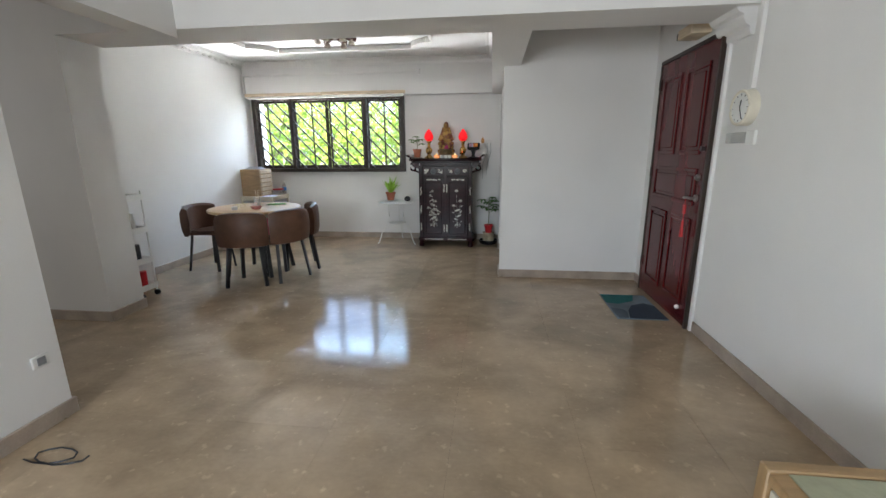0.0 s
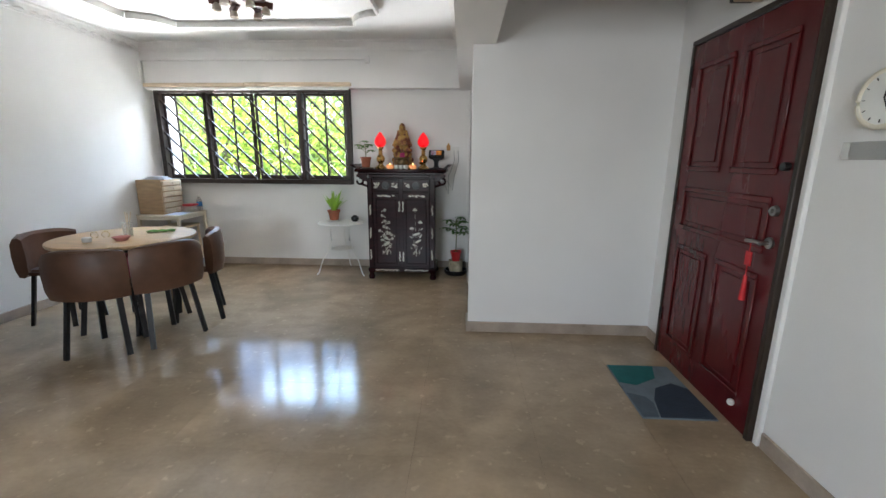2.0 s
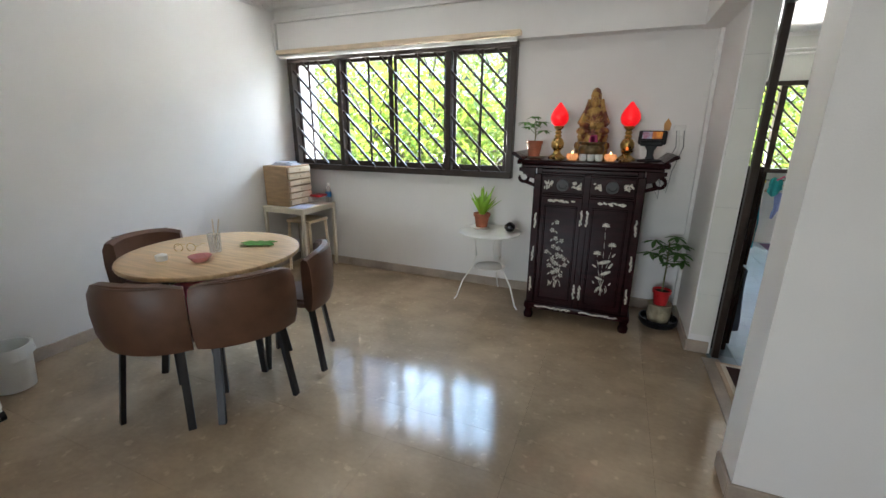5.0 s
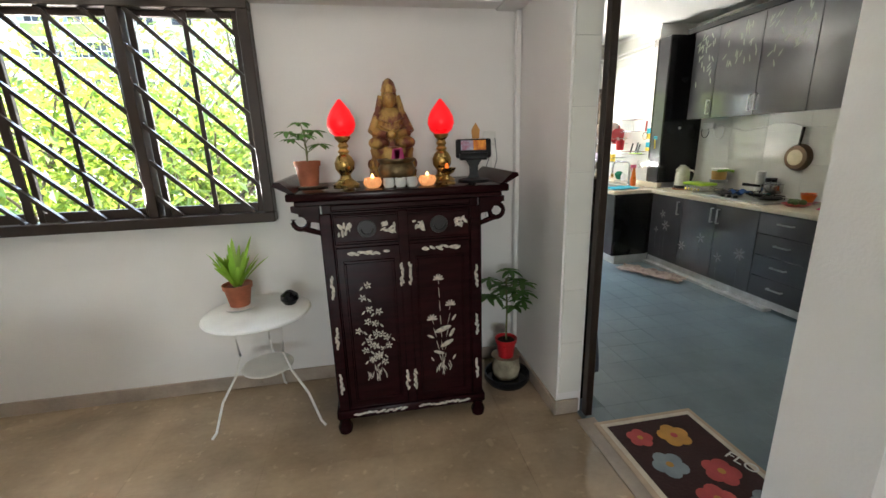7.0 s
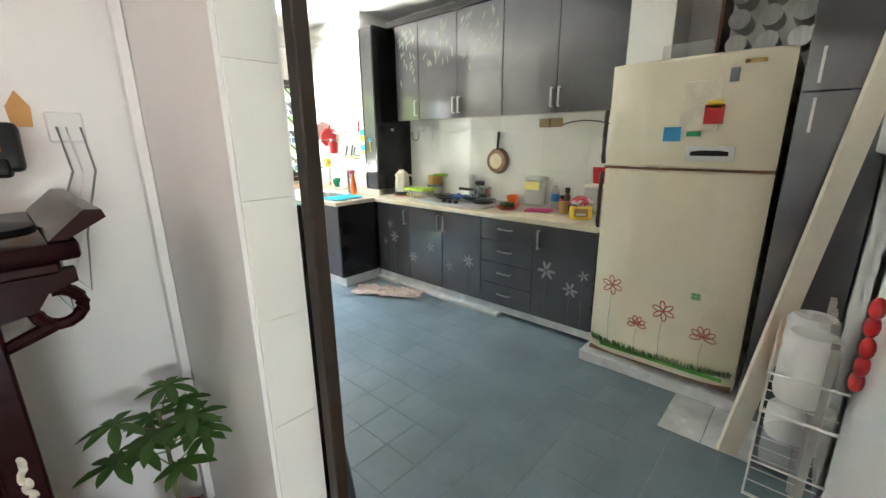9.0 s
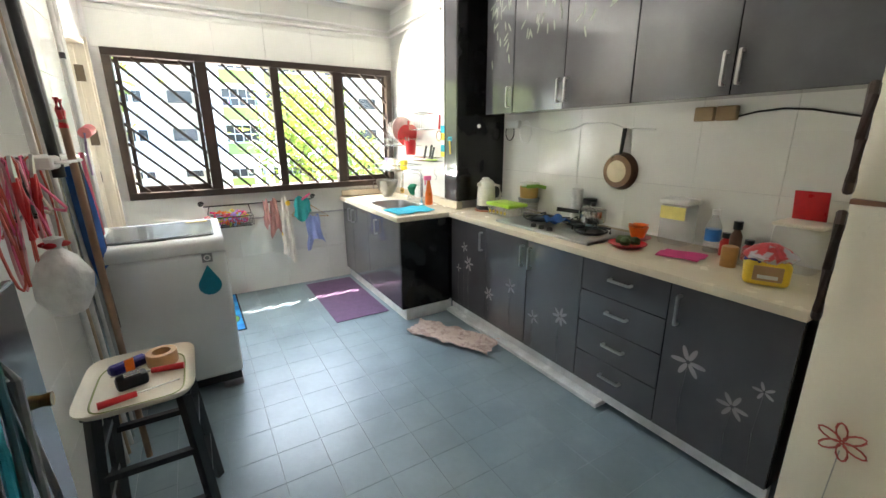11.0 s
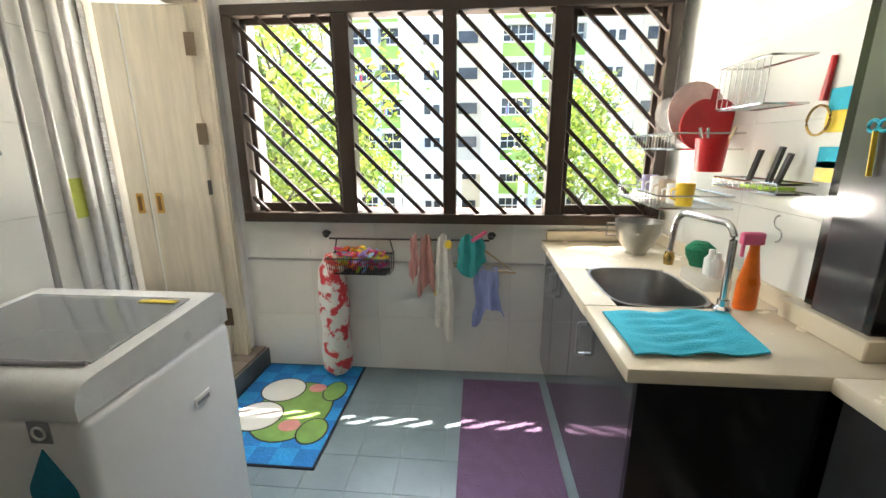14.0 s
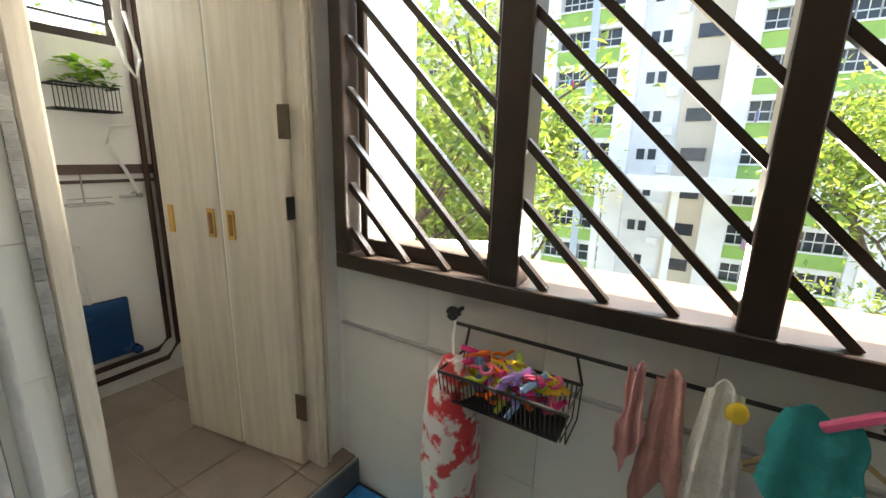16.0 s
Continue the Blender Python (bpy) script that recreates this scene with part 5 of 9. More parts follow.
def umbrella_plant(m, h, heads, pot, label, r_pot=0.055, seed=1, ln=0.07):
    rg = random.Random(seed)
    th = thing("potted_plant", m, label, "potted plant")
    bm = B()
    lathe(bm, pot_shape(r_pot * 0.75, r_pot, r_pot * 2), seg=22)
    part("pot", bm, pot, th)
    bm = B()
    lathe(bm, [(0.001, r_pot * 1.75), (r_pot * 0.93, r_pot * 1.75), (0.001, r_pot * 1.80)], seg=14)
    part("soil", bm, SOIL, th)
    bm = B()
    tube(bm, [(0, 0, r_pot * 1.5), (0.004, 0, h * 0.6), (0, 0.006, h)], 0.006, 6)
    for k in range(heads):
        a = k * 2.4 + rg.uniform(-.3, .3)
        z = h * (0.62 + 0.38 * k / heads)
        rr = rg.uniform(0.05, 0.10) * ln / 0.07
        tip = Vector((rr * math.cos(a), rr * math.sin(a), z + rg.uniform(0.02, 0.05)))
        tube(bm, [(0, 0, z - 0.01), tip], 0.0022, 5)
        for q in range(7):
            b = a + q * math.tau / 7
            lb = B()
            leaf_mesh(lb, tip, (math.cos(b), math.sin(b), rg.uniform(-0.25, 0.2)), ln * rg.uniform(0.85, 1.15), ln * 0.19)
            part("leaf", lb, LEAF, th)
    part("stem", bm, plain("green_stem", (0.14, 0.16, 0.06), 0.7), th)
    return th


umbrella_plant(pose(-0.27, 5.44, AT + 0.011), 0.26, 7, TERRA, "small leafy plant in a terracotta pot on the altar", 0.058, 3, 0.062)
bm = B()
lathe(bm, [(0.001, 0), (0.06, 0), (0.085, 0.010), (0.08, 0.010), (0.001, 0.006)], seg=20)
solid_at("saucer", bm, plain("olive_saucer", (0.22, 0.18, 0.10), 0.4), "shallow olive saucer under the plant pot", "saucer", -0.27, 5.44)
# tall plant on the floor beside the altar: tray, ceramic pot, red pot
bm = B()
lathe(bm, [(0.001, 0.01), (0.12, 0.0), (0.14, 0.03), (0.138, 0.06), (0.128, 0.06), (0.125, 0.03), (0.001, 0.025)], seg=28)
solid("plant_tray", bm, plain("black_glaze", (0.012, 0.012, 0.014), 0.12), "black glazed round tray on the floor", "tray", m=pose(0.765, 5.53, 0))
bm = B()
lathe(bm, [(0.001, 0), (0.075, 0), (0.085, 0.05), (0.08, 0.12), (0.086, 0.14), (0.078, 0.14), (0.001, 0.125)], seg=20, wob=0.08)
solid("stone_pot", bm, plain("rough_stone", (0.42, 0.37, 0.26), 0.85, var=0.4, bump=0.5), "rough pale stone pot holding a smaller red pot", "pot", m=pose(0.765, 5.55, 0.026))
umbrella_plant(pose(0.765, 5.55, 0.155), 0.50, 12, RED, "umbrella plant in a red pot beside the altar", 0.062, 5, 0.085)

# white metal side table with a fern
th = thing("side_table", pose(-0.615, 5.52, 0), "round white metal side table with curved legs", "table")
bm = B()
lathe(bm, [(0.001, 0.60), (0.262, 0.60), (0.27, 0.607), (0.262, 0.614), (0.001, 0.612)], seg=40)
part("tabletop", bm, WHITEM, th)
for x, y in ((-0.245, -0.17), (0.29, -0.18), (0.02, 0.26)):
    bm = B()
    tube(bm, [(x * 1.06, y * 1.06, 0.006), (x * 0.98, y * 0.98, 0.03), (x * 0.80, y * 0.8, 0.18), (x * 0.52, y * 0.52, 0.30), (x * 0.40, y * 0.4, 0.40), (x * 0.46, y * 0.46, 0.60)], 0.0065, 8)
    part("leg", bm, WHITEM, th)
bm = B()
tube(bm, arc((0.01, -0.0, 0.295), 0.13, 0, 360, 24)[:-1], 0.005, 6, True)
lathe(bm, [(0.001, 0.293), (0.125, 0.293), (0.125, 0.298), (0.001, 0.298)], (0.01, 0, 0), 24)
part("lower_shelf", bm, WHITEM, th)
th = thing("potted_fern", pose(-0.72, 5.60, 0.615), "bright green fern in a terracotta pot", "potted plant")
bm = B()
lathe(bm, pot_shape(0.05, 0.07, 0.12), (0, 0, 0.014), 22)
part("pot", bm, TERRA, th)
bm = B()
lathe(bm, [(0.001, 0), (0.075, 0), (0.095, 0.014), (0.09, 0.014), (0.001, 0.008)], seg=22)
part("saucer", bm, WPLAS, th)
bm = B()
lathe(bm, [(0.001, 0.115), (0.062, 0.115), (0.001, 0.12)], seg=14)
part("soil", bm, SOIL, th)
rg = random.Random(9)
for k in range(26):
    a = k * 2.4
    el = rg.uniform(0.9, 3.0)
    bm = B()
    leaf_mesh(bm, (0.02 * math.cos(a), 0.02 * math.sin(a), 0.12), (math.cos(a), math.sin(a), el), rg.uniform(0.19, 0.33), rg.uniform(0.011, 0.017), 0.16)
    part("frond", bm, LIME, th)
bm = B()
lathe(bm, [(0.001, 0), (0.03, 0.003), (0.048, 0.03), (0.045, 0.055), (0.02, 0.075), (0.014, 0.078), (0.001, 0.07)], seg=22)
solid("black_vase", bm, plain("black_glaze", (0.012, 0.012, 0.014), 0.12), "small round black vase on the side table", "vase", m=pose(-0.46, 5.58, 0.614))

# ceiling light
th = thing("ceiling_light", pose(-0.98, 4.32, TOP), "dark wood ceiling light with frosted glass cups", "ceiling light")
WOODD = mat("dark_wood", (0.10, 0.035, 0.02), 0.35, var=0.3, scale=9, bump=0.03)
bm = B()
lathe(bm, [(0.001, 0), (0.20, 0.0), (0.21, -0.03), (0.19, -0.055), (0.001, -0.06)], seg=6)
part("base", bm, WOODD, th)
for k in range(6):
    a = k * math.tau / 6 + 0.3
    bm = B()
    bar(bm, (0.08 * math.cos(a), 0.08 * math.sin(a), -0.05), (0.24 * math.cos(a), 0.24 * math.sin(a), -0.075), 0.035, 0.05)
    ar = part("arm", bm, WOODD, th)
    bm = B()
    lathe(bm, [(0.001, -0.08), (0.02, -0.08), (0.032, -0.105), (0.036, -0.135), (0.03, -0.135), (0.001, -0.10)], (0.185 * math.cos(a), 0.185 * math.sin(a), 0), 16)
    part("glass_cup", bm, plain("frosted_glass", (0.62, 0.55, 0.47), 0.25), ar)

# ---- by the front door ----
th = thing("wall_clock", pose(2.32, 2.285, 1.575), "round cream plastic wall clock", "clock")
bm = B()
for r0, r1, d0, d1 in ((0.10, 0.10, 0, -0.05),):
    rod(bm, (0, 0, 0), (-0.05, 0, 0), 0.105, 0.10, 36)
part("case", bm, CREAMP, th)
bm = B()
tube(bm, arc((-0.052, 0, 0), 0.095, 0, 360, 36, "yz")[:-1], 0.009, 8, True)
part("rim", bm, CREAMP, th)
bm = B()
rod(bm, (-0.050, 0, 0), (-0.053, 0, 0), 0.088, 0.088, 36)
part("dial", bm, WPLAS, th)
for a, ln, w in ((82, 0.045, 0.006), (-65, 0.07, 0.004)):
    bm = B()
    bar(bm, (-0.055, 0, 0), (-0.055, -ln * math.cos(radians(a)), ln * math.sin(radians(a))), w, 0.002)
    part("hand", bm, BLACK, th)
for k in range(12):
    bm = B()
    a = k * math.tau / 12
    bar(bm, (-0.0545, 0.07 * math.cos(a), 0.07 * math.sin(a)), (-0.0545, 0.08 * math.cos(a), 0.08 * math.sin(a)), 0.003, 0.002)
    part("mark", bm, BLACK, th)
th = thing("wall_holder", pose(2.32, 2.30, 1.40), "clear plastic wall holder with a white switch", "wall holder")
bm = B()
box(bm, -0.03, 0, -0.05, 0.14, -0.03, 0.035, 0.004)
part("holder", bm, CLEAR, th)
bm = B()
box(bm, -0.02, 0, -0.14, -0.055, -0.042, 0.042, 0.005)
part("switch", bm, WPLAS, th)
th = thing("light_switch", pose(-1.38, 1.09, 0.35), "grey plastic wall switch low on the wall", "switch")
bm = B()
box(bm, 0, 0.010, -0.04, 0.04, -0.03, 0.03, 0.004)
part("plate", bm, WPLAS, th)
bm = B()
box(bm, 0.010, 0.016, -0.02, 0.02, -0.02, 0.02, 0.003)
part("button", bm, GREYP, th)
th = thing("prayer_box", pose(2.25, 2.98, 2.14), "small wooden box on the wall above the door", "box")
bm = B()
box(bm, -0.07, 0.07, -0.11, 0.11, 0, 0.07, 0.005)
part("box", bm, PINE, th)
bm = B()
box(bm, -0.06, 0.05, 0.112, 0.16, 0.01, 0.06, 0.005)
part("end_cap", bm, BLACK, th)

# door mat with coloured fields
th = thing("door_mat", pose(1.835, 2.755, 0), "grey door mat with teal and dark blue shapes", "mat")
bm = B()
box(bm, 0, 0.40, 0, 0.58, 0, 0.008, 0.003)
part("mat_base", bm, plain("grey_mat", (0.17, 0.21, 0.24), 0.95, bump=0.4, bscale=200), th)
for nm, pts, mm in (("teal_field", [(0.006, 0.574), (0.006, 0.36), (0.10, 0.33), (0.25, 0.42), (0.30, 0.574)], plain("teal_pile", (0.02, 0.15, 0.15), 0.95, bump=0.4)),
                    ("dark_field", [(0.10, 0.006), (0.394, 0.006), (0.394, 0.30), (0.32, 0.36), (0.20, 0.30), (0.14, 0.18)], plain("navy_pile", (0.035, 0.05, 0.075), 0.95, bump=0.4)),
                    ("pale_field", [(0.006, 0.006), (0.09, 0.006), (0.12, 0.14), (0.10, 0.20), (0.006, 0.24)], plain("slate_pile", (0.10, 0.13, 0.16), 0.95, bump=0.4))):
    bm = B()
    plate(bm, pts, 0.008, 0.0105)
    part(nm, bm, mm, th)

# low cabinet and a loose cable beside the start of the walk
th = thing("low_cabinet", pose(1.93, 0.10, 0), "low pale wooden cabinet with a sage top", "cabinet")
TANW = mat("tan_wood", (0.36, 0.23, 0.11), 0.4, var=0.2, scale=5, bump=0.04, stretch=(1, 6, 1))
bm = B()
for b in ((-0.39, 0.37, 0.43, 0.47), (-0.39, 0.37, -0.47, -0.43)):
    box(bm, b[0], b[1], b[2], b[3], 0, 0.5, 0.004)
box(bm, -0.35, 0.37, -0.43, 0.43, 0.02, 0.05)
box(bm, 0.33, 0.37, -0.43, 0.43, 0.05, 0.46)
box(bm, -0.39, 0.37, -0.43, 0.43, 0.46, 0.492, 0.004)
part("body", bm, TANW, th)
bm = B()
box(bm, -0.345, 0.33, -0.425, 0.425, 0.4925, 0.498, 0.002)
part("top_panel", bm, plain("sage_laminate", (0.36, 0.36, 0.24), 0.35), th)
bm = B()
box(bm, -0.385, -0.365, -0.42, 0.42, 0.05, 0.45, 0.003)
part("door", bm, CREAMP, th)
bm = B()
tube(bm, [(-1.15 + 0.11 * math.cos(a * 0.6) + a * 0.006, 0.88 + 0.05 * math.sin(a * 0.6), 0.006 + 0.003 * (a % 2)) for a in range(-4, 12)], 0.004, 6)
solid("loose_cable", bm, BLACK, "loose black cable coiled on the floor", "cable")

# ---- kitchen units ----


def d_handle(par, x, y, z, ln, axis):
    """A square D handle standing off a door that faces -x."""
    bm = B()
    if axis == "z":
        pts = [(x, y, z - ln / 2), (x - 0.028, y, z - ln / 2), (x - 0.028, y, z + ln / 2), (x, y, z + ln / 2)]
    else:
        pts = [(x, y - ln / 2, z), (x - 0.028, y - ln / 2, z), (x - 0.028, y + ln / 2, z), (x, y + ln / 2, z)]
    for a, d in zip(pts, pts[1:]):
        bar(bm, a, d, 0.011, 0.011)
    part("handle", bm, BRUSH, par, "brushed steel handle", 0)


def decal(par, x, y, z, r, seed, material=None, petals=6):
    """A flower sticker on a face that looks to -x."""
    rg = random.Random(seed)
    bm = B()
    for k in range(petals):
        a = k * math.tau / petals + rg.uniform(-.15, .15)
        m = Matrix.Translation((x, y + 0.55 * r * math.cos(a), z + 0.55 * r * math.sin(a))) @ pose(0, 0, 0, math.degrees(a), 0, 0) @ Matrix.Diagonal((0.0006, r * 0.45, r * 0.15, 1))
        bmesh.ops.create_uvsphere(bm, u_segments=8, v_segments=6, radius=1, matrix=m)
    part("flower_decal", bm, material or DECAL, par, "pale flower sticker")


DECAL = plain("decal_silver", (0.30, 0.28, 0.28), 0.35)
CF = 3.168  # front of the lower doors


def unit(y0, y1, kind, label, z0=0.10, z1=0.815):
    th = thing("base_cabinet", pose(0, 0, 0), label, "cabinet", "lower kitchen cabinets")
    bm = B()
    box(bm, CF + 0.02, 3.775, y0, y1, z0, z1)
    part("body", bm, CABIN, th, smooth=0)
    g = 0.002
    if kind == "drawers":
        n = 4
        for k in range(n):
            a, d = z0 + (z1 - z0) * k / n, z0 + (z1 - z0) * (k + 1) / n
            bm = B()
            box(bm, CF, CF + 0.019, y0 + g, y1 - g, a + g, d - g, 0.002)
            dr = part("drawer", bm, CAB, th)
            d_handle(dr, CF, (y0 + y1) / 2, d - 0.075, 0.115, "y")
    else:
        n = 2 if kind == "pair" else 1
        for k in range(n):
            a, d = y0 + (y1 - y0) * k / n, y0 + (y1 - y0) * (k + 1) / n
            bm = B()
            box(bm, CF, CF + 0.019, a + g, d - g, z0 + g, z1 - g, 0.002)
            dr = part("door", bm, CAB, th)
            hy = (d - 0.035 if k == 0 else a + 0.035) if n == 2 else (d - 0.05 if kind == "one" else a + 0.04)
            d_handle(dr, CF, hy, z1 - 0.11, 0.13, "z")
    return th


u1 = unit(7.05, 7.51, "one_l", "charcoal corner kitchen cabinet with flower stickers")
u2 = unit(6.19, 7.05, "pair", "charcoal kitchen cabinet with two doors under the hob")
u3 = unit(5.71, 6.19, "drawers", "charcoal kitchen cabinet with four drawers")
u4 = unit(5.24, 5.71, "one", "charcoal kitchen cabinet with a flower sticker")
for par, y, z, r, sd, pt in ((u1, 7.32, 0.61, 0.045, 1, 5), (u1, 7.26, 0.49, 0.06, 2, 6), (u1, 7.40, 0.42, 0.035, 3, 4), (u2, 7.00, 0.33, 0.055, 4, 6), (u2, 6.765, 0.46, 0.055, 5, 5), (u2, 6.54, 0.325, 0.05, 6, 5), (u2, 6.32, 0.415, 0.06, 7, 7),
                             (u4, 5.59, 0.485, 0.075, 8, 6), (u4, 5.40, 0.38, 0.06, 9, 6), (u4, 5.31, 0.50, 0.04, 10, 5)):
    decal(par, CF - 0.0008, y, z, r, sd, None, pt)
    bm = B()
    tube(bm, [(CF - 0.0006, y, z - 0.02), (CF - 0.0006, y + 0.01, (z + 0.12) / 2), (CF - 0.0006, y, 0.12)], 0.0012, 4)
    part("stem_decal", bm, plain("decal_grey", (0.10, 0.10, 0.11), 0.35), par)
bm = B()
box(bm, CF - 0.03, CF + 0.06, 6.0, 7.54, 0, 0.03, 0.004)
box(bm, CF + 0.03, CF + 0.06, 5.24, 7.54, 0.0305, 0.098)
box(bm, 2.76, CF + 0.02, 7.54, 7.57, 0, 0.098, 0.004)
box(bm, 2.76, 2.79, 7.5705, 8.92, 0, 0.098)
solid("kitchen_plinth", bm, PTILE, "white tiled plinth under the kitchen cabinets", "plinth", kind="structure")
# sink leg
th = thing("sink_cabinet", pose(0, 0, 0), "charcoal sink cabinet with a black end panel", "cabinet")
bm = B()
box(bm, 2.745, 3.335, 7.56, 8.915, 0.10, 0.62)
box(bm, 2.745, 2.765, 7.56, 8.915, 0.62, 0.815)
box(bm, 3.315, 3.335, 7.56, 8.915, 0.62, 0.815)
part("body", bm, CABIN, th, smooth=0)
bm = B()
box(bm, 2.725, CF - 0.005, 7.537, 7.558, 0.10, 0.815, 0.002)
part("end_panel", bm, CABIN, th)
for a, d, hy in ((7.56, 8.22, 8.0), (8.222, 8.63, 8.585), (8.632, 8.912, 8.68)):
    bm = B()
    box(bm, 2.725, 2.743, a, d, 0.102, 0.813, 0.002)
    dr = part("door", bm, CAB, th)
    d_handle(dr, 2.725, hy, 0.70, 0.12, "z")
# worktop in one piece, with a cut for the bowl
th = thing("worktop", pose(0, 0, 0), "cream stone kitchen worktop with an L shape", "worktop")
bm = B()
SX0, SX1, SY0, SY1 = 2.80, 3.13, 7.94, 8.38
zt, zb = 0.855, 0.815
box(bm, CF - 0.014, 3.772, 5.235, 7.53, zb, zt, 0.006, 2)
part("slab", bm, COUNT, th)
bm = B()
box(bm, 2.695, 3.335, 7.53, SY0, zb, zt, 0.006, 2)
box(bm, 3.335, 3.772, 7.53, 7.63, zb, zt, 0.003)
box(bm, 2.695, 3.335, SY1, 8.922, zb, zt, 0.006, 2)
box(bm, 2.695, SX0, SY0, SY1, zb, zt)
box(bm, SX1, 3.335, SY0, SY1, zb, zt)
part("sink_slab", bm, COUNT, th)
for b in ((2.72, 3.335, 8.895, 8.922), (3.312, 3.335, 7.90, 8.89), (3.275, 3.335, 7.60, 7.899)):
    bm = B()
    box(bm, b[0], b[1], b[2], b[3], zt, zt + 0.06, 0.004)
    part("upstand", bm, COUNT, th)
th = thing("sink", pose(0, 0, 0), "stainless steel sink bowl set into the worktop", "sink")
bm = B()
lay = []
for f, z in ((1.0, zt + 0.003), (0.94, zt + 0.002), (0.92, zt - 0.02), (0.86, zt - 0.15), (0.70, zt - 0.175), (0.05, zt - 0.18)):
    cx, cy, rx, ry = (SX0 + SX1) / 2, (SY0 + SY1) / 2, (SX1 - SX0) / 2 + 0.012, (SY1 - SY0) / 2 + 0.012
    lay.append([bm.verts.new((cx + f * rx * math.copysign(abs(math.cos(a)) ** 0.5, math.cos(a)), cy + f * ry * math.copysign(abs(math.sin(a)) ** 0.5, math.sin(a)), z)) for a in [k * math.tau / 36 for k in range(36)]])
for a, d in zip(lay, lay[1:]):
    for k in range(36):
        bm.faces.new((a[k], a[(k + 1) % 36], d[(k + 1) % 36], d[k]))
bm.faces.new(lay[-1])
part("bowl", bm, DULLST, th)
bm = B()
lathe(bm, [(0.001, 0), (0.035, 0), (0.038, 0.004), (0.001, 0.006)], ((SX0 + SX1) / 2, (SY0 + SY1) / 2, zt - 0.18), 20)
part("drain", bm, CHROME, th)
th = thing("tap", pose(3.105, 7.89, zt, 0, 0, 14), "tall chrome kitchen tap with an arched spout", "tap")
bm = B()
lathe(bm, [(0.001, 0), (0.026, 0), (0.026, 0.02), (0.017, 0.03), (0.017, 0.05), (0.001, 0.05)], seg=18)
part("base", bm, CHROME, th)
bm = B()
tube(bm, [(0, 0, 0.04), (0, 0, 0.24)] + [(0 - 0.0 * k, 0.05 - 0.05 * math.cos(radians(k)), 0.24 + 0.05 * math.sin(radians(k))) for k in range(15, 91, 15)] + [(0, 0.20, 0.29)] + [(0, 0.20 + 0.05 * math.sin(radians(k)), 0.24 + 0.05 * math.cos(radians(k))) for k in range(15, 91, 15)] + [(-0.01, 0.25, 0.14)], 0.011, 10)
part("spout", bm, CHROME, th)
bm = B()
lathe(bm, [(0.001, 0), (0.016, 0.0), (0.02, 0.03), (0.013, 0.05), (0.001, 0.05)], (-0.01, 0.25, 0.095), 14)
part("nozzle", bm, BRASS, th)
# upper cabinets
UF = 3.47
for a, d, hs in ((7.175, 7.49, "one"), (6.225, 7.175, "pair"), (5.275, 6.225, "pair")):
    th = thing("wall_cabinet", pose(0, 0, 0), "charcoal laminate wall cabinet above the worktop", "cabinet", "upper kitchen cabinets")
    bm = B()
    box(bm, UF + 0.02, 3.775, a, d, 1.61, 2.46)
    part("body", bm, CABIN, th, smooth=0)
    n = 2 if hs == "pair" else 1
    for k in range(n):
        u, v = a + (d - a) * k / n, a + (d - a) * (k + 1) / n
        bm = B()
        box(bm, UF, UF + 0.019, u + 0.002, v - 0.002, 1.60, 2.46, 0.002)
        dr = part("door", bm, CAB, th)
        if hs != "none":
            hy = (v - 0.03 if k == 0 else u + 0.03) if n == 2 else a + 0.035
            d_handle(dr, UF, hy, 1.71, 0.13, "z")
        rg = random.Random(int(u * 100))
        if a > 6.0:
            bm = B()
            for q in range(26):  # leaf stickers hanging down the door
                y, z = u + rg.uniform(0.05, v - u - 0.05), 2.40 - abs(rg.gauss(0, 0.22))
                m = Matrix.Translation((UF - 0.0008, y, z)) @ pose(0, 0, 0, rg.uniform(60, 150), 0, 0) @ Matrix.Diagonal((0.0006, 0.034, 0.007, 1))
                bmesh.ops.create_uvsphere(bm, u_segments=6, v_segments=4, radius=1, matrix=m)
            tagged(part("leaf_decal", bm, plain("decal_sage", (0.22, 0.25, 0.19), 0.3), dr), "pale green leaf stickers", kind="stuff")
bm = B()
box(bm, UF - 0.012, 3.775, 5.262, 7.60, 2.462, 2.52, 0.004)
solid("cabinet_fascia", bm, CABIN, "black fascia above the wall cabinets", "fascia", kind="structure")
# clad column between hob and sink
th = thing("column_cladding", pose(0, 0, 0), "glossy black clad column standing on the worktop", "column")
bm = B()
box(bm, 3.295, 3.772, 7.622, 7.642, 0.916, 2.48, 0.002)
part("front_panel", bm, CABIN, th)
bm = B()
box(bm, 3.295, 3.315, 7.643, 7.805, 0.916, 2.48, 0.002)
part("side_panel", bm, CAB, th)
bm = B()
box(bm, 3.316, 3.60, 7.806, 7.858, 0.916, 2.48)
part("back_panel", bm, CABIN, th)
bm = B()
ball(bm, (3.50, 7.615, 1.52), 0.016, 0.012, 0.016)
solid("adhesive_hook", bm, WPLAS, "white adhesive hook on the black column", "hook")
for y in (7.72,):
    th = thing("key_hook", pose(3.293, y, 1.42), "blue scissors hanging on the side of the column", "scissors")
    bm = B()
    tube(bm, arc((-0.008, 0.014, 0), 0.014, 0, 360, 12, "yz")[:-1], 0.004, 6, True)
    tube(bm, arc((-0.008, -0.014, 0), 0.014, 0, 360, 12, "yz")[:-1], 0.004, 6, True)
    part("grip", bm, TEAL, th)
    bm = B()
    bar(bm, (-0.008, 0.006, -0.012), (-0.008, -0.004, -0.12), 0.012, 0.003)
    part("blade", bm, YELLOW, th)

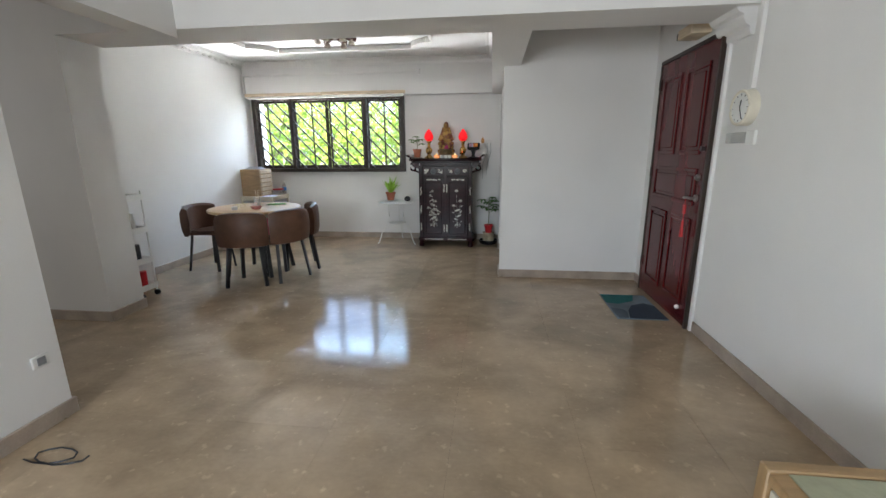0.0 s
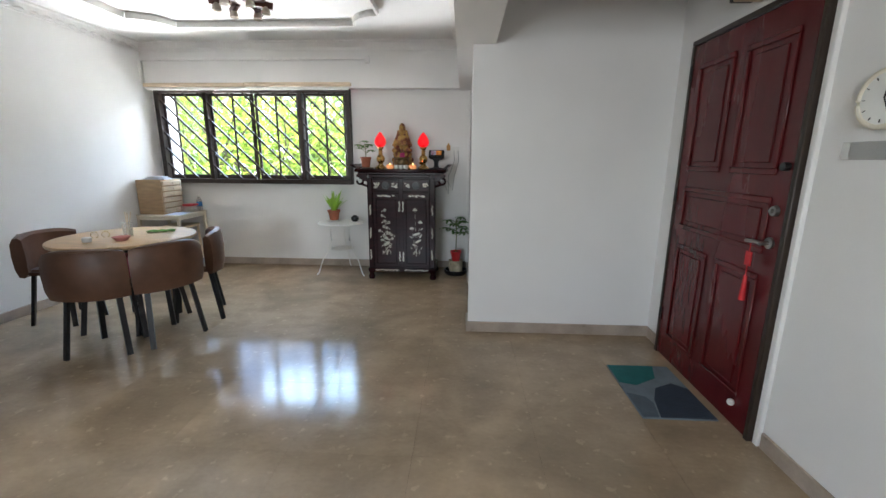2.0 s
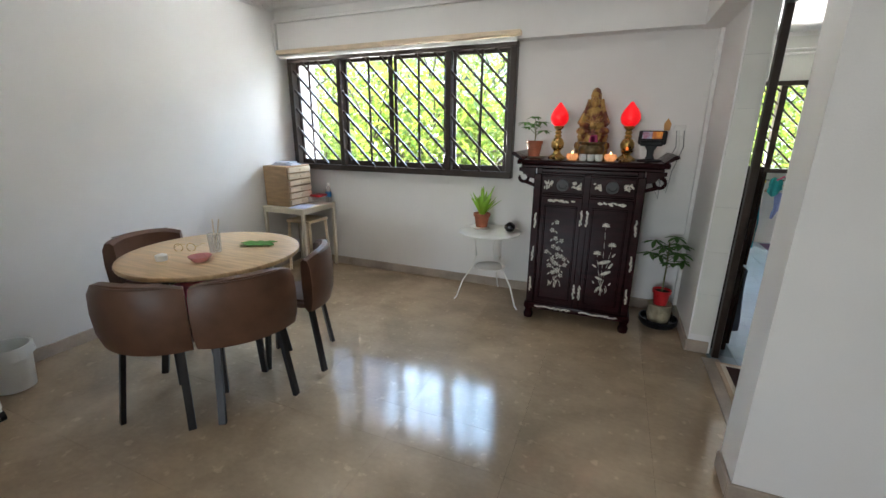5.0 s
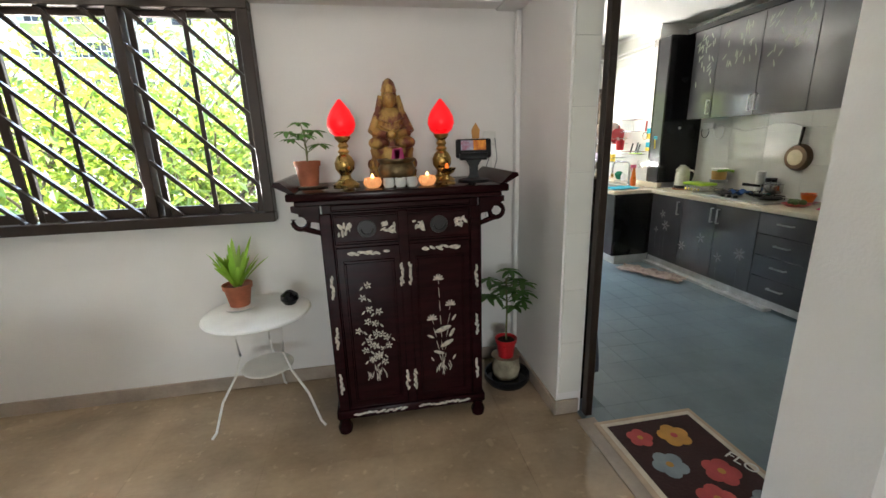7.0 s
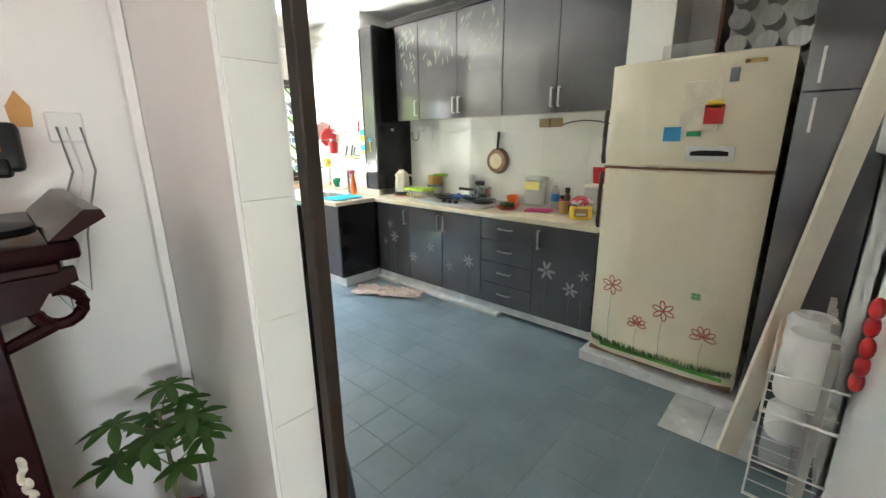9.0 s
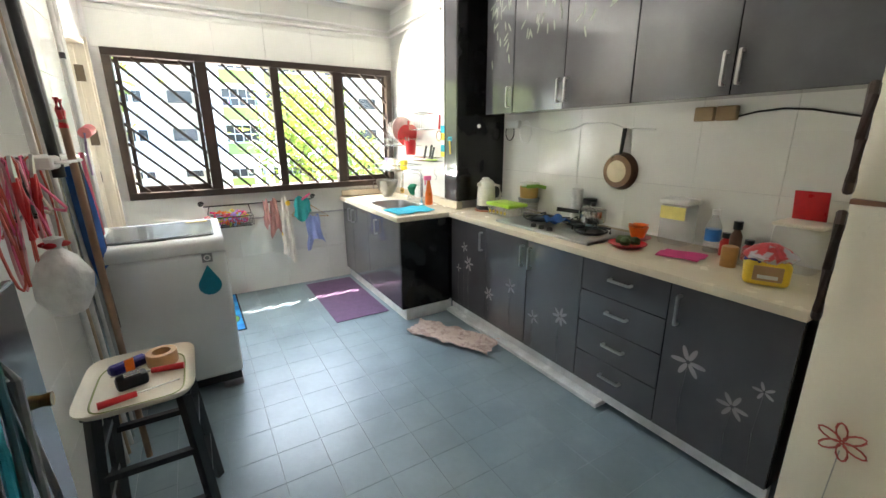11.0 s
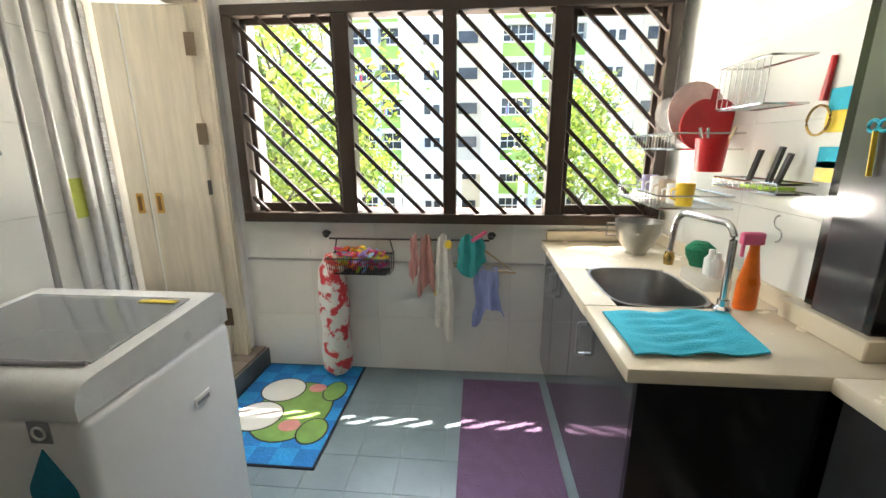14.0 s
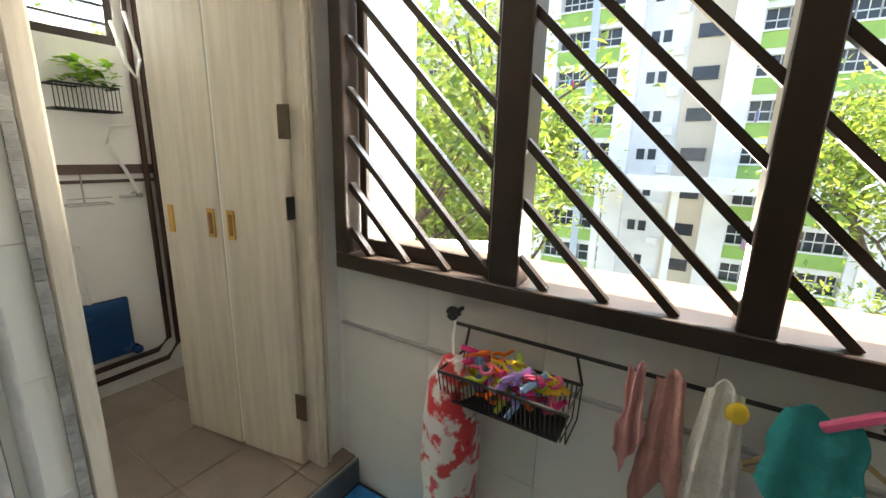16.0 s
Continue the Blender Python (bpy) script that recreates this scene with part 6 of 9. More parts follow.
# ---- fridge ----
th = thing("fridge", pose(2.97, 4.385, 0), "old cream two door fridge with flower stickers", "fridge")
W = 0.79
bm = B()
box(bm, 0.065, 0.74, 0.0, W, 0.075, 1.79, 0.02, 2)
part("body", bm, FRIDGE, th)


def fridge_door(z0, z1):
    bm = B()
    n = 10
    rows = []
    for z in (z0, z0 + 0.012, z1 - 0.012, z1):
        e = 0.012 if z in (z0, z1) else 0.0
        rows.append([bm.verts.new((0.06 - (0.055 - e) * (1 - (abs(2 * k / n - 1)) ** 5) - 0.008 * (1 - (2 * k / n - 1) ** 2), W * k / n, z)) for k in range(n + 1)])
    back = [[bm.verts.new((0.062, W * k / n, z)) for k in (0, n)] for z in (z0, z1)]
    for a, d in zip(rows, rows[1:]):
        for k in range(n):
            bm.faces.new((a[k], a[k + 1], d[k + 1], d[k]))
    bm.faces.new([*rows[0], back[0][1], back[0][0]])
    bm.faces.new([*rows[-1], back[1][1], back[1][0]])
    bm.faces.new([back[0][0], back[0][1], back[1][1], back[1][0]])
    bm.faces.new([r[0] for r in rows] + [back[1][0], back[0][0]])
    bm.faces.new([r[-1] for r in rows] + [back[1][1], back[0][1]])
    return part("door", bm, FRIDGE, th)


lower, upper = fridge_door(0.11, 1.245), fridge_door(1.26, 1.795)
bm = B()
box(bm, 0.03, 0.06, 0.005, W - 0.005, 1.2455, 1.2595)
box(bm, 0.03, 0.06, 0.01, W - 0.01, 0.09, 0.1095)
part("gasket", bm, plain("brown_gasket", (0.25, 0.12, 0.06), 0.5), th)
for par, z0, z1 in ((upper, 1.28, 1.56), (lower, 0.90, 1.22)):
    bm = B()
    tube(bm, [(0.03, W + 0.004, z0), (0.0, W - 0.004, z0 + 0.03), (-0.004, W - 0.004, (z0 + z1) / 2), (0.0, W - 0.004, z1 - 0.03), (0.03, W + 0.004, z1)], 0.013, 8)
    part("handle", bm, plain("dark_brown_grip", (0.05, 0.025, 0.018), 0.35), par, "dark brown door grip")
bm = B()
box(bm, -0.016, -0.004, 0.16, 0.37, 1.30, 1.37, 0.006, 2)
nm = part("dial_surround", bm, WPLAS, upper)
bm = B()
upright(bm, [(-0.08, -0.008), (0.08, -0.008), (0.08, 0.012), (0.04, 0.018), (-0.04, 0.018), (-0.08, 0.012)], pose(-0.018, 0.265, 1.333, 0, 0, 90), 0.004)
part("dial_slot", bm, SOFTB, nm)
bm = B()
box(bm, -0.006, 0.0, 0.10, 0.18, 1.735, 1.752, 0.002)
part("badge", bm, BRASS, upper)
for y, z, w, h, mm, nm in ((0.33, 1.56, 0.085, 0.115, plain("note_paper", (0.78, 0.72, 0.57), 0.8), "note"), (0.44, 1.43, 0.04, 0.035, plain("blue_card", (0.05, 0.35, 0.62), 0.5), "card"), (0.27, 1.52, 0.04, 0.045, RED, "magnet"), (0.27, 1.565, 0.032, 0.018, YELLOW, "magnet"), (0.21, 1.69, 0.018, 0.03, GREYP, "clip"), (0.345, 1.43, 0.03, 0.012, GREEN, "magnet")):
    bm = B()
    box(bm, -0.013 if nm == "note" else -0.017, -0.0035, y - w, y + w, z - h, z + h, 0.001)
    part(nm, bm, mm, upper)
CORAL = plain("coral_line", (0.52, 0.09, 0.06), 0.5)
for y, z, s in ((0.66, 0.56, 1.0), (0.37, 0.47, 1.0), (0.50, 0.35, 0.9), (0.165, 0.375, 1.05)):
    bm = B()
    for k in range(6):  # outlined petals
        a = radians(-10 + 40 * k) if s != 1.0 else radians(20 + 60 * k)
        cy, cz = y + 0.032 * s * math.cos(a), z + 0.032 * s * math.sin(a)
        tube(bm, [(-0.0045, cy + s * (0.028 * math.cos(a) * math.cos(q) - 0.013 * math.sin(a) * math.sin(q)), cz + s * (0.028 * math.sin(a) * math.cos(q) + 0.013 * math.cos(a) * math.sin(q))) for q in [i * math.tau / 10 for i in range(10)]], 0.003, 4, True)
    part("flower_decal", bm, CORAL, lower, "coral outlined flower sticker")
    bm = B()
    tube(bm, [(-0.0035, y, z - 0.03), (-0.0035, y + 0.006, (z + 0.15) / 2), (-0.0035, y, 0.19)], 0.0015, 4)
    part("stem_decal", bm, plain("grey_line", (0.45, 0.42, 0.33), 0.5), lower)
bm = B()
rg = random.Random(6)
for k in range(180):
    y = 0.02 + 0.75 * k / 180
    e = 0.05 * (abs(2 * y / W - 1)) ** 5
    leaf_mesh(bm, (-0.0075 + e, y, 0.165), (0.0, rg.uniform(-0.5, 0.5), 1), rg.uniform(0.025, 0.05), 0.008, 0)
box(bm, -0.0065, -0.0035, 0.05, 0.70, 0.150, 0.172)
part("grass_decal", bm, plain("sticker_green", (0.10, 0.36, 0.06), 0.5), lower, "green grass sticker strip")
bm = B()
for a in (0.8, 2.3, 3.9, 5.4):
    ball(bm, (-0.005, 0.225 + 0.015 * math.cos(a), 0.595 + 0.013 * math.sin(a)), 0.002, 0.013, 0.010, 8)
part("leaf_decal", bm, plain("sticker_leaf", (0.20, 0.45, 0.15), 0.5), lower)
bm = B()
box(bm, 2.96, 3.772, 4.36, 5.215, 0, 0.07, 0.006)
solid("fridge_plinth", bm, PTILE, "white tiled step under the fridge", "plinth", kind="structure")
bm = B()
for x0, x1, y0, y1 in ((2.60, 2.775, 4.25, 4.44), (2.60, 2.775, 4.445, 4.63), (2.78, 2.955, 4.25, 4.44), (2.78, 2.955, 4.445, 4.63)):
    box(bm, x0, x1, y0, y1, 0.0005, 0.006, 0.001)
solid("floor_patch", bm, PTILE, "patch of white floor tiles before the fridge", "floor tiles", kind="structure")
# on top of the fridge: boxes and a tray of tins
bm = B()
box(bm, -0.16, 0.16, -0.12, 0.12, 0, 0.10, 0.012, 2)
solid("storage_box", bm, CLEAR, "clear blue plastic box on the fridge", "box", m=pose(3.30, 4.85, 1.791))
th = thing("tin_rack", pose(3.22, 4.52, 1.791), "wooden rack filled with stacked silver tins", "rack")
bm = B()
box(bm, -0.10, 0.12, -0.20, -0.185, 0, 0.46)
box(bm, -0.10, 0.12, 0.185, 0.20, 0, 0.46)
box(bm, -0.10, 0.12, -0.185, 0.185, 0.45, 0.46)
part("frame", bm, WOODD, th)
for r in range(4):
    for k in range(3):
        bm = B()
        rod(bm, (-0.09, -0.12 + 0.12 * k, 0.055 + 0.11 * r), (0.10, -0.12 + 0.12 * k, 0.055 + 0.11 * r), 0.044, 0.044, 20)
        part("tin", bm, BRUSH, th)
bm = B()
box(bm, 3.42, 3.772, 5.0, 5.255, 1.80, TOP)
solid("wall_duct", bm, WTILE, "white tiled duct beside the wall cabinets", "duct", kind="structure", smooth=0)
# tall cabinet and leaning things by the kitchen's near wall
th = thing("tall_cabinet", pose(0, 0, 0), "tall charcoal laminate cabinet beside the fridge", "cabinet")
bm = B()
box(bm, 3.02, 3.772, 4.05, 4.355, 0.08, 2.5)
part("body", bm, CABIN, th, smooth=0)
for z0, z1, hz in ((0.085, 1.595, 1.50), (1.60, 2.49, 1.70)):
    bm = B()
    box(bm, 3.0, 3.019, 4.052, 4.353, z0, z1, 0.002)
    dr = part("door", bm, CAB, th)
    d_handle(dr, 3.0, 4.30, hz, 0.13, "z")
bm = B()
bar(bm, (2.62, 4.34, 0.0), (2.72, 4.07, 2.05), 0.03, 0.075)
solid("leaning_board", bm, CREAMP, "long cream board leaning against the wall", "board", smooth=0)
th = thing("wire_shelf_rack", pose(2.36, 4.05, 0), "grey metal rack with perforated posts and wire baskets", "rack")
GREYM = plain("galvanised", (0.40, 0.39, 0.36), 0.45)
for x in (-0.20, -0.02, 0.16, 0.30):
    bm = B()
    for k in range(22):
        z = 0.0 + k * 0.036
        bar(bm, (x, 0.06 + 0.0 * k, z), (x + 0.045, 0.06, z + 0.034), 0.004, 0.012)
    bar(bm, (x, 0.06, 0), (x, 0.06, 0.80), 0.006, 0.02)
    bar(bm, (x + 0.045, 0.06, 0), (x + 0.045, 0.06, 0.80), 0.006, 0.02)
    part("post", bm, GREYM, th, smooth=0)
for z in (0.22, 0.55):
    bm = B()
    for k in range(9):
        tube(bm, [(-0.24 + 0.075 * k, 0.01, z), (-0.24 + 0.075 * k, 0.20, z), (-0.24 + 0.075 * k, 0.20, z + 0.14)], 0.0025, 5)
    for zz in (z, z + 0.14):
        tube(bm, [(-0.25, 0.01, zz), (-0.25, 0.20, zz), (0.37, 0.20, zz), (0.37, 0.01, zz)], 0.0035, 6)
    part("basket", bm, WHITEM, th)
for k, (x, z, mm) in enumerate(((-0.10, 0.555, WPLAS), (0.08, 0.555, WPLAS), (0.25, 0.555, ORANGE), (0.0, 0.225, CLEAR), (0.2, 0.225, WPLAS))):
    bm = B()
    lathe(bm, [(0.001, 0), (0.07, 0), (0.075, 0.02), (0.075, 0.22 if k < 2 else 0.12), (0.06, 0.24 if k < 2 else 0.14), (0.001, 0.24 if k < 2 else 0.14)], (2.36 + x, 4.16, z + 0.003), 20)
    solid("paper_roll" if k < 2 else "container", bm, mm, "white paper roll in the wire basket" if k < 2 else "plastic container in the wire basket", "paper roll" if k < 2 else "container")
th = thing("wall_panel", pose(2.70, 4.042, 1.35), "narrow white framed panel hung on the wall", "panel")
bm = B()
box(bm, -0.3, 0.3, 0.0, 0.04, 0, 0.62, 0.004)
part("panel", bm, WHITEM, th)
bm = B()
for k in range(5):
    ball(bm, (2.05 + 0.012 * math.sin(k * 2), 4.065, 0.98 - 0.055 * k), 0.022, 0.018, 0.032, 10)
solid("chilli_string", bm, RED, "red plastic ornament string on the wall", "ornament")

# ---- on the worktop ----
th = thing("hob", pose(3.225, 6.22, zt), "steel gas hob with black burners and pan supports", "hob")
bm = B()
box(bm, 0, 0.42, 0, 0.80, 0.0005, 0.018, 0.006, 2)
part("plate", bm, BRUSH, th)
for x, y, r in ((0.22, 0.16, 0.075), (0.24, 0.62, 0.075), (0.33, 0.39, 0.05)):
    bm = B()
    lathe(bm, [(0.001, 0.018), (r, 0.018), (r, 0.03), (r * 0.7, 0.04), (r * 0.3, 0.042), (0.001, 0.042)], (x, y, 0), 24)
    bn = part("burner", bm, BLACK, th)
    bm = B()
    tube(bm, arc((x, y, 0.032), r * 1.25, 0, 360, 20)[:-1], 0.006, 6, True)
    for k in range(4):
        a = k * math.tau / 4 + 0.4
        tube(bm, [(x + r * 1.5 * math.cos(a), y + r * 1.5 * math.sin(a), 0.024), (x + r * 1.5 * math.cos(a), y + r * 1.5 * math.sin(a), 0.055), (x + r * 0.5 * math.cos(a), y + r * 0.5 * math.sin(a), 0.058)], 0.006, 6)
    part("pan_support", bm, BLACK, bn)
for k in range(3):
    bm = B()
    lathe(bm, [(0.001, 0.018), (0.02, 0.018), (0.017, 0.04), (0.001, 0.042)], (0.05, 0.33 + 0.07 * k, 0), 16)
    part("knob", bm, BLACK, th)
bm = B()
cloth(bm, lambda u, v: (0.20 * (u - .5), 0.14 * (v - .5), 0.01 + 0.012 * math.sin(u * 8 + v * 3) + 0.012 * math.sin(v * 9)), 14, 10)
solid("blue_dishcloth", bm, NAVY, "crumpled blue dishcloth lying on the hob", "cloth", m=pose(3.45, 6.68, zt + 0.035, 0, 0, 60))
th = thing("electric_kettle", pose(3.45, 7.43, zt) @ Matrix.Diagonal((1.02, 1.02, 1.02, 1)), "cream electric air pot kettle with a handle", "kettle")
bm = B()
lathe(bm, [(0.001, 0.0), (0.085, 0.0), (0.088, 0.012), (0.001, 0.013)], seg=26)
part("coaster", bm, TERRA, th)
bm = B()
lathe(bm, [(0.001, 0.013), (0.072, 0.013), (0.074, 0.03), (0.071, 0.12), (0.067, 0.19), (0.060, 0.222), (0.044, 0.242), (0.02, 0.25), (0.001, 0.252)], seg=30)
box(bm, -0.085, -0.05, -0.014, 0.014, 0.195, 0.225, 0.006)
part("body", bm, plain("cream_plastic", (0.68, 0.66, 0.56), 0.25), th)
bm = B()
lathe(bm, [(0.001, 0.251), (0.030, 0.249), (0.032, 0.256), (0.024, 0.261), (0.001, 0.262)], (-0.008, 0, 0), 20)
part("lid", bm, plain("cream_plastic", (0.68, 0.66, 0.56), 0.25), th)
bm = B()
lathe(bm, [(0.0745, 0.014), (0.0765, 0.016), (0.0765, 0.044), (0.0745, 0.046)], seg=26)
part("band", bm, BLACK, th)
bm = B()
tube(bm, [(0.03, -0.045, 0.21), (0.055, -0.09, 0.20), (0.06, -0.105, 0.14), (0.055, -0.085, 0.07), (0.045, -0.06, 0.06)], 0.011, 8)
part("handle", bm, plain("cream_plastic", (0.68, 0.66, 0.56), 0.25), th)
th = thing("lunch_box", pose(3.455, 7.18, zt) @ Matrix.Diagonal((1.15, 1.15, 1.3, 1)), "clear food box with a lime green lid", "food box")
bm = B()
box(bm, -0.075, 0.075, -0.11, 0.11, 0.001, 0.055, 0.012, 2)
part("box", bm, CLEAR, th)
bm = B()
box(bm, -0.082, 0.082, -0.118, 0.118, 0.055, 0.075, 0.008, 2)
part("lid", bm, LIMEP, th)
for k in range(5):
    bm = B()
    ball(bm, (-0.0755, -0.076 + 0.038 * k, 0.024), 0.002, 0.010, 0.009, 8)
    part("fruit_print", bm, YELLOW, th, "yellow print on the box")
for z, r, h, mm in ((0, 0.065, 0.08, CLEAR), (0.082, 0.07, 0.025, GREYP), (0.108, 0.06, 0.08, plain("amber_food", (0.55, 0.33, 0.10), 0.4)), (0.19, 0.065, 0.02, WPLAS)):
    bm = B()
    lathe(bm, [(0.001, 0), (r * 0.92, 0), (r, h * 0.9), (r * 0.97, h), (0.001, h)], seg=22)
    solid("stacked_container", bm, mm, "stacked round food container on the worktop", "food container", "stack of food containers", m=pose(3.66, 7.16, zt + z * 1.12 + 0.001) @ Matrix.Diagonal((1.2, 1.2, 1.12, 1)))
bm = B()
tube(bm, [(3.58, 7.10, zt + 0.215), (3.62, 7.03, zt + 0.225), (3.66, 6.98, zt + 0.215)], 0.013, 8)
lathe(bm, [(0.001, 0), (0.03, 0), (0.03, 0.004), (0.001, 0.006)], (3.58, 7.12, zt + 0.211), 14)
solid("green_ladle", bm, plain("leaf_green_plastic", (0.18, 0.36, 0.03), 0.35), "green plastic ladle on the containers", "ladle")
th = thing("paper_towel", pose(3.70, 6.72, zt), "upright roll of white paper towel", "paper towel")
bm = B()
rod(bm, (0, 0, 0.001), (0, 0, 0.23), 0.038, 0.038, 24)
part("roll", bm, plain("soft_paper", (0.80, 0.79, 0.75), 0.9, bump=0.2), th)
th = thing("shaker_bottle", pose(3.70, 6.61, zt), "clear bottle with a teal sleeve and black lid", "bottle")
bm = B()
lathe(bm, [(0.001, 0.001), (0.042, 0.001), (0.042, 0.14), (0.001, 0.14)], seg=22)
part("body", bm, CLEAR, th)
bm = B()
lathe(bm, [(0.043, 0.03), (0.043, 0.11)], seg=22)
part("sleeve", bm, TEAL, th)
bm = B()
lathe(bm, [(0.001, 0.141), (0.045, 0.141), (0.045, 0.175), (0.001, 0.178)], seg=22)
part("lid", bm, BLACK, th)
th = thing("saucepan", pose(3.55, 6.46, zt + 0.06), "glass lidded steel saucepan on the hob", "saucepan")
bm = B()
lathe(bm, [(0.001, 0), (0.075, 0), (0.08, 0.01), (0.08, 0.075), (0.083, 0.077), (0.077, 0.078), (0.075, 0.012), (0.001, 0.01)], seg=26)
part("pot", bm, CHROME, th)
bm = B()
lathe(bm, [(0.079, 0.08), (0.06, 0.095), (0.001, 0.10)], seg=24)
part("lid", bm, CLEAR, th)
bm = B()
lathe(bm, [(0.001, 0.10), (0.012, 0.10), (0.018, 0.12), (0.001, 0.125)], seg=14)
part("knob", bm, BLACK, th)
bm = B()
rod(bm, (-0.06, 0.06, 0.06), (-0.16, 0.15, 0.075), 0.011, 0.014, 10)
part("handle", bm, BLACK, th)
th = thing("red_plate", pose(3.40, 6.10, zt), "red plastic plate with green vegetables", "plate")
bm = B()
lathe(bm, [(0.001, 0.001), (0.06, 0.001), (0.10, 0.022), (0.097, 0.024), (0.058, 0.006), (0.001, 0.006)], seg=26)
part("plate", bm, RED, th)
rg = random.Random(12)
for k in range(7):
    bm = B()
    lathe(bm, [(0.001, -0.02), (0.022, -0.015), (0.028, 0.005), (0.015, 0.022), (0.001, 0.024)], (rg.uniform(-.04, .04), rg.uniform(-.05, .05), 0.035), 10, wob=0.25)
    part("vegetable", bm, plain("dark_vegetable", (0.07, 0.13, 0.04), 0.6), th)
th = thing("orange_bowl", pose(3.60, 6.175, zt), "orange bowl standing on a red dish", "bowl")
bm = B()
lathe(bm, [(0.001, 0.001), (0.05, 0.001), (0.075, 0.015), (0.001, 0.012)], seg=22)
part("dish", bm, RED, th)
bm = B()
lathe(bm, [(0.001, 0.013), (0.035, 0.013), (0.055, 0.075), (0.051, 0.075), (0.032, 0.018), (0.001, 0.018)], seg=22)
part("bowl", bm, ORANGE, th)
for k in range(9):
    bm = B()
    a = k * 2.4
    leaf_mesh(bm, (0.018 * math.cos(a), 0.018 * math.sin(a), 0.055), (math.cos(a), math.sin(a), 1.1), 0.06, 0.022, 0.2)
    part("petal", bm, ORANGE, th)
th = thing("cereal_dispenser", pose(3.68, 6.0, zt) @ Matrix.Diagonal((1.05, 1.35, 1.12, 1)), "clear tall food canister with a yellow label", "canister")
bm = B()
box(bm, -0.06, 0.06, -0.055, 0.055, 0.001, 0.20, 0.015, 2)
part("body", bm, CLEAR, th)
bm = B()
box(bm, -0.064, 0.064, -0.06, 0.06, 0.2, 0.225, 0.008, 2)
part("lid", bm, WPLAS, th)
bm = B()
box(bm, -0.063, -0.0605, -0.05, 0.05, 0.13, 0.19)
part("sticker", bm, plain("pale_yellow", (0.80, 0.72, 0.22), 0.6), th)
bm = B()
box(bm, -0.05, 0.05, -0.05, 0.05, 0.004, 0.07, 0.01)
solid("food_tub", bm, CLEAR, "small clear tub on the worktop", "tub", m=pose(3.56, 5.60, zt))
bm = B()
cloth(bm, lambda u, v: (0.15 * (u - .5), 0.19 * (v - .5), 0.006 + 0.004 * math.sin(u * 7 + v * 5)), 12, 12, 0.006)
solid("pink_cloth", bm, plain("pink_cloth", (0.68, 0.06, 0.22), 0.9, bump=0.4, bscale=200), "folded pink cloth on the worktop", "cloth", m=pose(3.46, 5.84, zt, 0, 0, 10))
bottle("water_bottle", pose(3.67, 5.81, zt), WPLAS, BLUE, "clear water bottle with a blue sleeve on the worktop", 0.22, 0.036)
for y, mm, h in ((5.74, RED, 0.115), (5.70, LEATHER, 0.18), (5.64, RED, 0.10)):
    th = thing("sauce_bottle", pose(3.66, y, zt), "small sauce bottle with a black cap", "bottle", "sauce bottles")
    bm = B()
    lathe(bm, [(0.001, 0.001), (0.026, 0.001), (0.026, h * 0.6), (0.014, h * 0.75), (0.014, h * 0.78), (0.001, h * 0.78)], seg=18)
    part("body", bm, mm, th)
    bm = B()
    lathe(bm, [(0.001, h * 0.78), (0.02, h * 0.78), (0.02, h), (0.001, h)], seg=16)
    part("cap", bm, BLACK, th)
th = thing("snack_bag", pose(3.36, 5.45, zt, 0, 0, 24), "yellow wrapped bread bag with a twisted printed top", "bag")
bm = B()
box(bm, -0.055, 0.055, -0.075, 0.075, 0.001, 0.10, 0.02, 3)
for v in bm.verts:
    q = noise.noise(v.co * 30)
    v.co.x, v.co.y = v.co.x * (1 + 0.12 * q), v.co.y * (1 + 0.10 * q)
part("wrapper", bm, YELLOW, th)
bm = B()
box(bm, -0.0625, -0.056, -0.05, 0.045, 0.025, 0.085, 0.003)
pn = part("panel", bm, plain("bread_brown", (0.45, 0.27, 0.14), 0.4), th)
bm = B()
box(bm, -0.0655, -0.063, -0.035, 0.03, 0.035, 0.05, 0.001)
part("print", bm, WPLAS, pn)
bm = B()
lathe(bm, [(0.001, 0.085), (0.05, 0.095), (0.07, 0.12), (0.045, 0.15), (0.02, 0.165), (0.001, 0.168)], seg=24, sy=1.2, wob=0.55)
part("twist", bm, mat("printed_film", (0.62, 0.07, 0.08), 0.3, var=0.3, scale=22, col2=(0.62, 0.60, 0.66), bump=0.2, sharp=(0.46, 0.52)), th)
bm = B()
lathe(bm, [(0.001, 0.088), (0.045, 0.09), (0.05, 0.108), (0.001, 0.118)], (0, 0.03, 0), 14, wob=0.5)
part("fold", bm, plain("navy_film", (0.03, 0.04, 0.20), 0.3), th)
bm = B()
box(bm, -0.06, 0.06, -0.004, 0.004, 0.001, 0.13, 0.002, 1, pose(0, 0, 0, -12, 0, 0))
solid("red_box", bm, RED, "red packet standing on the large tub", "packet", m=pose(3.70, 5.455, zt + 0.221, 0, 0, 90))
th = thing("rice_tub", pose(3.67, 5.455, zt), "large clear plastic tub with a pale lid", "tub")
bm = B()
box(bm, -0.085, 0.085, -0.085, 0.085, 0.001, 0.20, 0.02, 2)
part("tub", bm, CLEAR, th)
bm = B()
box(bm, -0.089, 0.089, -0.089, 0.089, 0.20, 0.216, 0.006, 2)
part("lid", bm, CREAMP, th)
bm = B()
lathe(bm, [(0.001, 0), (0.032, 0.001), (0.034, 0.09), (0.030, 0.095), (0.001, 0.096)], seg=20)
solid("spice_jar", bm, plain("amber_spice", (0.45, 0.22, 0.06), 0.35), "small amber spice jar on the worktop", "jar", m=pose(3.48, 5.64, zt))
bm = B()
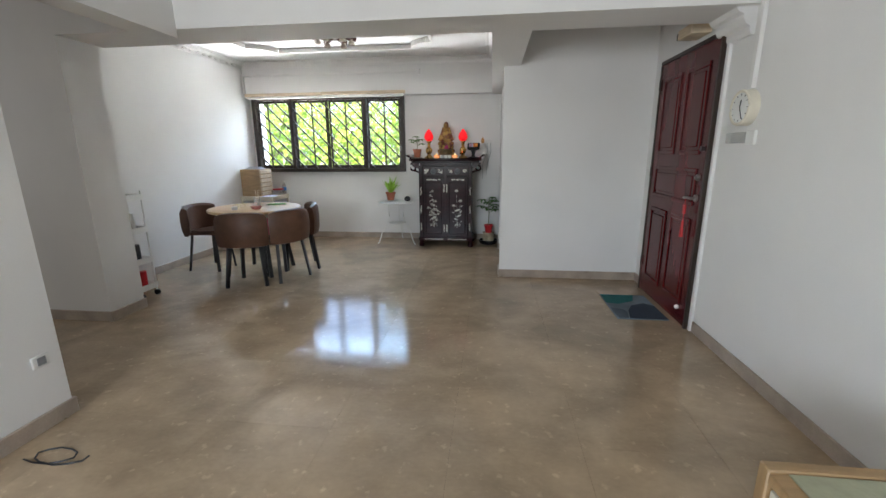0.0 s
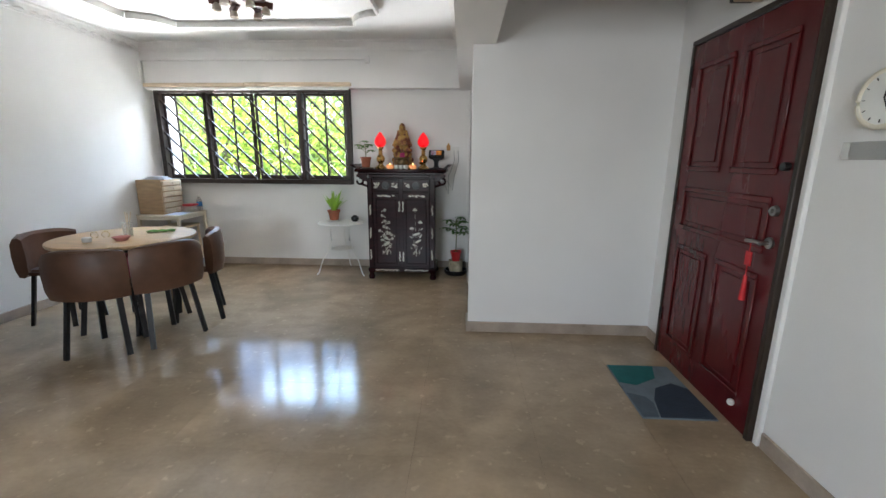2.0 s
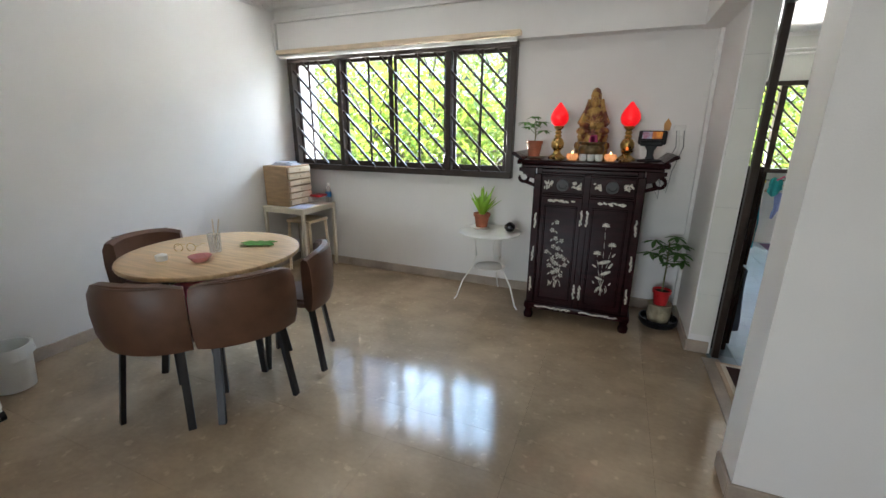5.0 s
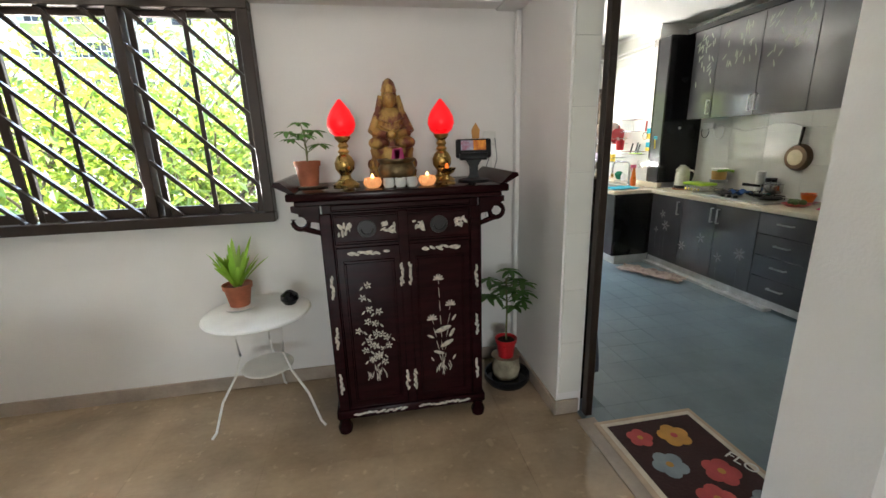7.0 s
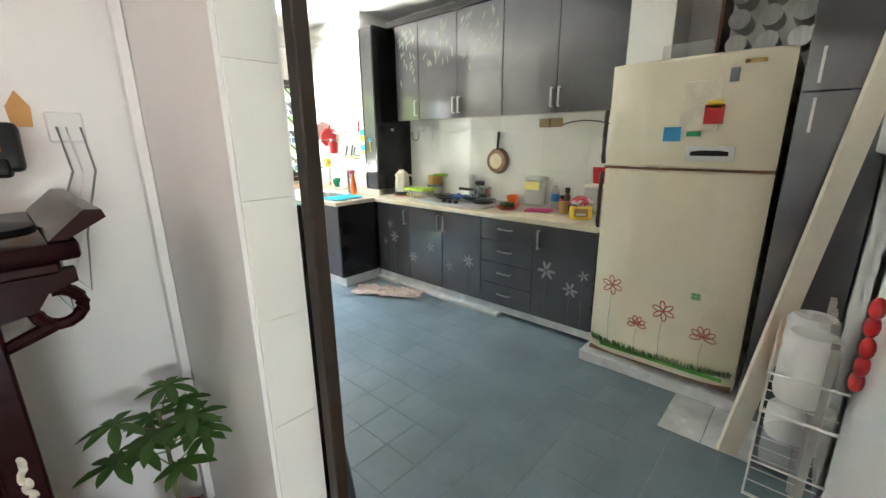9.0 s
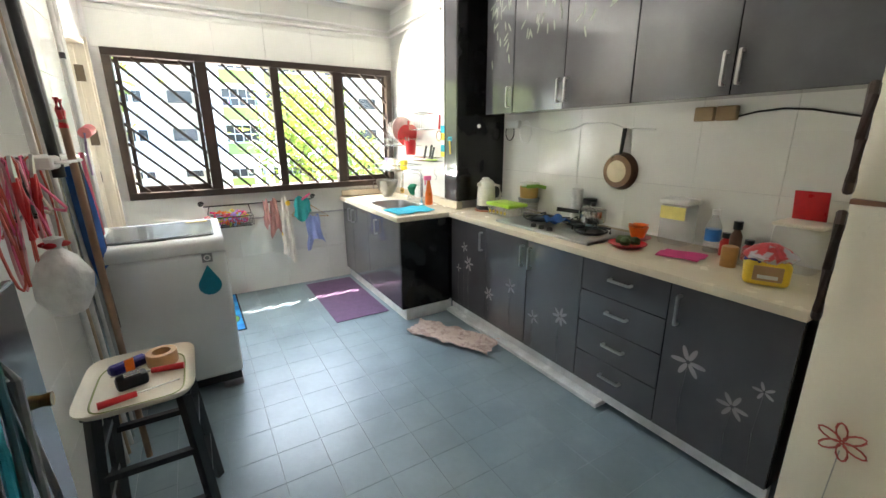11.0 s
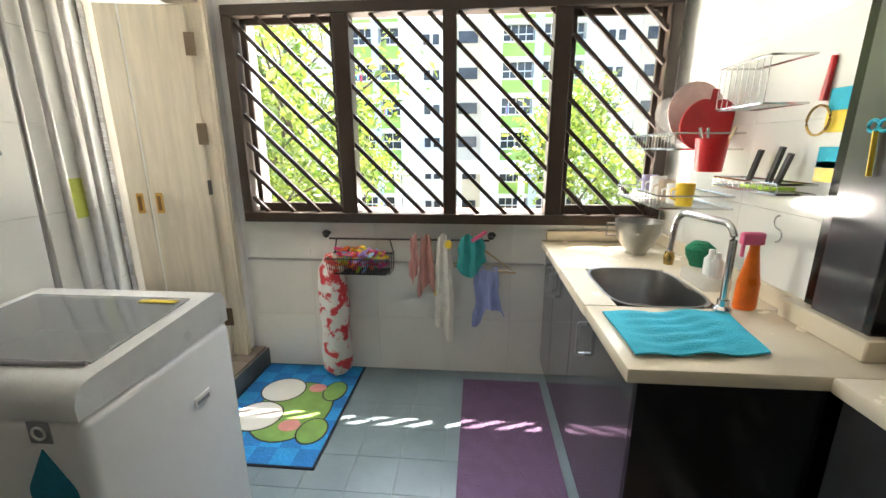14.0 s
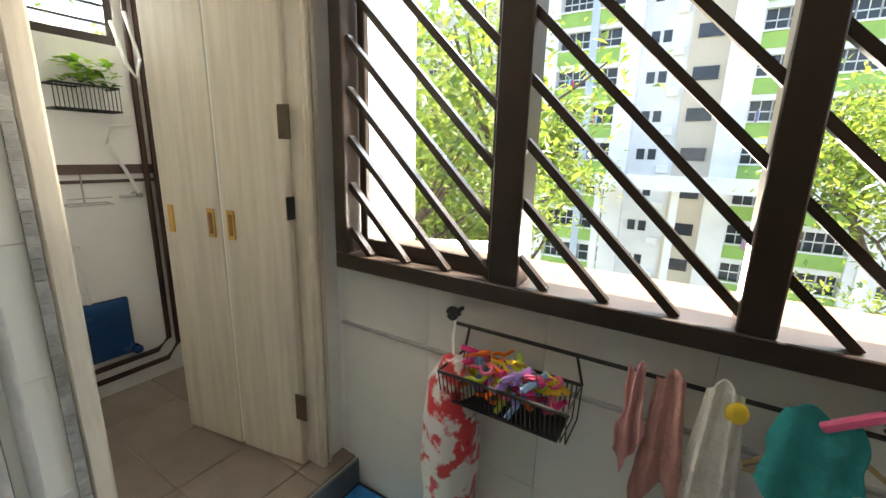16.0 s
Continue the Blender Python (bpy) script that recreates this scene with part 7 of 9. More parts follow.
lathe(bm, [(0.001, 0), (0.03, 0.001), (0.03, 0.11), (0.018, 0.135), (0.018, 0.15), (0.001, 0.151)], seg=20)
solid("oil_bottle", bm, plain("dark_green_bottle", (0.03, 0.10, 0.05), 0.2), "dark green bottle beside the hob", "bottle", m=pose(3.73, 6.66, zt + 0.001))
# hanging on the tiles
th = thing("frying_pan", pose(3.772, 6.45, 1.22), "steel frying pan hanging on the tiled wall", "frying pan")
bm = B()
lathe(bm, [(0.001, 0), (0.10, 0), (0.115, 0.03), (0.118, 0.045), (0.112, 0.045), (0.001, 0.045)], seg=36)
bmesh.ops.transform(bm, matrix=pose(-0.046, 0, 0, 0, 90, 0), verts=bm.verts)
part("pan", bm, plain("dark_bronze_pan", (0.17, 0.10, 0.06), 0.3, metal=0.6), th)
bm = B()
lathe(bm, [(0.001, 0), (0.03, 0.0), (0.032, 0.004), (0.045, 0.004), (0.047, 0.0), (0.060, 0.0), (0.068, 0.004), (0.001, 0.006)], seg=36)
bmesh.ops.transform(bm, matrix=pose(-0.048, 0, 0, 0, -90, 0), verts=bm.verts)
part("base_disc", bm, plain("worn_brass_disc", (0.55, 0.47, 0.33), 0.35, metal=0.6), th)
bm = B()
rod(bm, (-0.025, 0, 0.105), (-0.018, -0.008, 0.26), 0.010, 0.013, 10)
part("handle", bm, BLACK, th)
bm = B()
tube(bm, [(3.765, 7.55 - 0.1 * k, 1.50 + 0.028 * math.sin(k * 0.9) - (0.01 if k % 2 else 0)) for k in range(14)], 0.005, 6)
solid("wall_cable", bm, WPLAS, "white cable running along the tiled wall", "cable")
bm = B()
tube(bm, [(3.765, 5.85 - 0.1 * k, 1.52 + 0.03 * math.sin(k * 0.8)) for k in range(7)], 0.005, 6)
solid("wall_cable", bm, BLACK, "black cable running along the tiled wall", "cable")
th = thing("socket_box", pose(3.77, 5.93, 1.54), "brass coloured double socket on the tiled wall", "socket")
for k in (0, 1):
    bm = B()
    box(bm, -0.035, 0, -0.10 + 0.105 * k, -0.005 + 0.105 * k, -0.035, 0.035, 0.005)
    part("plate", bm, plain("tan_socket", (0.36, 0.25, 0.13), 0.4), th)
th = thing("extension_socket", pose(3.77, 7.48, 1.53), "white socket with a coiled black cable", "socket")
bm = B()
box(bm, -0.04, 0, -0.08, 0.08, -0.03, 0.03, 0.006)
part("plate", bm, WPLAS, th)
for r, yy, mm in ((0.065, 0.05, BLACK), (0.085, -0.14, WPLAS)):
    bm = B()
    tube(bm, [(-0.012, yy + r * 0.8 * math.cos(a), -0.06 + r * math.sin(a)) for a in [i * math.tau / 20 for i in range(20)]], 0.004, 6, True)
    part("cable", bm, mm, th)

# ---- round the sink ----
th = thing("mixing_bowl", pose(3.12, 8.66, zt), "steel mixing bowl with a side handle", "bowl")
bm = B()
lathe(bm, [(0.001, 0.001), (0.05, 0.001), (0.05, 0.015), (0.085, 0.06), (0.105, 0.12), (0.11, 0.165), (0.106, 0.165), (0.10, 0.12), (0.08, 0.065), (0.001, 0.03)], seg=28)
part("bowl", bm, DULLST, th)
bm = B()
tube(bm, [(-0.10, 0, 0.15), (-0.15, 0, 0.15), (-0.15, 0, 0.09), (-0.10, 0, 0.09)], 0.006, 6)
part("handle", bm, DULLST, th)
bm = B()
cloth(bm, lambda u, v: (2.73 + 0.34 * u + 0.05 * v * u, 7.58 + 0.28 * v + 0.03 * u, zt + 0.009 + 0.003 * math.sin(u * 14 + v * 5) + 0.0035 * math.sin(v * 34 + 3 * math.sin(u * 5)) * math.exp(-((u - 0.45) / 0.3) ** 2)), 40, 36, 0.005)
solid("teal_towel", bm, TEAL, "teal drying cloth spread on the worktop", "towel")
th = thing("spray_bottle", pose(3.205, 7.945, zt), "orange cleaner bottle with a pink trigger", "bottle")
bm = B()
lathe(bm, [(0.001, 0.001), (0.033, 0.001), (0.036, 0.012), (0.035, 0.09), (0.028, 0.125), (0.022, 0.16), (0.016, 0.195), (0.014, 0.215), (0.001, 0.215)], seg=20, sy=0.7)
part("body", bm, ORANGE, th)
bm = B()
box(bm, -0.045, 0.022, -0.013, 0.013, 0.215, 0.255, 0.006, 2)
box(bm, -0.040, -0.030, -0.006, 0.006, 0.175, 0.22, 0.003)
part("trigger", bm, PINK, th)
th = thing("soap_caddy", pose(3.20, 8.18, zt), "clear caddy with bottles and a green sponge", "caddy")
bm = B()
box(bm, -0.05, 0.05, -0.09, 0.09, 0.001, 0.05, 0.006)
part("caddy", bm, CLEAR, th)
bm = B()
lathe(bm, [(0.001, 0.052), (0.03, 0.06), (0.045, 0.10), (0.055, 0.13), (0.03, 0.155), (0.001, 0.16)], (0, 0.06, 0), 14, wob=0.3)
part("sponge", bm, plain("green_scourer", (0.01, 0.20, 0.10), 0.95, bump=0.5), th)
for y in (-0.02, -0.065):
    bm = B()
    lathe(bm, [(0.001, 0.051), (0.022, 0.051), (0.022, 0.11), (0.01, 0.125), (0.01, 0.145), (0.001, 0.145)], (0, y, 0), 16)
    part("soap_bottle", bm, WPLAS, th)


def wire_shelf(z, x0, x1, y0, y1, lip, name, label):
    th = thing(name, pose(0, 0, z), label, "dish rack", "wall dish racks")
    bm = B()
    tube(bm, [(x0, y0, lip), (x1, y0, lip), (x1, y1, lip), (x0, y1, lip)], 0.004, 6, True)
    part("upper_rim", bm, CHROME, th)
    bm = B()
    tube(bm, [(x0, y0, 0), (x1, y0, 0), (x1, y1, 0), (x0, y1, 0)], 0.004, 6, True)
    part("rim", bm, CHROME, th)
    n = int((y1 - y0) / 0.03)
    for k in range(n + 1):
        y = y0 + (y1 - y0) * k / n
        bm = B()
        tube(bm, [(x1, y, 0), (x0, y, 0), (x0, y, lip)], 0.002, 5)
        part("wire", bm, CHROME, th)
    return th


wire_shelf(1.13, 3.05, 3.33, 8.30, 8.80, 0.05, "dish_rack", "chrome wire wall rack with cups")
wire_shelf(1.36, 3.08, 3.33, 8.30, 8.80, 0.06, "dish_rack", "chrome wire wall rack with plates and a red board")
wire_shelf(1.23, 3.22, 3.33, 7.92, 8.26, 0.03, "utensil_rack", "small chrome wire rack for utensils")
wire_shelf(1.50, 3.20, 3.33, 8.02, 8.28, 0.14, "wire_basket", "chrome wire basket on the tiled wall")
bm = B()
lathe(bm, [(0.001, 0), (0.07, 0.004), (0.13, 0.02), (0.13, 0.024), (0.07, 0.009), (0.001, 0.006)], seg=30)
solid("dinner_plate", bm, plain("pale_pink_china", (0.72, 0.55, 0.50), 0.2), "pale pink plate standing in the rack", "plate", m=pose(3.21, 8.46, 1.495, 82, 0, 12))
bm = B()
pts = []
for k in range(40):
    a = k * math.tau / 40
    r = 0.115 * (1 - 0.14 * math.exp(-((a - math.pi / 2) / 0.25) ** 2)) * (1 + 0.06 * abs(math.cos(a)))
    pts.append((r * 1.1 * math.cos(a), r * math.sin(a)))
upright(bm, pts, pose(0, 0, 0), 0.008)
box(bm, -0.016, 0.016, 0, 0.008, 0.09, 0.15, 0.002)
solid("apple_board", bm, RED, "red apple shaped chopping board in the rack", "chopping board", m=pose(3.235, 8.38, 1.455, 8, 0, 10) @ Matrix.Diagonal((0.88, 1, 0.88, 1)))
bm = B()
lathe(bm, [(0.001, 0), (0.045, 0), (0.055, 0.12), (0.051, 0.12), (0.042, 0.006), (0.001, 0.006)], seg=22)
th = solid("red_tumbler", bm, RED, "red plastic tumbler hooked on the rack", "tumbler", m=pose(3.185, 8.245, 1.28))
for k, (dx, dy, mm) in enumerate(((0.0, 0.01, CHROME), (0.015, -0.012, PINE), (-0.015, 0.0, CHROME))):
    bm = B()
    rod(bm, (0, 0, 0), (dx * 3, dy * 3, 0.15), 0.004, 0.006, 8)
    solid("spoon", bm, mm, "spoon standing in the red tumbler", "spoon", "utensils in the tumbler", m=pose(3.185 + dx * 0.3, 8.245 + dy, 1.288))
for y, mm, h in ((8.36, YELLOW, 0.09), (8.44, WPLAS, 0.08), (8.53, plain("beige_mug", (0.62, 0.50, 0.36), 0.3), 0.09), (8.62, WPLAS, 0.10), (8.72, plain("lilac_mug", (0.42, 0.38, 0.55), 0.3), 0.10)):
    th = thing("mug", pose(3.17, y, 1.136), "mug drying on the wire rack", "mug", "mugs on the rack")
    bm = B()
    lathe(bm, [(0.001, 0), (0.032, 0), (0.036, h), (0.033, h), (0.029, 0.006), (0.001, 0.006)], seg=20)
    part("cup", bm, mm, th)
    bm = B()
    tube(bm, [(-0.034, 0, h * 0.8), (-0.055, 0, h * 0.7), (-0.055, 0, h * 0.35), (-0.033, 0, h * 0.25)], 0.005, 6)
    part("handle", bm, mm, th)
bm = B()
for k in range(2):
    lathe(bm, [(0.001, 0), (0.055, 0.004), (0.085, 0.03), (0.082, 0.032), (0.05, 0.008), (0.001, 0.006)], (0, 0.05 * k, 0.0), 20)
bmesh.ops.transform(bm, matrix=pose(0, 0, 0, 70, 0, 0), verts=bm.verts)
solid("clear_bowl", bm, CLEAR, "clear plastic bowls stacked in the rack", "bowl", m=pose(3.20, 8.62, 1.45))
for k, (y, mm, ln) in enumerate(((8.06, BLACK, 0.13), (8.02, BLACK, 0.11), (8.16, BLACK, 0.12))):
    bm = B()
    bar(bm, (3.28, y, 1.24), (3.29, y - 0.03, 1.24 + ln), 0.016, 0.012)
    solid("kitchen_knife", bm, mm, "kitchen knife standing in the wire rack", "knife", "knives in the rack", smooth=0)
bm = B()
box(bm, 3.23, 3.32, 7.98, 8.12, 1.236, 1.246, 0.004)
solid("green_tray", bm, LIMEP, "lime green peeler in the wire rack", "peeler")
th = thing("strainer", pose(3.325, 7.95, 1.62), "round strainer with a red handle on a hook", "strainer")
bm = B()
rod(bm, (0, 0, 0), (-0.004, 0.004, -0.12), 0.008, 0.010, 8)
part("handle", bm, RED, th)
bm = B()
tube(bm, arc((-0.006, 0.005, -0.175), 0.042, 0, 360, 20, "yz")[:-1], 0.004, 6, True)
part("ring", bm, BRASS, th)
for z, mm in ((1.50, TEAL), (1.44, YELLOW), (1.34, TEAL), (1.30, YELLOW)):
    bm = B()
    box(bm, -0.004, 0, -0.04, 0.04, -0.03, 0.03, 0.001)
    solid("wall_sticker", bm, mm, "small colourful sticker on the tiles", "sticker", "stickers on the tiles", m=pose(3.331, 7.90, z))
bm = B()
tube(bm, [(3.322, 8.03, 1.15)] + [(3.322, 8.03 + 0.022 * math.sin(radians(a)), 1.15 - 0.022 + 0.022 * math.cos(radians(a))) for a in range(0, 181, 30)] + [(3.322, 8.03 - 0.022 * math.sin(radians(a)), 1.084 + 0.022 * math.cos(radians(a))) for a in range(0, 200, 30)], 0.003, 6)
solid("s_hook", bm, CHROME, "steel hook on the tiled wall", "hook")

# ---- washing machine ----
th = thing("washing_machine", pose(0.955, 7.262, 0), "white top loading washing machine with a glass lid", "washing machine")
WD = 0.505
bm = B()
box(bm, 0, 0.585, 0, WD, 0.09, 0.835, 0.022, 3)
part("body", bm, APPL, th)
bm = B()
box(bm, 0.012, 0.573, 0.012, WD - 0.012, 0.045, 0.09)
part("base", bm, DARKP, th)
for x in (0.06, 0.525):
    for y in (0.06, WD - 0.06):
        bm = B()
        box(bm, x - 0.055, x + 0.055, y - 0.055, y + 0.055, 0, 0.045, 0.008)
        part("foot", bm, GREYP, th)
# moulded top: rounded nose, deck rising to the back, a well under the lid
PLASTIC = plain("grey_white_plastic", (0.66, 0.67, 0.65), 0.3, var=0.05)


def deck_side(bm, x0, x1, pts):
    upright(bm, pts, pose(x0, 0, 0, 0, 0, 90) @ Matrix.Diagonal((1, -1, 1, 1)), x1 - x0)


edge = [(0.0, 0.838), (0.0, 0.872), (0.008, 0.895), (0.024, 0.909), (0.05, 0.914), (WD - 0.10, 0.940), (WD - 0.04, 0.944), (WD - 0.012, 0.934), (WD, 0.905), (WD, 0.838)]
bm = B()
deck_side(bm, 0.004, 0.055, edge)
deck_side(bm, 0.53, 0.581, edge)
deck_side(bm, 0.055, 0.53, [(0.0, 0.838), (0.0, 0.872), (0.008, 0.895), (0.024, 0.909), (0.05, 0.914), (0.085, 0.915), (0.10, 0.838)])
deck_side(bm, 0.055, 0.53, [(WD - 0.11, 0.838), (WD - 0.10, 0.940), (WD - 0.04, 0.944), (WD - 0.012, 0.934), (WD, 0.905), (WD, 0.838)])
bmesh.ops.remove_doubles(bm, verts=bm.verts, dist=0.0004)
deck = part("top_deck", bm, PLASTIC, th, smooth=35)
bm = B()
lathe(bm, [(0.17, 0.79), (0.165, 0.70), (0.155, 0.70), (0.16, 0.80), (0.17, 0.80)], (0.29, 0.24, 0), 32)
part("drum", bm, DULLST, th)
bm = B()
box(bm, 0.058, 0.527, 0.10, WD - 0.11, 0.8355, 0.838)
part("well_floor", bm, GREYP, th)
LIDG = mat("smoked_lid", (0.34, 0.36, 0.36), 0.04, var=0.05, bump=0)
LIDG.node_tree.nodes["Principled BSDF"].inputs["Alpha"].default_value = 0.55
bm = B()
upright(bm, [(0.088, 0.916), (WD - 0.095, 0.942), (WD - 0.095, 0.947), (0.088, 0.921)], pose(0.045, 0, 0, 0, 0, 90) @ Matrix.Diagonal((1, -1, 1, 1)), 0.495)
ld = part("lid", bm, LIDG, th, "dark tinted glass lid")
bm = B()
tube(bm, [(0.05 + 0.485 * k / 12, 0.084 - 0.012 * math.sin(math.pi * k / 12), 0.921) for k in range(13)], 0.006, 8)
part("lid_rim", bm, GREYP, ld)
bm = B()
box(bm, 0.24, 0.32, 0.062, 0.072, 0.915, 0.921, 0.002)
part("lid_catch", bm, BLACK, ld)
bm = B()
box(bm, 0.41, 0.52, WD - 0.135, WD - 0.115, 0.945, 0.9475)
part("label", bm, YELLOW, th)
bm = B()
box(bm, 0.465, 0.515, -0.003, 0.0, 0.785, 0.835, 0.001)
bg = part("badge", bm, GREYP, th)
bm = B()
tube(bm, arc((0.49, -0.004, 0.81), 0.014, 0, 360, 14, "xz")[:-1], 0.003, 6, True)
part("badge_ring", bm, WPLAS, bg)
bm = B()
pts = [(0.056 * math.sin(radians(a)), -0.02 - 0.056 * math.cos(radians(a))) for a in range(-120, 121, 12)] + [(0.0, 0.095)]
upright(bm, pts, pose(0.485, -0.003, 0.675), 0.0025)
part("drop_sticker", bm, plain("teal_sticker", (0.0, 0.20, 0.29), 0.35), th, "teal water drop sticker")
bm = B()
box(bm, 0.5852, 0.590, 0.30, 0.37, 0.655, 0.685, 0.003)
gr = part("side_grip", bm, WPLAS, th)
bm = B()
box(bm, 0.590, 0.5915, 0.31, 0.36, 0.660, 0.672)
part("grip_recess", bm, GREYP, gr)

# ---- stool with a tray of tools ----
th = thing("step_stool", pose(1.19, 6.40, 0), "dark wooden step stool", "stool")
for x in (-1, 1):
    for y in (-1, 1):
        bm = B()
        bar(bm, (0.165 * x, 0.165 * y, 0), (0.12 * x, 0.12 * y, 0.60), 0.032, 0.032)
        part("leg", bm, BLACK, th, smooth=0)
for z, e in ((0.18, 0.152), (0.38, 0.137)):
    for a in (-1, 1):
        bm = B()
        bar(bm, (-e, a * e, z), (e, a * e, z), 0.022, 0.022)
        part("rung", bm, BLACK, th, smooth=0)
        bm = B()
        bar(bm, (a * e, -e, z + 0.05), (a * e, e, z + 0.05), 0.022, 0.022)
        part("rung", bm, BLACK, th, smooth=0)
bm = B()
box(bm, -0.145, 0.145, -0.145, 0.145, 0.60, 0.615, 0.004)
part("seat", bm, BLACK, th)
th = thing("serving_tray", pose(1.19, 6.40, 0.616), "cream tray with a green border on the stool", "tray")
bm = B()
hw, hl = 0.165, 0.20
lay = []
for e, z in ((0.80, 0.0), (0.92, 0.004), (1.0, 0.024), (1.0, 0.03), (0.93, 0.012), (0.82, 0.006)):
    lay.append([bm.verts.new((hw * e * math.copysign(abs(math.cos(a)) ** 0.35, math.cos(a)), hl * e * math.copysign(abs(math.sin(a)) ** 0.35, math.sin(a)), z)) for a in [k * math.tau / 40 for k in range(40)]])
for a, d in zip(lay, lay[1:]):
    for k in range(40):
        bm.faces.new((a[k], a[(k + 1) % 40], d[(k + 1) % 40], d[k]))
bm.faces.new(lay[-1]), bm.faces.new(lay[0][::-1])
part("tray", bm, CREAMP, th)
bm = B()
tube(bm, [(hw * 0.78 * math.copysign(abs(math.cos(a)) ** 0.35, math.cos(a)), hl * 0.78 * math.copysign(abs(math.sin(a)) ** 0.35, math.sin(a)), 0.006) for a in [k * math.tau / 40 for k in range(40)]], 0.003, 4, True)
part("border", bm, plain("olive_border", (0.22, 0.26, 0.08), 0.5), th)
bm = B()
lathe(bm, [(0.030, 0.0), (0.048, 0.0), (0.050, 0.003), (0.050, 0.045), (0.048, 0.048), (0.030, 0.048), (0.030, 0.0)], seg=28)
solid("tape_roll", bm, plain("tan_tape", (0.62, 0.40, 0.20), 0.35), "roll of tan parcel tape on the tray", "tape", m=pose(1.25, 6.50, 0.622))
bm = B()
lathe(bm, [(0.001, 0.005), (0.02, 0.005), (0.022, 0.025), (0.001, 0.028)], seg=18)
solid("tape_core", bm, ORANGE, "orange tape core on the tray", "tape core", m=pose(1.25, 6.50, 0.622))
th = thing("tape_dispenser", pose(1.155, 6.515, 0.622, 0, 0, 30), "blue and orange tape dispenser on the tray", "tape dispenser")
bm = B()
box(bm, -0.07, 0.05, -0.02, 0.02, 0, 0.035, 0.008)
part("body", bm, plain("deep_blue_plastic", (0.03, 0.02, 0.20), 0.3), th)
bm = B()
box(bm, -0.03, 0.0, -0.024, -0.02, 0.0, 0.05, 0.002)
part("clip", bm, ORANGE, th)
th = thing("tape_measure", pose(1.17, 6.375, 0.622, 0, 0, 15), "black tape measure on the tray", "tape measure")
bm = B()
box(bm, -0.045, 0.045, -0.025, 0.025, 0, 0.045, 0.012, 2)
part("case", bm, DARKP, th)
bm = B()
box(bm, -0.02, 0.025, -0.018, 0.018, 0.0455, 0.048, 0.001)
part("band", bm, CHROME, th)
for x, y, rz in ((1.16, 6.28, 12), (1.25, 6.42, 170)):
    th = thing("screwdriver", pose(x, y, 0.624, 0, 0, rz), "red handled screwdriver on the tray", "screwdriver", "tools on the tray")
    bm = B()
    rod(bm, (-0.07, 0, 0.013), (0.03, 0, 0.013), 0.012, 0.010, 10)
    part("handle", bm, RED, th)
    bm = B()
    rod(bm, (0.03, 0, 0.013), (0.15, 0, 0.013), 0.003, 0.003, 6)
    part("shaft", bm, CHROME, th)

# ---- the wall of poles and hanging things ----
GALV = plain("galvanised_pole", (0.60, 0.59, 0.56), 0.32, metal=0.35)
th = thing("towel_bar", pose(0.908, 0, 0), "chrome bar with hooks on the tiled wall", "rail")
bm = B()
tube(bm, [(0.06, 6.05, 1.36), (0.06, 7.70, 1.36)], 0.008, 8)
for y in (6.1, 6.9, 7.65):
    tube(bm, [(0.0, y, 1.36), (0.06, y, 1.36)], 0.007, 6)
part("bar", bm, CHROME, th)
for k, (y0, y1, r, h, mm) in enumerate(((6.86, 6.88, 0.012, 2.42, GALV), (6.93, 6.94, 0.010, 2.3, plain("tan_pole", (0.36, 0.26, 0.17), 0.4)), (7.0, 7.0, 0.013, 2.5, GALV), (7.06, 7.07, 0.011, 2.45, CHROME), (7.13, 7.13, 0.012, 2.4, GALV), (7.2, 7.2, 0.014, 2.45, BRUSH))):
    bm = B()
    rod(bm, (1.0, y0, 0.0), (0.93, y1, h), r, r, 12)
    solid("bamboo_pole" if k == 1 else "laundry_pole", bm, mm, "long laundry pole leaning on the tiled wall", "pole", "poles leaning on the wall")
for y in (7.905, 7.985, 8.03):
    bm = B()
    tube(bm, [(0.925, y, 0.0), (0.925, y, 2.6)], 0.012, 10)
    solid("steel_pipe", bm, GALV, "upright steel pipe by the bathroom door", "pipe", "upright pipes")
th = thing("squeegee_pole", pose(0.945, 7.79, 0), "thin steel mop pole standing behind the machine", "pole")
bm = B()
rod(bm, (0.02, -0.04, 0.0), (0.0, 0.02, 1.84), 0.010, 0.010, 10)
part("shaft", bm, BRUSH, th)
bm = B()
rod(bm, (0, 0.02, 1.84), (0, 0.021, 1.87), 0.014, 0.014, 10)
part("cap", bm, BLACK, th)
th = thing("pink_roller", pose(1.0, 7.44, 1.46), "pink paint roller hanging on the wall", "roller")
bm = B()
rod(bm, (0.03, -0.05, 0), (0.03, 0.10, 0.02), 0.026, 0.026, 14)
part("sleeve", bm, plain("pink_foam", (0.70, 0.22, 0.22), 0.8, bump=0.3), th)
bm = B()
tube(bm, [(0.03, -0.05, 0), (0.03, -0.07, -0.04), (0.02, -0.03, -0.07), (0.02, -0.02, -0.20)], 0.005, 6)
part("frame", bm, plain("mauve_plastic", (0.30, 0.20, 0.34), 0.4), th)
th = thing("rope_bundle", pose(0.98, 7.42, 1.37), "loops of pink plastic cord hanging on the wall", "cord")
for k in range(4):
    bm = B()
    tube(bm, [(0.015, -0.03 + 0.02 * k, 0.0), (0.02, 0.0 + 0.02 * k, -0.2 - 0.05 * k), (0.02, 0.04 + 0.015 * k, -0.42), (0.015, 0.06, -0.5 + 0.1 * k)], 0.004, 6)
    part("cord", bm, CORAL if k % 2 else PINK, th)
bm = B()
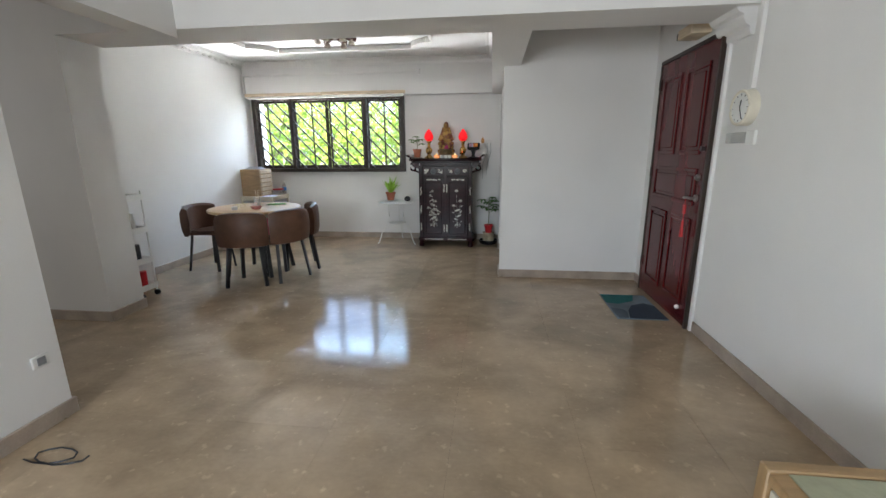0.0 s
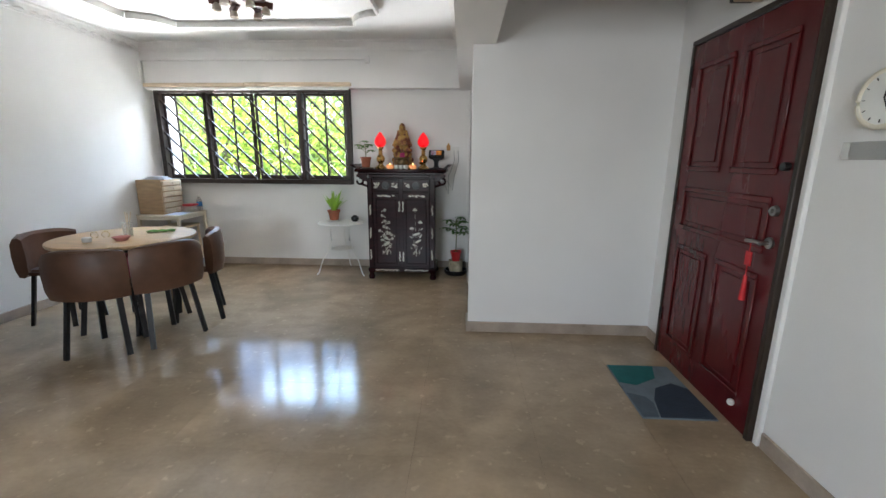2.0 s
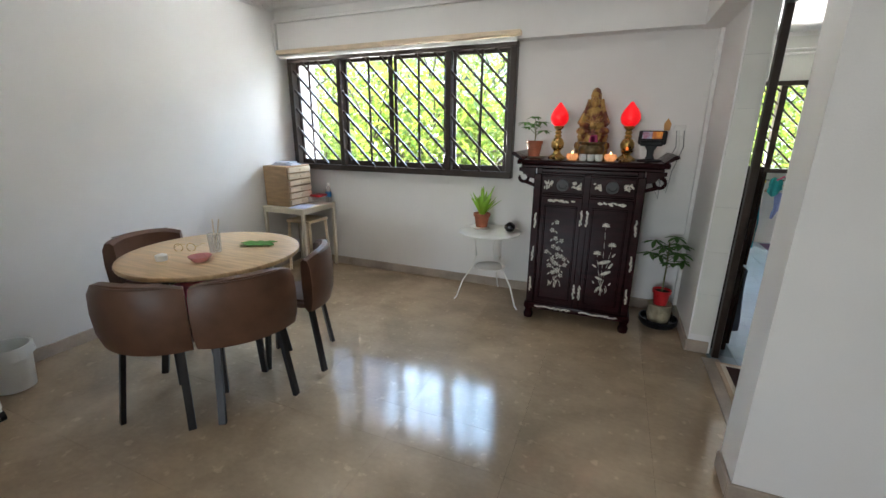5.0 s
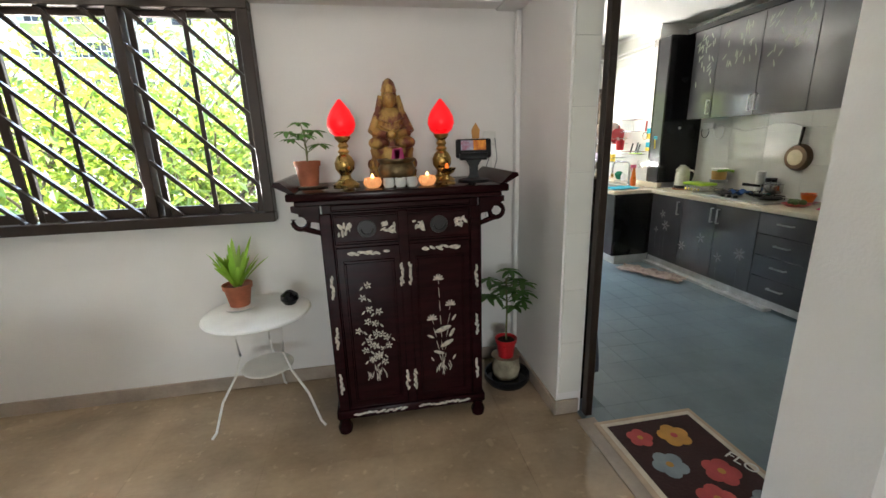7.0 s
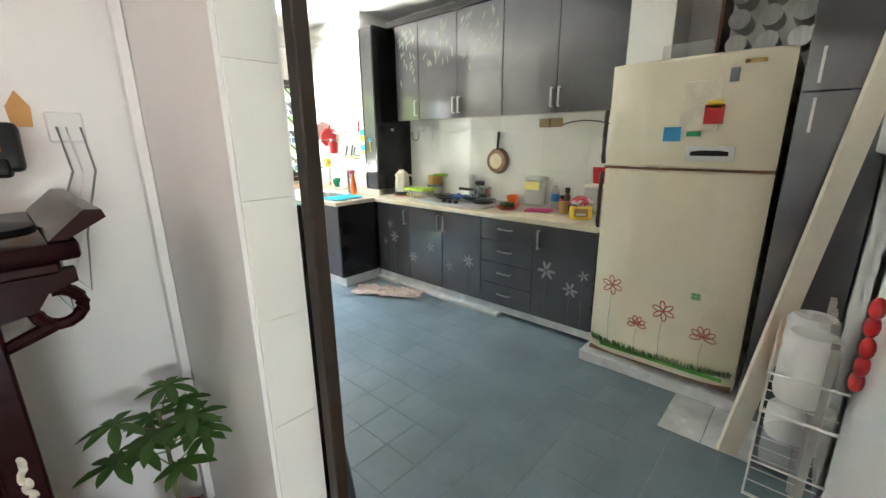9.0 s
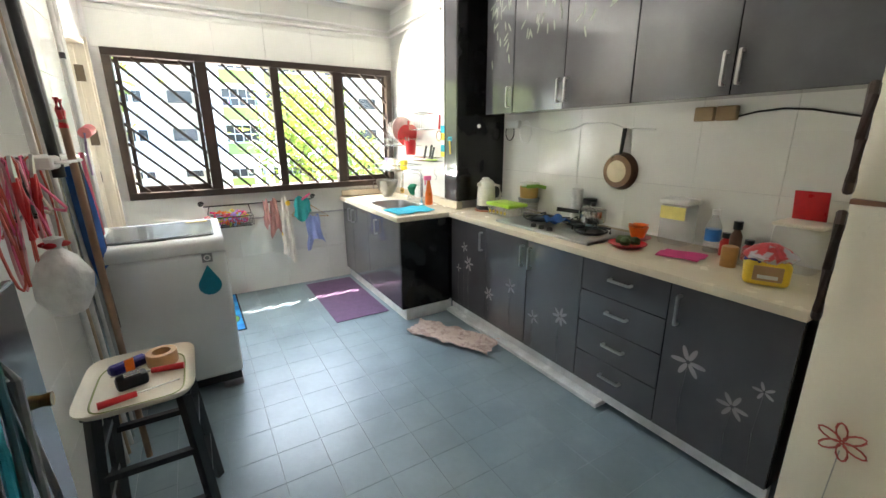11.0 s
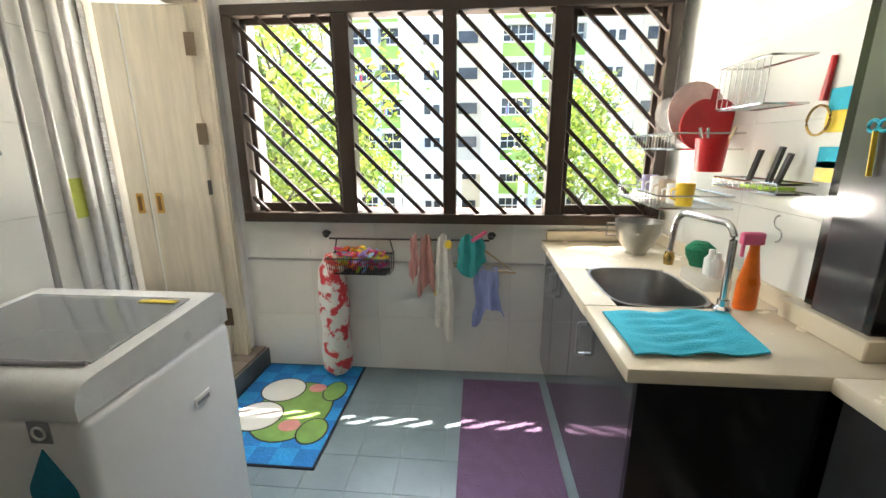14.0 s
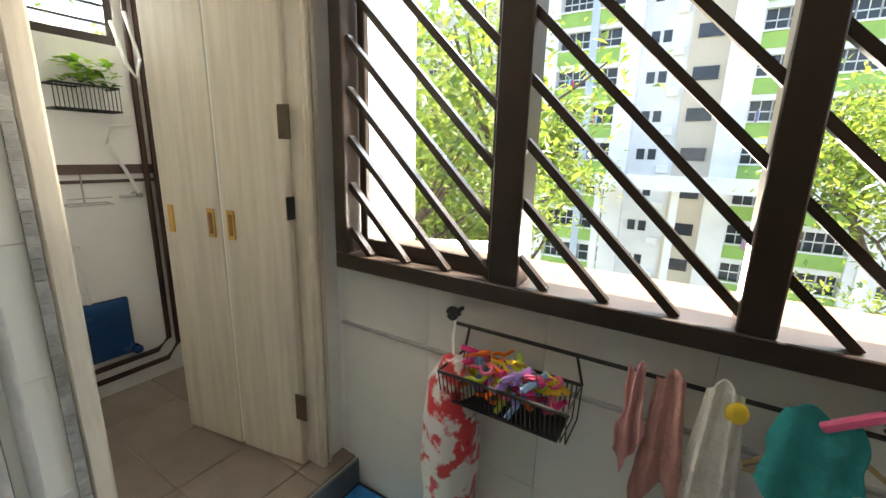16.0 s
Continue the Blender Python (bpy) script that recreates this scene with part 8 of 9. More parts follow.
tube(bm, [(0.915, 7.34, 2.55), (0.915, 7.36, 2.0), (0.915, 7.35, 1.55), (0.92, 7.38, 1.45), (0.92, 7.50, 1.20), (0.93, 7.60, 0.97)], 0.004, 6)
solid("power_cable", bm, DARKP, "dark power cable hanging down the tiled wall", "cable")
th = thing("power_socket", pose(0.908, 7.50, 1.54), "grey power socket with a black plug", "socket")
bm = B()
box(bm, 0, 0.03, -0.14, -0.02, -0.05, 0.05, 0.006)
part("plate", bm, GREYM, th)
bm = B()
box(bm, 0.0, 0.045, -0.01, 0.035, -0.035, 0.03, 0.006)
part("plug", bm, BLACK, th)
for y, mm, w, z1, nm in ((7.16, plain("royal_cloth", (0.02, 0.10, 0.36), 0.85), 0.25, 0.80, "blue cloth hanging from the bar"), (7.20, plain("dark_brown_cloth", (0.045, 0.03, 0.028), 0.9), 0.21, 0.55, "dark brown cloth hanging from the bar")):
    bm = B()
    cloth(bm, lambda u, v: (1.0 + 0.04 * (1 if z1 < .7 else 0) * 0 + 0.03 * math.sin(u * 7 + v * 2), y - 0.02 + w * (u - 0.5) * (0.25 + 1.6 * v * (1.15 - v)) + 0.10 * v, 1.34 - (1.34 - z1) * v - 0.06 * abs(u - .5) * v), 12, 16)
    solid("hanging_cloth", bm, mm, nm, "cloth", "cloths on the wall bar")
th = thing("plastic_bag", pose(1.05, 6.44, 1.06) @ Matrix.Diagonal((0.8, 0.8, 0.8, 1)), "tied white plastic bag hanging from the bar", "bag")
bm = B()
lathe(bm, [(0.001, -0.21), (0.05, -0.20), (0.085, -0.13), (0.09, -0.05), (0.06, 0.02), (0.02, 0.06), (0.03, 0.10), (0.001, 0.11)], seg=22, wob=0.22)
part("bag", bm, plain("bag_white", (0.72, 0.72, 0.70), 0.35, bump=0.3, bscale=25), th)
bm = B()
ball(bm, (0.075, 0.02, -0.08), 0.02, 0.03, 0.05)
part("print", bm, BLUE, th)
bm = B()
tube(bm, [(0, 0, 0.10), (-0.02, 0.01, 0.2), (-0.05, 0.0, 0.285)], 0.004, 6)
part("string", bm, PINK, th)
bm = B()
for a in (0.3, 1.6, 3.0, 4.4):
    ball(bm, (0.028 * math.cos(a), 0.028 * math.sin(a), 0.075), 0.022, 0.014, 0.012, 8)
part("tie", bm, RED, th, "red knotted tie")


def hanger(name, m, label, material):
    bm = B()
    tube(bm, [(0, 0.0, 0.10), (0.012, 0.012, 0.115), (0, 0.024, 0.105), (0, 0.01, 0.07), (0, 0, 0.05), (0, 0.17, -0.04), (0, 0.16, -0.05), (0, -0.16, -0.05), (0, -0.17, -0.04), (0, 0, 0.05)], 0.005, 6)
    solid(name, bm, material, label, "hanger", "clothes hangers", m=m)


for k, (y, mm) in enumerate(((6.52, BLACK), (6.57, BLACK), (6.62, plain("cream_hanger", (0.62, 0.58, 0.45), 0.4)), (6.66, PINK))):
    hanger("clothes_hanger", pose(0.985, y, 1.26, 0, 0, 8 + 9 * k), "plastic clothes hanger on the wall bar", mm)
bm = B()
rod(bm, (1.035, 6.76, 1.33), (1.0, 6.78, 2.60), 0.015, 0.015, 12)
rod(bm, (1.035, 6.76, 1.345), (1.035, 6.76, 1.30), 0.019, 0.019, 12)
solid("laundry_pole", bm, DARKP, "black laundry pole held upright by the wall bar", "pole", "poles leaning on the wall")
bm = B()
rod(bm, (1.085, 6.86, 0.0), (1.075, 6.78, 1.50), 0.013, 0.013, 12)
solid("hook_pole", bm, plain("copper_pole", (0.34, 0.22, 0.15), 0.35, metal=0.4), "copper coloured pole with a red hook head", "pole")
th = thing("wall_bracket", pose(0.908, 6.78, 1.355), "white plastic pole holder on the wall bar", "bracket")
bm = B()
box(bm, 0.0, 0.14, -0.14, 0.20, -0.022, 0.022, 0.006)
part("plate", bm, WPLAS, th)
for y in (-0.09, 0.0, 0.09):
    bm = B()
    tube(bm, arc((0.155, y, 0), 0.022, -140, 140, 10), 0.006, 6)
    part("clip", bm, WPLAS, th)
bm = B()
tube(bm, [(1.075, 6.755, 1.57), (1.075, 6.75, 1.53), (1.075, 6.765, 1.505), (1.075, 6.795, 1.505), (1.075, 6.81, 1.53), (1.075, 6.805, 1.57)], 0.009, 8)
rod(bm, (1.075, 6.78, 1.51), (1.075, 6.78, 1.47), 0.011, 0.014, 10)
solid("red_hook", bm, RED, "red pole hook head", "hook")
th = thing("pink_pegs", pose(0.97, 6.24, 1.35), "pink laundry peg ring hanging on the wall", "peg hanger")
for k in range(8):
    bm = B()
    tube(bm, [(0.02 * math.cos(k), 0.02 * math.sin(k), 0.02), (0.05 * math.cos(k), 0.07 * math.sin(k), -0.10), (0.06 * math.cos(k), 0.08 * math.sin(k), -0.30 + 0.02 * k)], 0.004, 5)
    part("peg_string", bm, PINK if k % 3 else CORAL, th)
th = thing("dark_cabinet", pose(0, 0, 0), "tall narrow dark brown glossy cabinet inside the doorway", "cabinet")
DBW = mat("dark_brown_lacquer", (0.022, 0.014, 0.011), 0.12, var=0.3, scale=5, bump=0.01, stretch=(1, 1, 0.2))
bm = B()
box(bm, 1.058, 1.165, 5.25, 5.66, 0.0, 1.25, 0.006)
part("body", bm, DBW, th)
for z0, z1 in ((0.05, 0.60), (0.62, 1.22)):
    bm = B()
    box(bm, 1.166, 1.182, 5.256, 5.654, z0, z1, 0.004)
    dr = part("door", bm, DBW, th)
    bm = B()
    rod(bm, (1.182, 5.62, z1 - 0.2), (1.196, 5.62, z1 - 0.2), 0.010, 0.012, 10)
    part("knob", bm, BRASS, dr)
bm = B()
cloth(bm, lambda u, v: (1.20 + 0.012 * math.sin(u * 11 + v * 2) * (0.3 + v), 5.27 + 0.17 * u + 0.015 * math.sin(v * 5), 0.58 - 0.42 * v - 0.03 * math.sin(u * 5) * v), 18, 14, 0.005)
solid("grey_cloth", bm, plain("slate_blue_cloth", (0.075, 0.095, 0.13), 0.95, bump=0.4, bscale=160), "slate blue cloth hung on the dark cabinet", "cloth")
for k, (y, mm, z) in enumerate(((5.40, TEAL, 1.14), (5.44, plain("dark_teal_wire", (0.02, 0.10, 0.12), 0.35), 1.17), (5.48, GREYP, 1.12))):
    bm = B()
    tube(bm, [(1.19, y, z + 0.05), (1.205, y + 0.015, z), (1.215, y - 0.05, z - 0.25), (1.212, y - 0.05 + 0.02 * k, z - 0.42), (1.205, y + 0.05, z - 0.40), (1.203, y + 0.035, z - 0.2), (1.195, y + 0.02, z)], 0.005, 6)
    solid("wire_hanger", bm, mm, "plastic coated wire hanger on the cabinet door", "hanger", "hangers on the cabinet")

rg = random.Random(31)
for k in range(7):
    th = thing("cord_loop", pose(0.985, 6.26 + 0.062 * k, 1.36), "tangled loops of pink plastic cord on the wall bar", "cord", "cords on the wall bar")
    for q in range(2):
        w, d = rg.uniform(0.02, 0.05), rg.uniform(0.18, 0.42)
        bm = B()
        tube(bm, [(0.02 * q + w * 0.4 * math.sin(a * 0.9 + k), w * math.sin(a), -d / 2 + (d / 2) * math.cos(a) + 0.02) for a in [i * math.tau / 16 for i in range(16)]], 0.0035, 5, True)
        part("loop", bm, (PINK, CORAL, plain("pale_pink_cord", (0.70, 0.35, 0.38), 0.4))[(k + q) % 3], th)
for k, y in enumerate((6.34, 6.50)):
    th = thing("pliers", pose(1.03, y, 1.33, 0, 6 * k, 0), "red handled pliers hung on the wall bar", "pliers", "tools on the wall bar")
    for sgn in (-1, 1):
        bm = B()
        tube(bm, [(0, 0.004 * sgn, 0), (0.004, 0.02 * sgn, -0.07), (0.006, 0.012 * sgn, -0.17)], 0.008, 8)
        part("grip", bm, RED, th)
    bm = B()
    upright(bm, [(-0.014, -0.01), (0.014, -0.01), (0.010, 0.03), (0.003, 0.06), (-0.003, 0.06), (-0.010, 0.03)], pose(0.004, 0, 0, 0, 0, 90), 0.008)
    part("jaw", bm, BRUSH, th)

# ---- under the window ----
th = thing("wall_rail", pose(0, 0, 0), "iron rail with curled ends under the window", "rail")
bm = B()
tube(bm, [(1.47, 8.86, 0.86), (2.40, 8.86, 0.86)], 0.006, 8)
part("bar", bm, BLACK, th)
for x in (1.46, 2.41):
    bm = B()
    tube(bm, [(x + 0.022 * math.cos(a * 0.6) * (1 - a / 24), 8.86, 0.885 + 0.022 * math.sin(a * 0.6) * (1 - a / 24)) for a in range(18)] + [(x, 8.88, 0.885), (x, 8.92, 0.885)], 0.007, 6)
    part("scroll_end", bm, BLACK, th)
th = thing("wire_basket", pose(1.50, 8.72, 0.685), "black wire basket hooked on the rail", "basket")
bm = B()
for z, e in ((0.0, 0.02), (0.09, 0.0)):
    bm = B()
    tube(bm, [(e, e, z), (0.35 - e, e, z), (0.35 - e, 0.15 - e, z), (e, 0.15 - e, z)], 0.005, 6, True)
    part("rim", bm, BLACK, th)
for x0, x1 in ((0.0, 0.02), (0.35, 0.33)):
    bm = B()
    tube(bm, [(x0, 0.15, 0.09), (x1, 0.14, 0.18)], 0.004, 6)
    part("hook", bm, BLACK, th)
bm = B()
box(bm, 0.02, 0.33, 0.02, 0.13, -0.004, 0.0)
part("mesh_floor", bm, BLACK, th)
for k in range(29):
    bm = B()
    x = 0.0125 * k
    tube(bm, [(x, 0.0, 0.09), (x, 0.02, 0.0), (x, 0.13, 0.0), (x, 0.15, 0.09)], 0.002, 5)
    part("wire", bm, BLACK, th)
rg = random.Random(5)
PEGS = [ORANGE, YELLOW, PINK, LIMEP, plain("hot_pink_peg", (0.85, 0.05, 0.30), 0.3), plain("lilac_peg", (0.45, 0.30, 0.75), 0.3), plain("sky_peg", (0.25, 0.50, 0.80), 0.3)]
for k in range(64):
    bm = B()
    if k % 4 == 3:  # curled pegs with a round head
        tube(bm, arc((0, 0, 0), 0.017, 0, 300, 10), 0.0055, 6)
        rod(bm, (0.017, 0, 0), (0.055, 0.004, 0), 0.006, 0.004, 6)
    else:
        box(bm, -0.042, 0.042, -0.007, -0.0005, -0.008, 0.008, 0.003)
        box(bm, -0.042, 0.042, 0.0005, 0.007, -0.008, 0.008, 0.003)
        rod(bm, (-0.004, 0, -0.011), (-0.004, 0, 0.011), 0.008, 0.008, 8)
    solid("clothes_peg", bm, PEGS[(k * 5 + k // 9) % 7], "coloured plastic clothes peg in the wire basket", "clothes peg", "pegs in the basket",
          m=pose(1.55 + rg.uniform(0, 0.25), 8.77 + rg.uniform(0, 0.075), 0.70 + 0.0017 * k + rg.uniform(0, 0.008), rg.uniform(-50, 50), rg.uniform(-35, 35), rg.uniform(0, 360)))
th = thing("bag_holder", pose(1.50, 8.80, 0.0), "tall clear bag stuffed with red and white bags", "bag holder")
bm = B()
lathe(bm, [(0.001, 0.05), (0.05, 0.04), (0.085, 0.08), (0.09, 0.2), (0.078, 0.33), (0.088, 0.45), (0.085, 0.58), (0.07, 0.70), (0.03, 0.78), (0.001, 0.79)], seg=24, wob=0.16)
part("bag", bm, mat("printed_bags", (0.72, 0.71, 0.68), 0.3, var=0.1, scale=13, col2=(0.62, 0.05, 0.06), bump=0.3, bscale=30, sharp=(0.45, 0.50)), th)
bm = B()
tube(bm, [(0, 0, 0.78), (-0.02, 0.03, 0.83), (-0.03, 0.06, 0.87)], 0.004, 6)
part("string", bm, WPLAS, th)


def hang(name, x0, x1, z0, z1, material, label, ph, wave=0.014, skew=0.0):
    bm = B()
    mid, half = (x0 + x1) / 2, (x1 - x0) / 2

    def drape(u, v):
        pinch = 0.72 + 0.38 * v - 0.10 * math.sin(v * 6 + ph)
        n = noise.noise((u * 3 + ph * 7, v * 3, ph))
        z = z1 - (z1 - z0) * v - v * (0.05 * math.sin(u * 4.4 + ph * 2) + 0.03 * n) - 0.015 * (1 - v) * math.sin(u * 6 + ph)
        return (mid + half * (2 * u - 1) * pinch + skew * v + 0.02 * n * v, 8.835 - 0.012 * v + wave * math.sin(u * 12 + ph + 1.5 * n) * (0.25 + 0.75 * v) + 0.012 * n, z)

    cloth(bm, drape, 26, 22, 0.004)
    return solid(name, bm, material, label, "laundry", "laundry on the rail")


hang("pink_sock", 1.95, 2.00, 0.66, 0.885, mat("pink_stripe", (0.62, 0.33, 0.31), 0.9, var=0.2, scale=60, bump=0.3, stretch=(1, 1, 0.1)), "pink striped sock hanging on the rail", 0)
hang("pink_blouse", 2.0, 2.09, 0.56, 0.885, plain("dusty_pink", (0.48, 0.25, 0.22), 0.95, bump=0.4), "dusty pink cloth hanging on the rail", 1)
towel = hang("white_towel", 2.09, 2.20, 0.30, 0.89, plain("white_cotton", (0.75, 0.73, 0.66), 0.95, bump=0.4), "long white towel with an orange print on the rail", 2, 0.02)
hang("teal_cloth", 2.22, 2.38, 0.70, 0.885, plain("teal_cotton", (0.02, 0.28, 0.28), 0.95, bump=0.4), "teal cloth folded over the rail", 3)
hang("blue_cloth", 2.30, 2.46, 0.41, 0.71, plain("periwinkle_cotton", (0.27, 0.33, 0.60), 0.95, bump=0.4), "periwinkle blue cloth hanging below the hanger", 4, 0.02, 0.02)
for x, z in ((2.11, 0.55), (2.17, 0.84)):
    bm = B()
    ball(bm, (x, 8.832, z), 0.022, 0.006, 0.026)
    part("print_patch", bm, YELLOW, towel, "orange print on the towel")
bm = B()
tube(bm, [(2.20, 8.85, 0.72), (2.33, 8.85, 0.83), (2.36, 8.86, 0.88), (2.34, 8.85, 0.83), (2.55, 8.84, 0.68), (2.20, 8.85, 0.71)], 0.007, 6)
solid("clothes_hanger", bm, plain("tan_hanger", (0.45, 0.32, 0.16), 0.4), "tan clothes hanger on the rail", "hanger", "clothes hangers")
bm = B()
box(bm, -0.05, 0.05, -0.008, 0.008, -0.01, 0.01, 0.004)
solid("pink_peg", bm, PINK, "pink peg clipped on the teal cloth", "clothes peg", m=pose(2.34, 8.83, 0.89, 0, -35, 0))

# mats on the kitchen floor
th = thing("play_mat", pose(1.0, 8.055, 0), "blue checked mat with green and white shapes", "mat")
bm = B()
box(bm, 0, 0.635, 0, 0.86, 0.0, 0.007, 0.002)
part("mat_base", bm, plain("mat_black", (0.01, 0.015, 0.03), 0.9, bump=0.3), th)
MB1, MB2 = plain("mat_blue", (0.01, 0.18, 0.50), 0.9, bump=0.3), plain("mat_deep_blue", (0.01, 0.27, 0.62), 0.9, bump=0.3)
for i in range(6):
    for j in range(8):
        bm = B()
        box(bm, 0.012 + 0.1018 * i, 0.012 + 0.1018 * (i + 1), 0.012 + 0.1045 * j, 0.012 + 0.1045 * (j + 1), 0.007, 0.0082)
        part("square", bm, MB1 if (i + j) % 2 else MB2, th, smooth=0)
for nm, cx, cy, rx, ry, mm, z in (("green_oval", 0.36, 0.40, 0.20, 0.25, plain("mat_green", (0.20, 0.36, 0.10), 0.9), 0.0095), ("white_oval", 0.20, 0.33, 0.125, 0.115, WPLAS, 0.0108), ("white_oval", 0.23, 0.57, 0.12, 0.11, WPLAS, 0.0108), ("pink_oval", 0.40, 0.27, 0.055, 0.045, plain("mat_pink", (0.70, 0.28, 0.28), 0.9), 0.0112), ("pink_oval", 0.42, 0.60, 0.05, 0.04, plain("mat_pink", (0.70, 0.28, 0.28), 0.9), 0.0112), ("green_oval", 0.53, 0.24, 0.07, 0.09, plain("mat_green", (0.20, 0.36, 0.10), 0.9), 0.0102), ("green_oval", 0.53, 0.58, 0.06, 0.09, plain("mat_green", (0.20, 0.36, 0.10), 0.9), 0.0102)):
    if nm in ("green_oval", "white_oval"):
        bm = B()
        plate(bm, [(cx + (rx + 0.008) * math.cos(k * math.tau / 28), cy + (ry + 0.008) * math.sin(k * math.tau / 28)) for k in range(28)], 0.008, z - 0.0004)
        part("outline", bm, BLACK, th)
    bm = B()
    plate(bm, [(cx + rx * math.cos(k * math.tau / 28), cy + ry * math.sin(k * math.tau / 28)) for k in range(28)], 0.008, z)
    part(nm, bm, mm, th)
bm = B()
nx, ny = 26, 64
cloth(bm, lambda u, v: (2.262 + 0.45 * u, 7.79 + 1.03 * v, 0.004 + 0.003 * math.sin(u * nx * 3.1) * math.sin(v * ny * 3.1)), nx, ny, 0.004)
solid("purple_mat", bm, PURPLE, "purple knobbly rubber mat before the sink", "mat")
th = thing("flower_mat", pose(1.065, 4.10, 0), "dark kitchen mat with a cream border and flowers", "mat")
bm = B()
box(bm, 0, 0.56, 0, 0.935, 0.006, 0.014, 0.003)
part("border", bm, plain("sand_pile", (0.55, 0.43, 0.32), 0.95, bump=0.3), th)
bm = B()
box(bm, 0.025, 0.535, 0.025, 0.91, 0.014, 0.0155)
part("pale_line", bm, plain("cream_pile", (0.70, 0.64, 0.54), 0.95, bump=0.3), th)
bm = B()
box(bm, 0.05, 0.51, 0.05, 0.885, 0.0155, 0.017)
part("field", bm, plain("plum_pile", (0.055, 0.025, 0.025), 0.95, bump=0.3), th)
FC = [plain("rose_pile", (0.55, 0.10, 0.10), 0.95), plain("gold_pile", (0.58, 0.30, 0.08), 0.95), plain("slate_flower_pile", (0.28, 0.34, 0.38), 0.95)]
for k, (x, y, c) in enumerate(((0.16, 0.78, 0), (0.33, 0.76, 1), (0.18, 0.60, 2), (0.37, 0.52, 0), (0.24, 0.40, 0), (0.42, 0.33, 2), (0.15, 0.22, 1), (0.35, 0.16, 0))):
    bm = B()
    r = 0.075 if c != 0 or k > 2 else 0.06
    for q in range(5):
        a = q * math.tau / 5 + 0.3 * k
        plate(bm, [(x + 0.55 * r * math.cos(a) + 0.5 * r * math.cos(i * math.tau / 12), y + 0.55 * r * math.sin(a) + 0.5 * r * math.sin(i * math.tau / 12)) for i in range(12)], 0.017, 0.0185 + 0.0002 * q)
    fl = part("flower", bm, FC[c], th)
    bm = B()
    plate(bm, [(x + 0.22 * r * math.cos(i * math.tau / 10), y + 0.22 * r * math.sin(i * math.tau / 10)) for i in range(10)], 0.0194, 0.0203)
    part("flower_eye", bm, FC[1 if c != 1 else 0], fl)
for txt, x, y in (("FLO", 0.455, 0.60),):
    cu = bpy.data.curves.new("lettering", "FONT")
    cu.body, cu.size, cu.extrude = txt, 0.075, 0.0006
    tmp = new("lettering_shape", cu)
    bpy.context.view_layer.update()
    me = bpy.data.meshes.new_from_object(tmp.evaluated_get(bpy.context.evaluated_depsgraph_get()))
    bpy.data.objects.remove(tmp)
    me.materials.clear()
    me.materials.append(WPLAS)
    ob = new("lettering", me)
    ob.parent = th
    ob.matrix_basis = pose(x, y, 0.018, 0, 0, -70)
    ob["label"] = "white lettering on the mat"
rg = random.Random(17)
bm = B()


def rag(u, v):
    ax, ay = 2.86 + 0.31 * u - 0.2 * v, 7.46 - 0.60 * u - 0.06 * v
    n1 = noise.noise((u * 5, v * 4, 1.7))
    return (ax + 0.03 * noise.noise((u * 7, v * 5, 9)), ay - 0.06 * v + 0.03 * noise.noise((u * 6, v * 6, 3)), 0.012 + 0.03 * abs(n1) + 0.012 * abs(math.sin(u * 17 + v * 8)))


cloth(bm, rag, 44, 26, 0.005)
solid("floor_rag", bm, mat("patterned_rag", (0.58, 0.47, 0.41), 0.95, var=0.2, scale=22, col2=(0.44, 0.33, 0.30), bump=0.4, bscale=150, sharp=(0.4, 0.5)), "crumpled pale pink floor rag before the cabinets", "rag")

# ---- bathroom ----
th = thing("bathroom_door", pose(0.855, 8.775, 0.128, 0, 0, 190), "pale ash folding bathroom door standing open", "door")
for k, (x0, x1) in enumerate(((0.004, 0.315), (0.325, 0.64))):
    bm = B()
    box(bm, x0, x1, -0.016, 0.016, 0, 1.935, 0.004)
    lf = part("door_leaf", bm, BATHD, th)
    hx = x1 - 0.045 if k == 0 else x0 + 0.045
    bm = B()
    box(bm, hx - 0.018, hx + 0.018, 0.0162, 0.021, 0.895, 1.005, 0.004)
    hd = part("pull", bm, plain("honey_wood", (0.62, 0.36, 0.08), 0.4), lf, "honey coloured recessed pull")
    # flat dark plate on the pull paints the shade of its recess
    bm = B()
    box(bm, hx - 0.009, hx + 0.009, 0.021, 0.0225, 0.91, 0.99)
    part("pull_recess", bm, plain("shadow_wood", (0.22, 0.11, 0.03), 0.6), hd)
bm = B()
box(bm, 0.316, 0.324, -0.010, 0.012, 0.01, 1.93)
part("fold_strip", bm, WPLAS, th)
bm = B()
box(bm, 0.575, 0.605, 0.0162, 0.021, 0.895, 1.005, 0.004)
part("pull", bm, plain("honey_wood", (0.62, 0.36, 0.08), 0.4), th)
for z in (0.21, 1.26, 1.70):
    bm = B()
    box(bm, -0.03, 0.022, 0.0165, 0.02, z, z + 0.11, 0.002)
    part("hinge", bm, plain("dull_bronze", (0.12, 0.09, 0.06), 0.4, metal=0.5), th)
bm = B()
box(bm, 0.002, 0.006, -0.018, 0.020, 0.99, 1.07)
part("lock_plate", bm, BLACK, th)
th = thing("window_3", pose(0, 0, 0), "small dark bathroom window with level bars", "window")
th["kind"] = "structure"
bm = B()
for b in ((8.20, 8.80, 1.80, 1.84), (8.20, 8.80, 2.29, 2.33), (8.20, 8.23, 1.84, 2.29), (8.77, 8.80, 1.84, 2.29)):
    box(bm, -0.40, -0.36, b[0], b[1], b[2], b[3], 0.003)
part("window_frame", bm, FRAME, th)
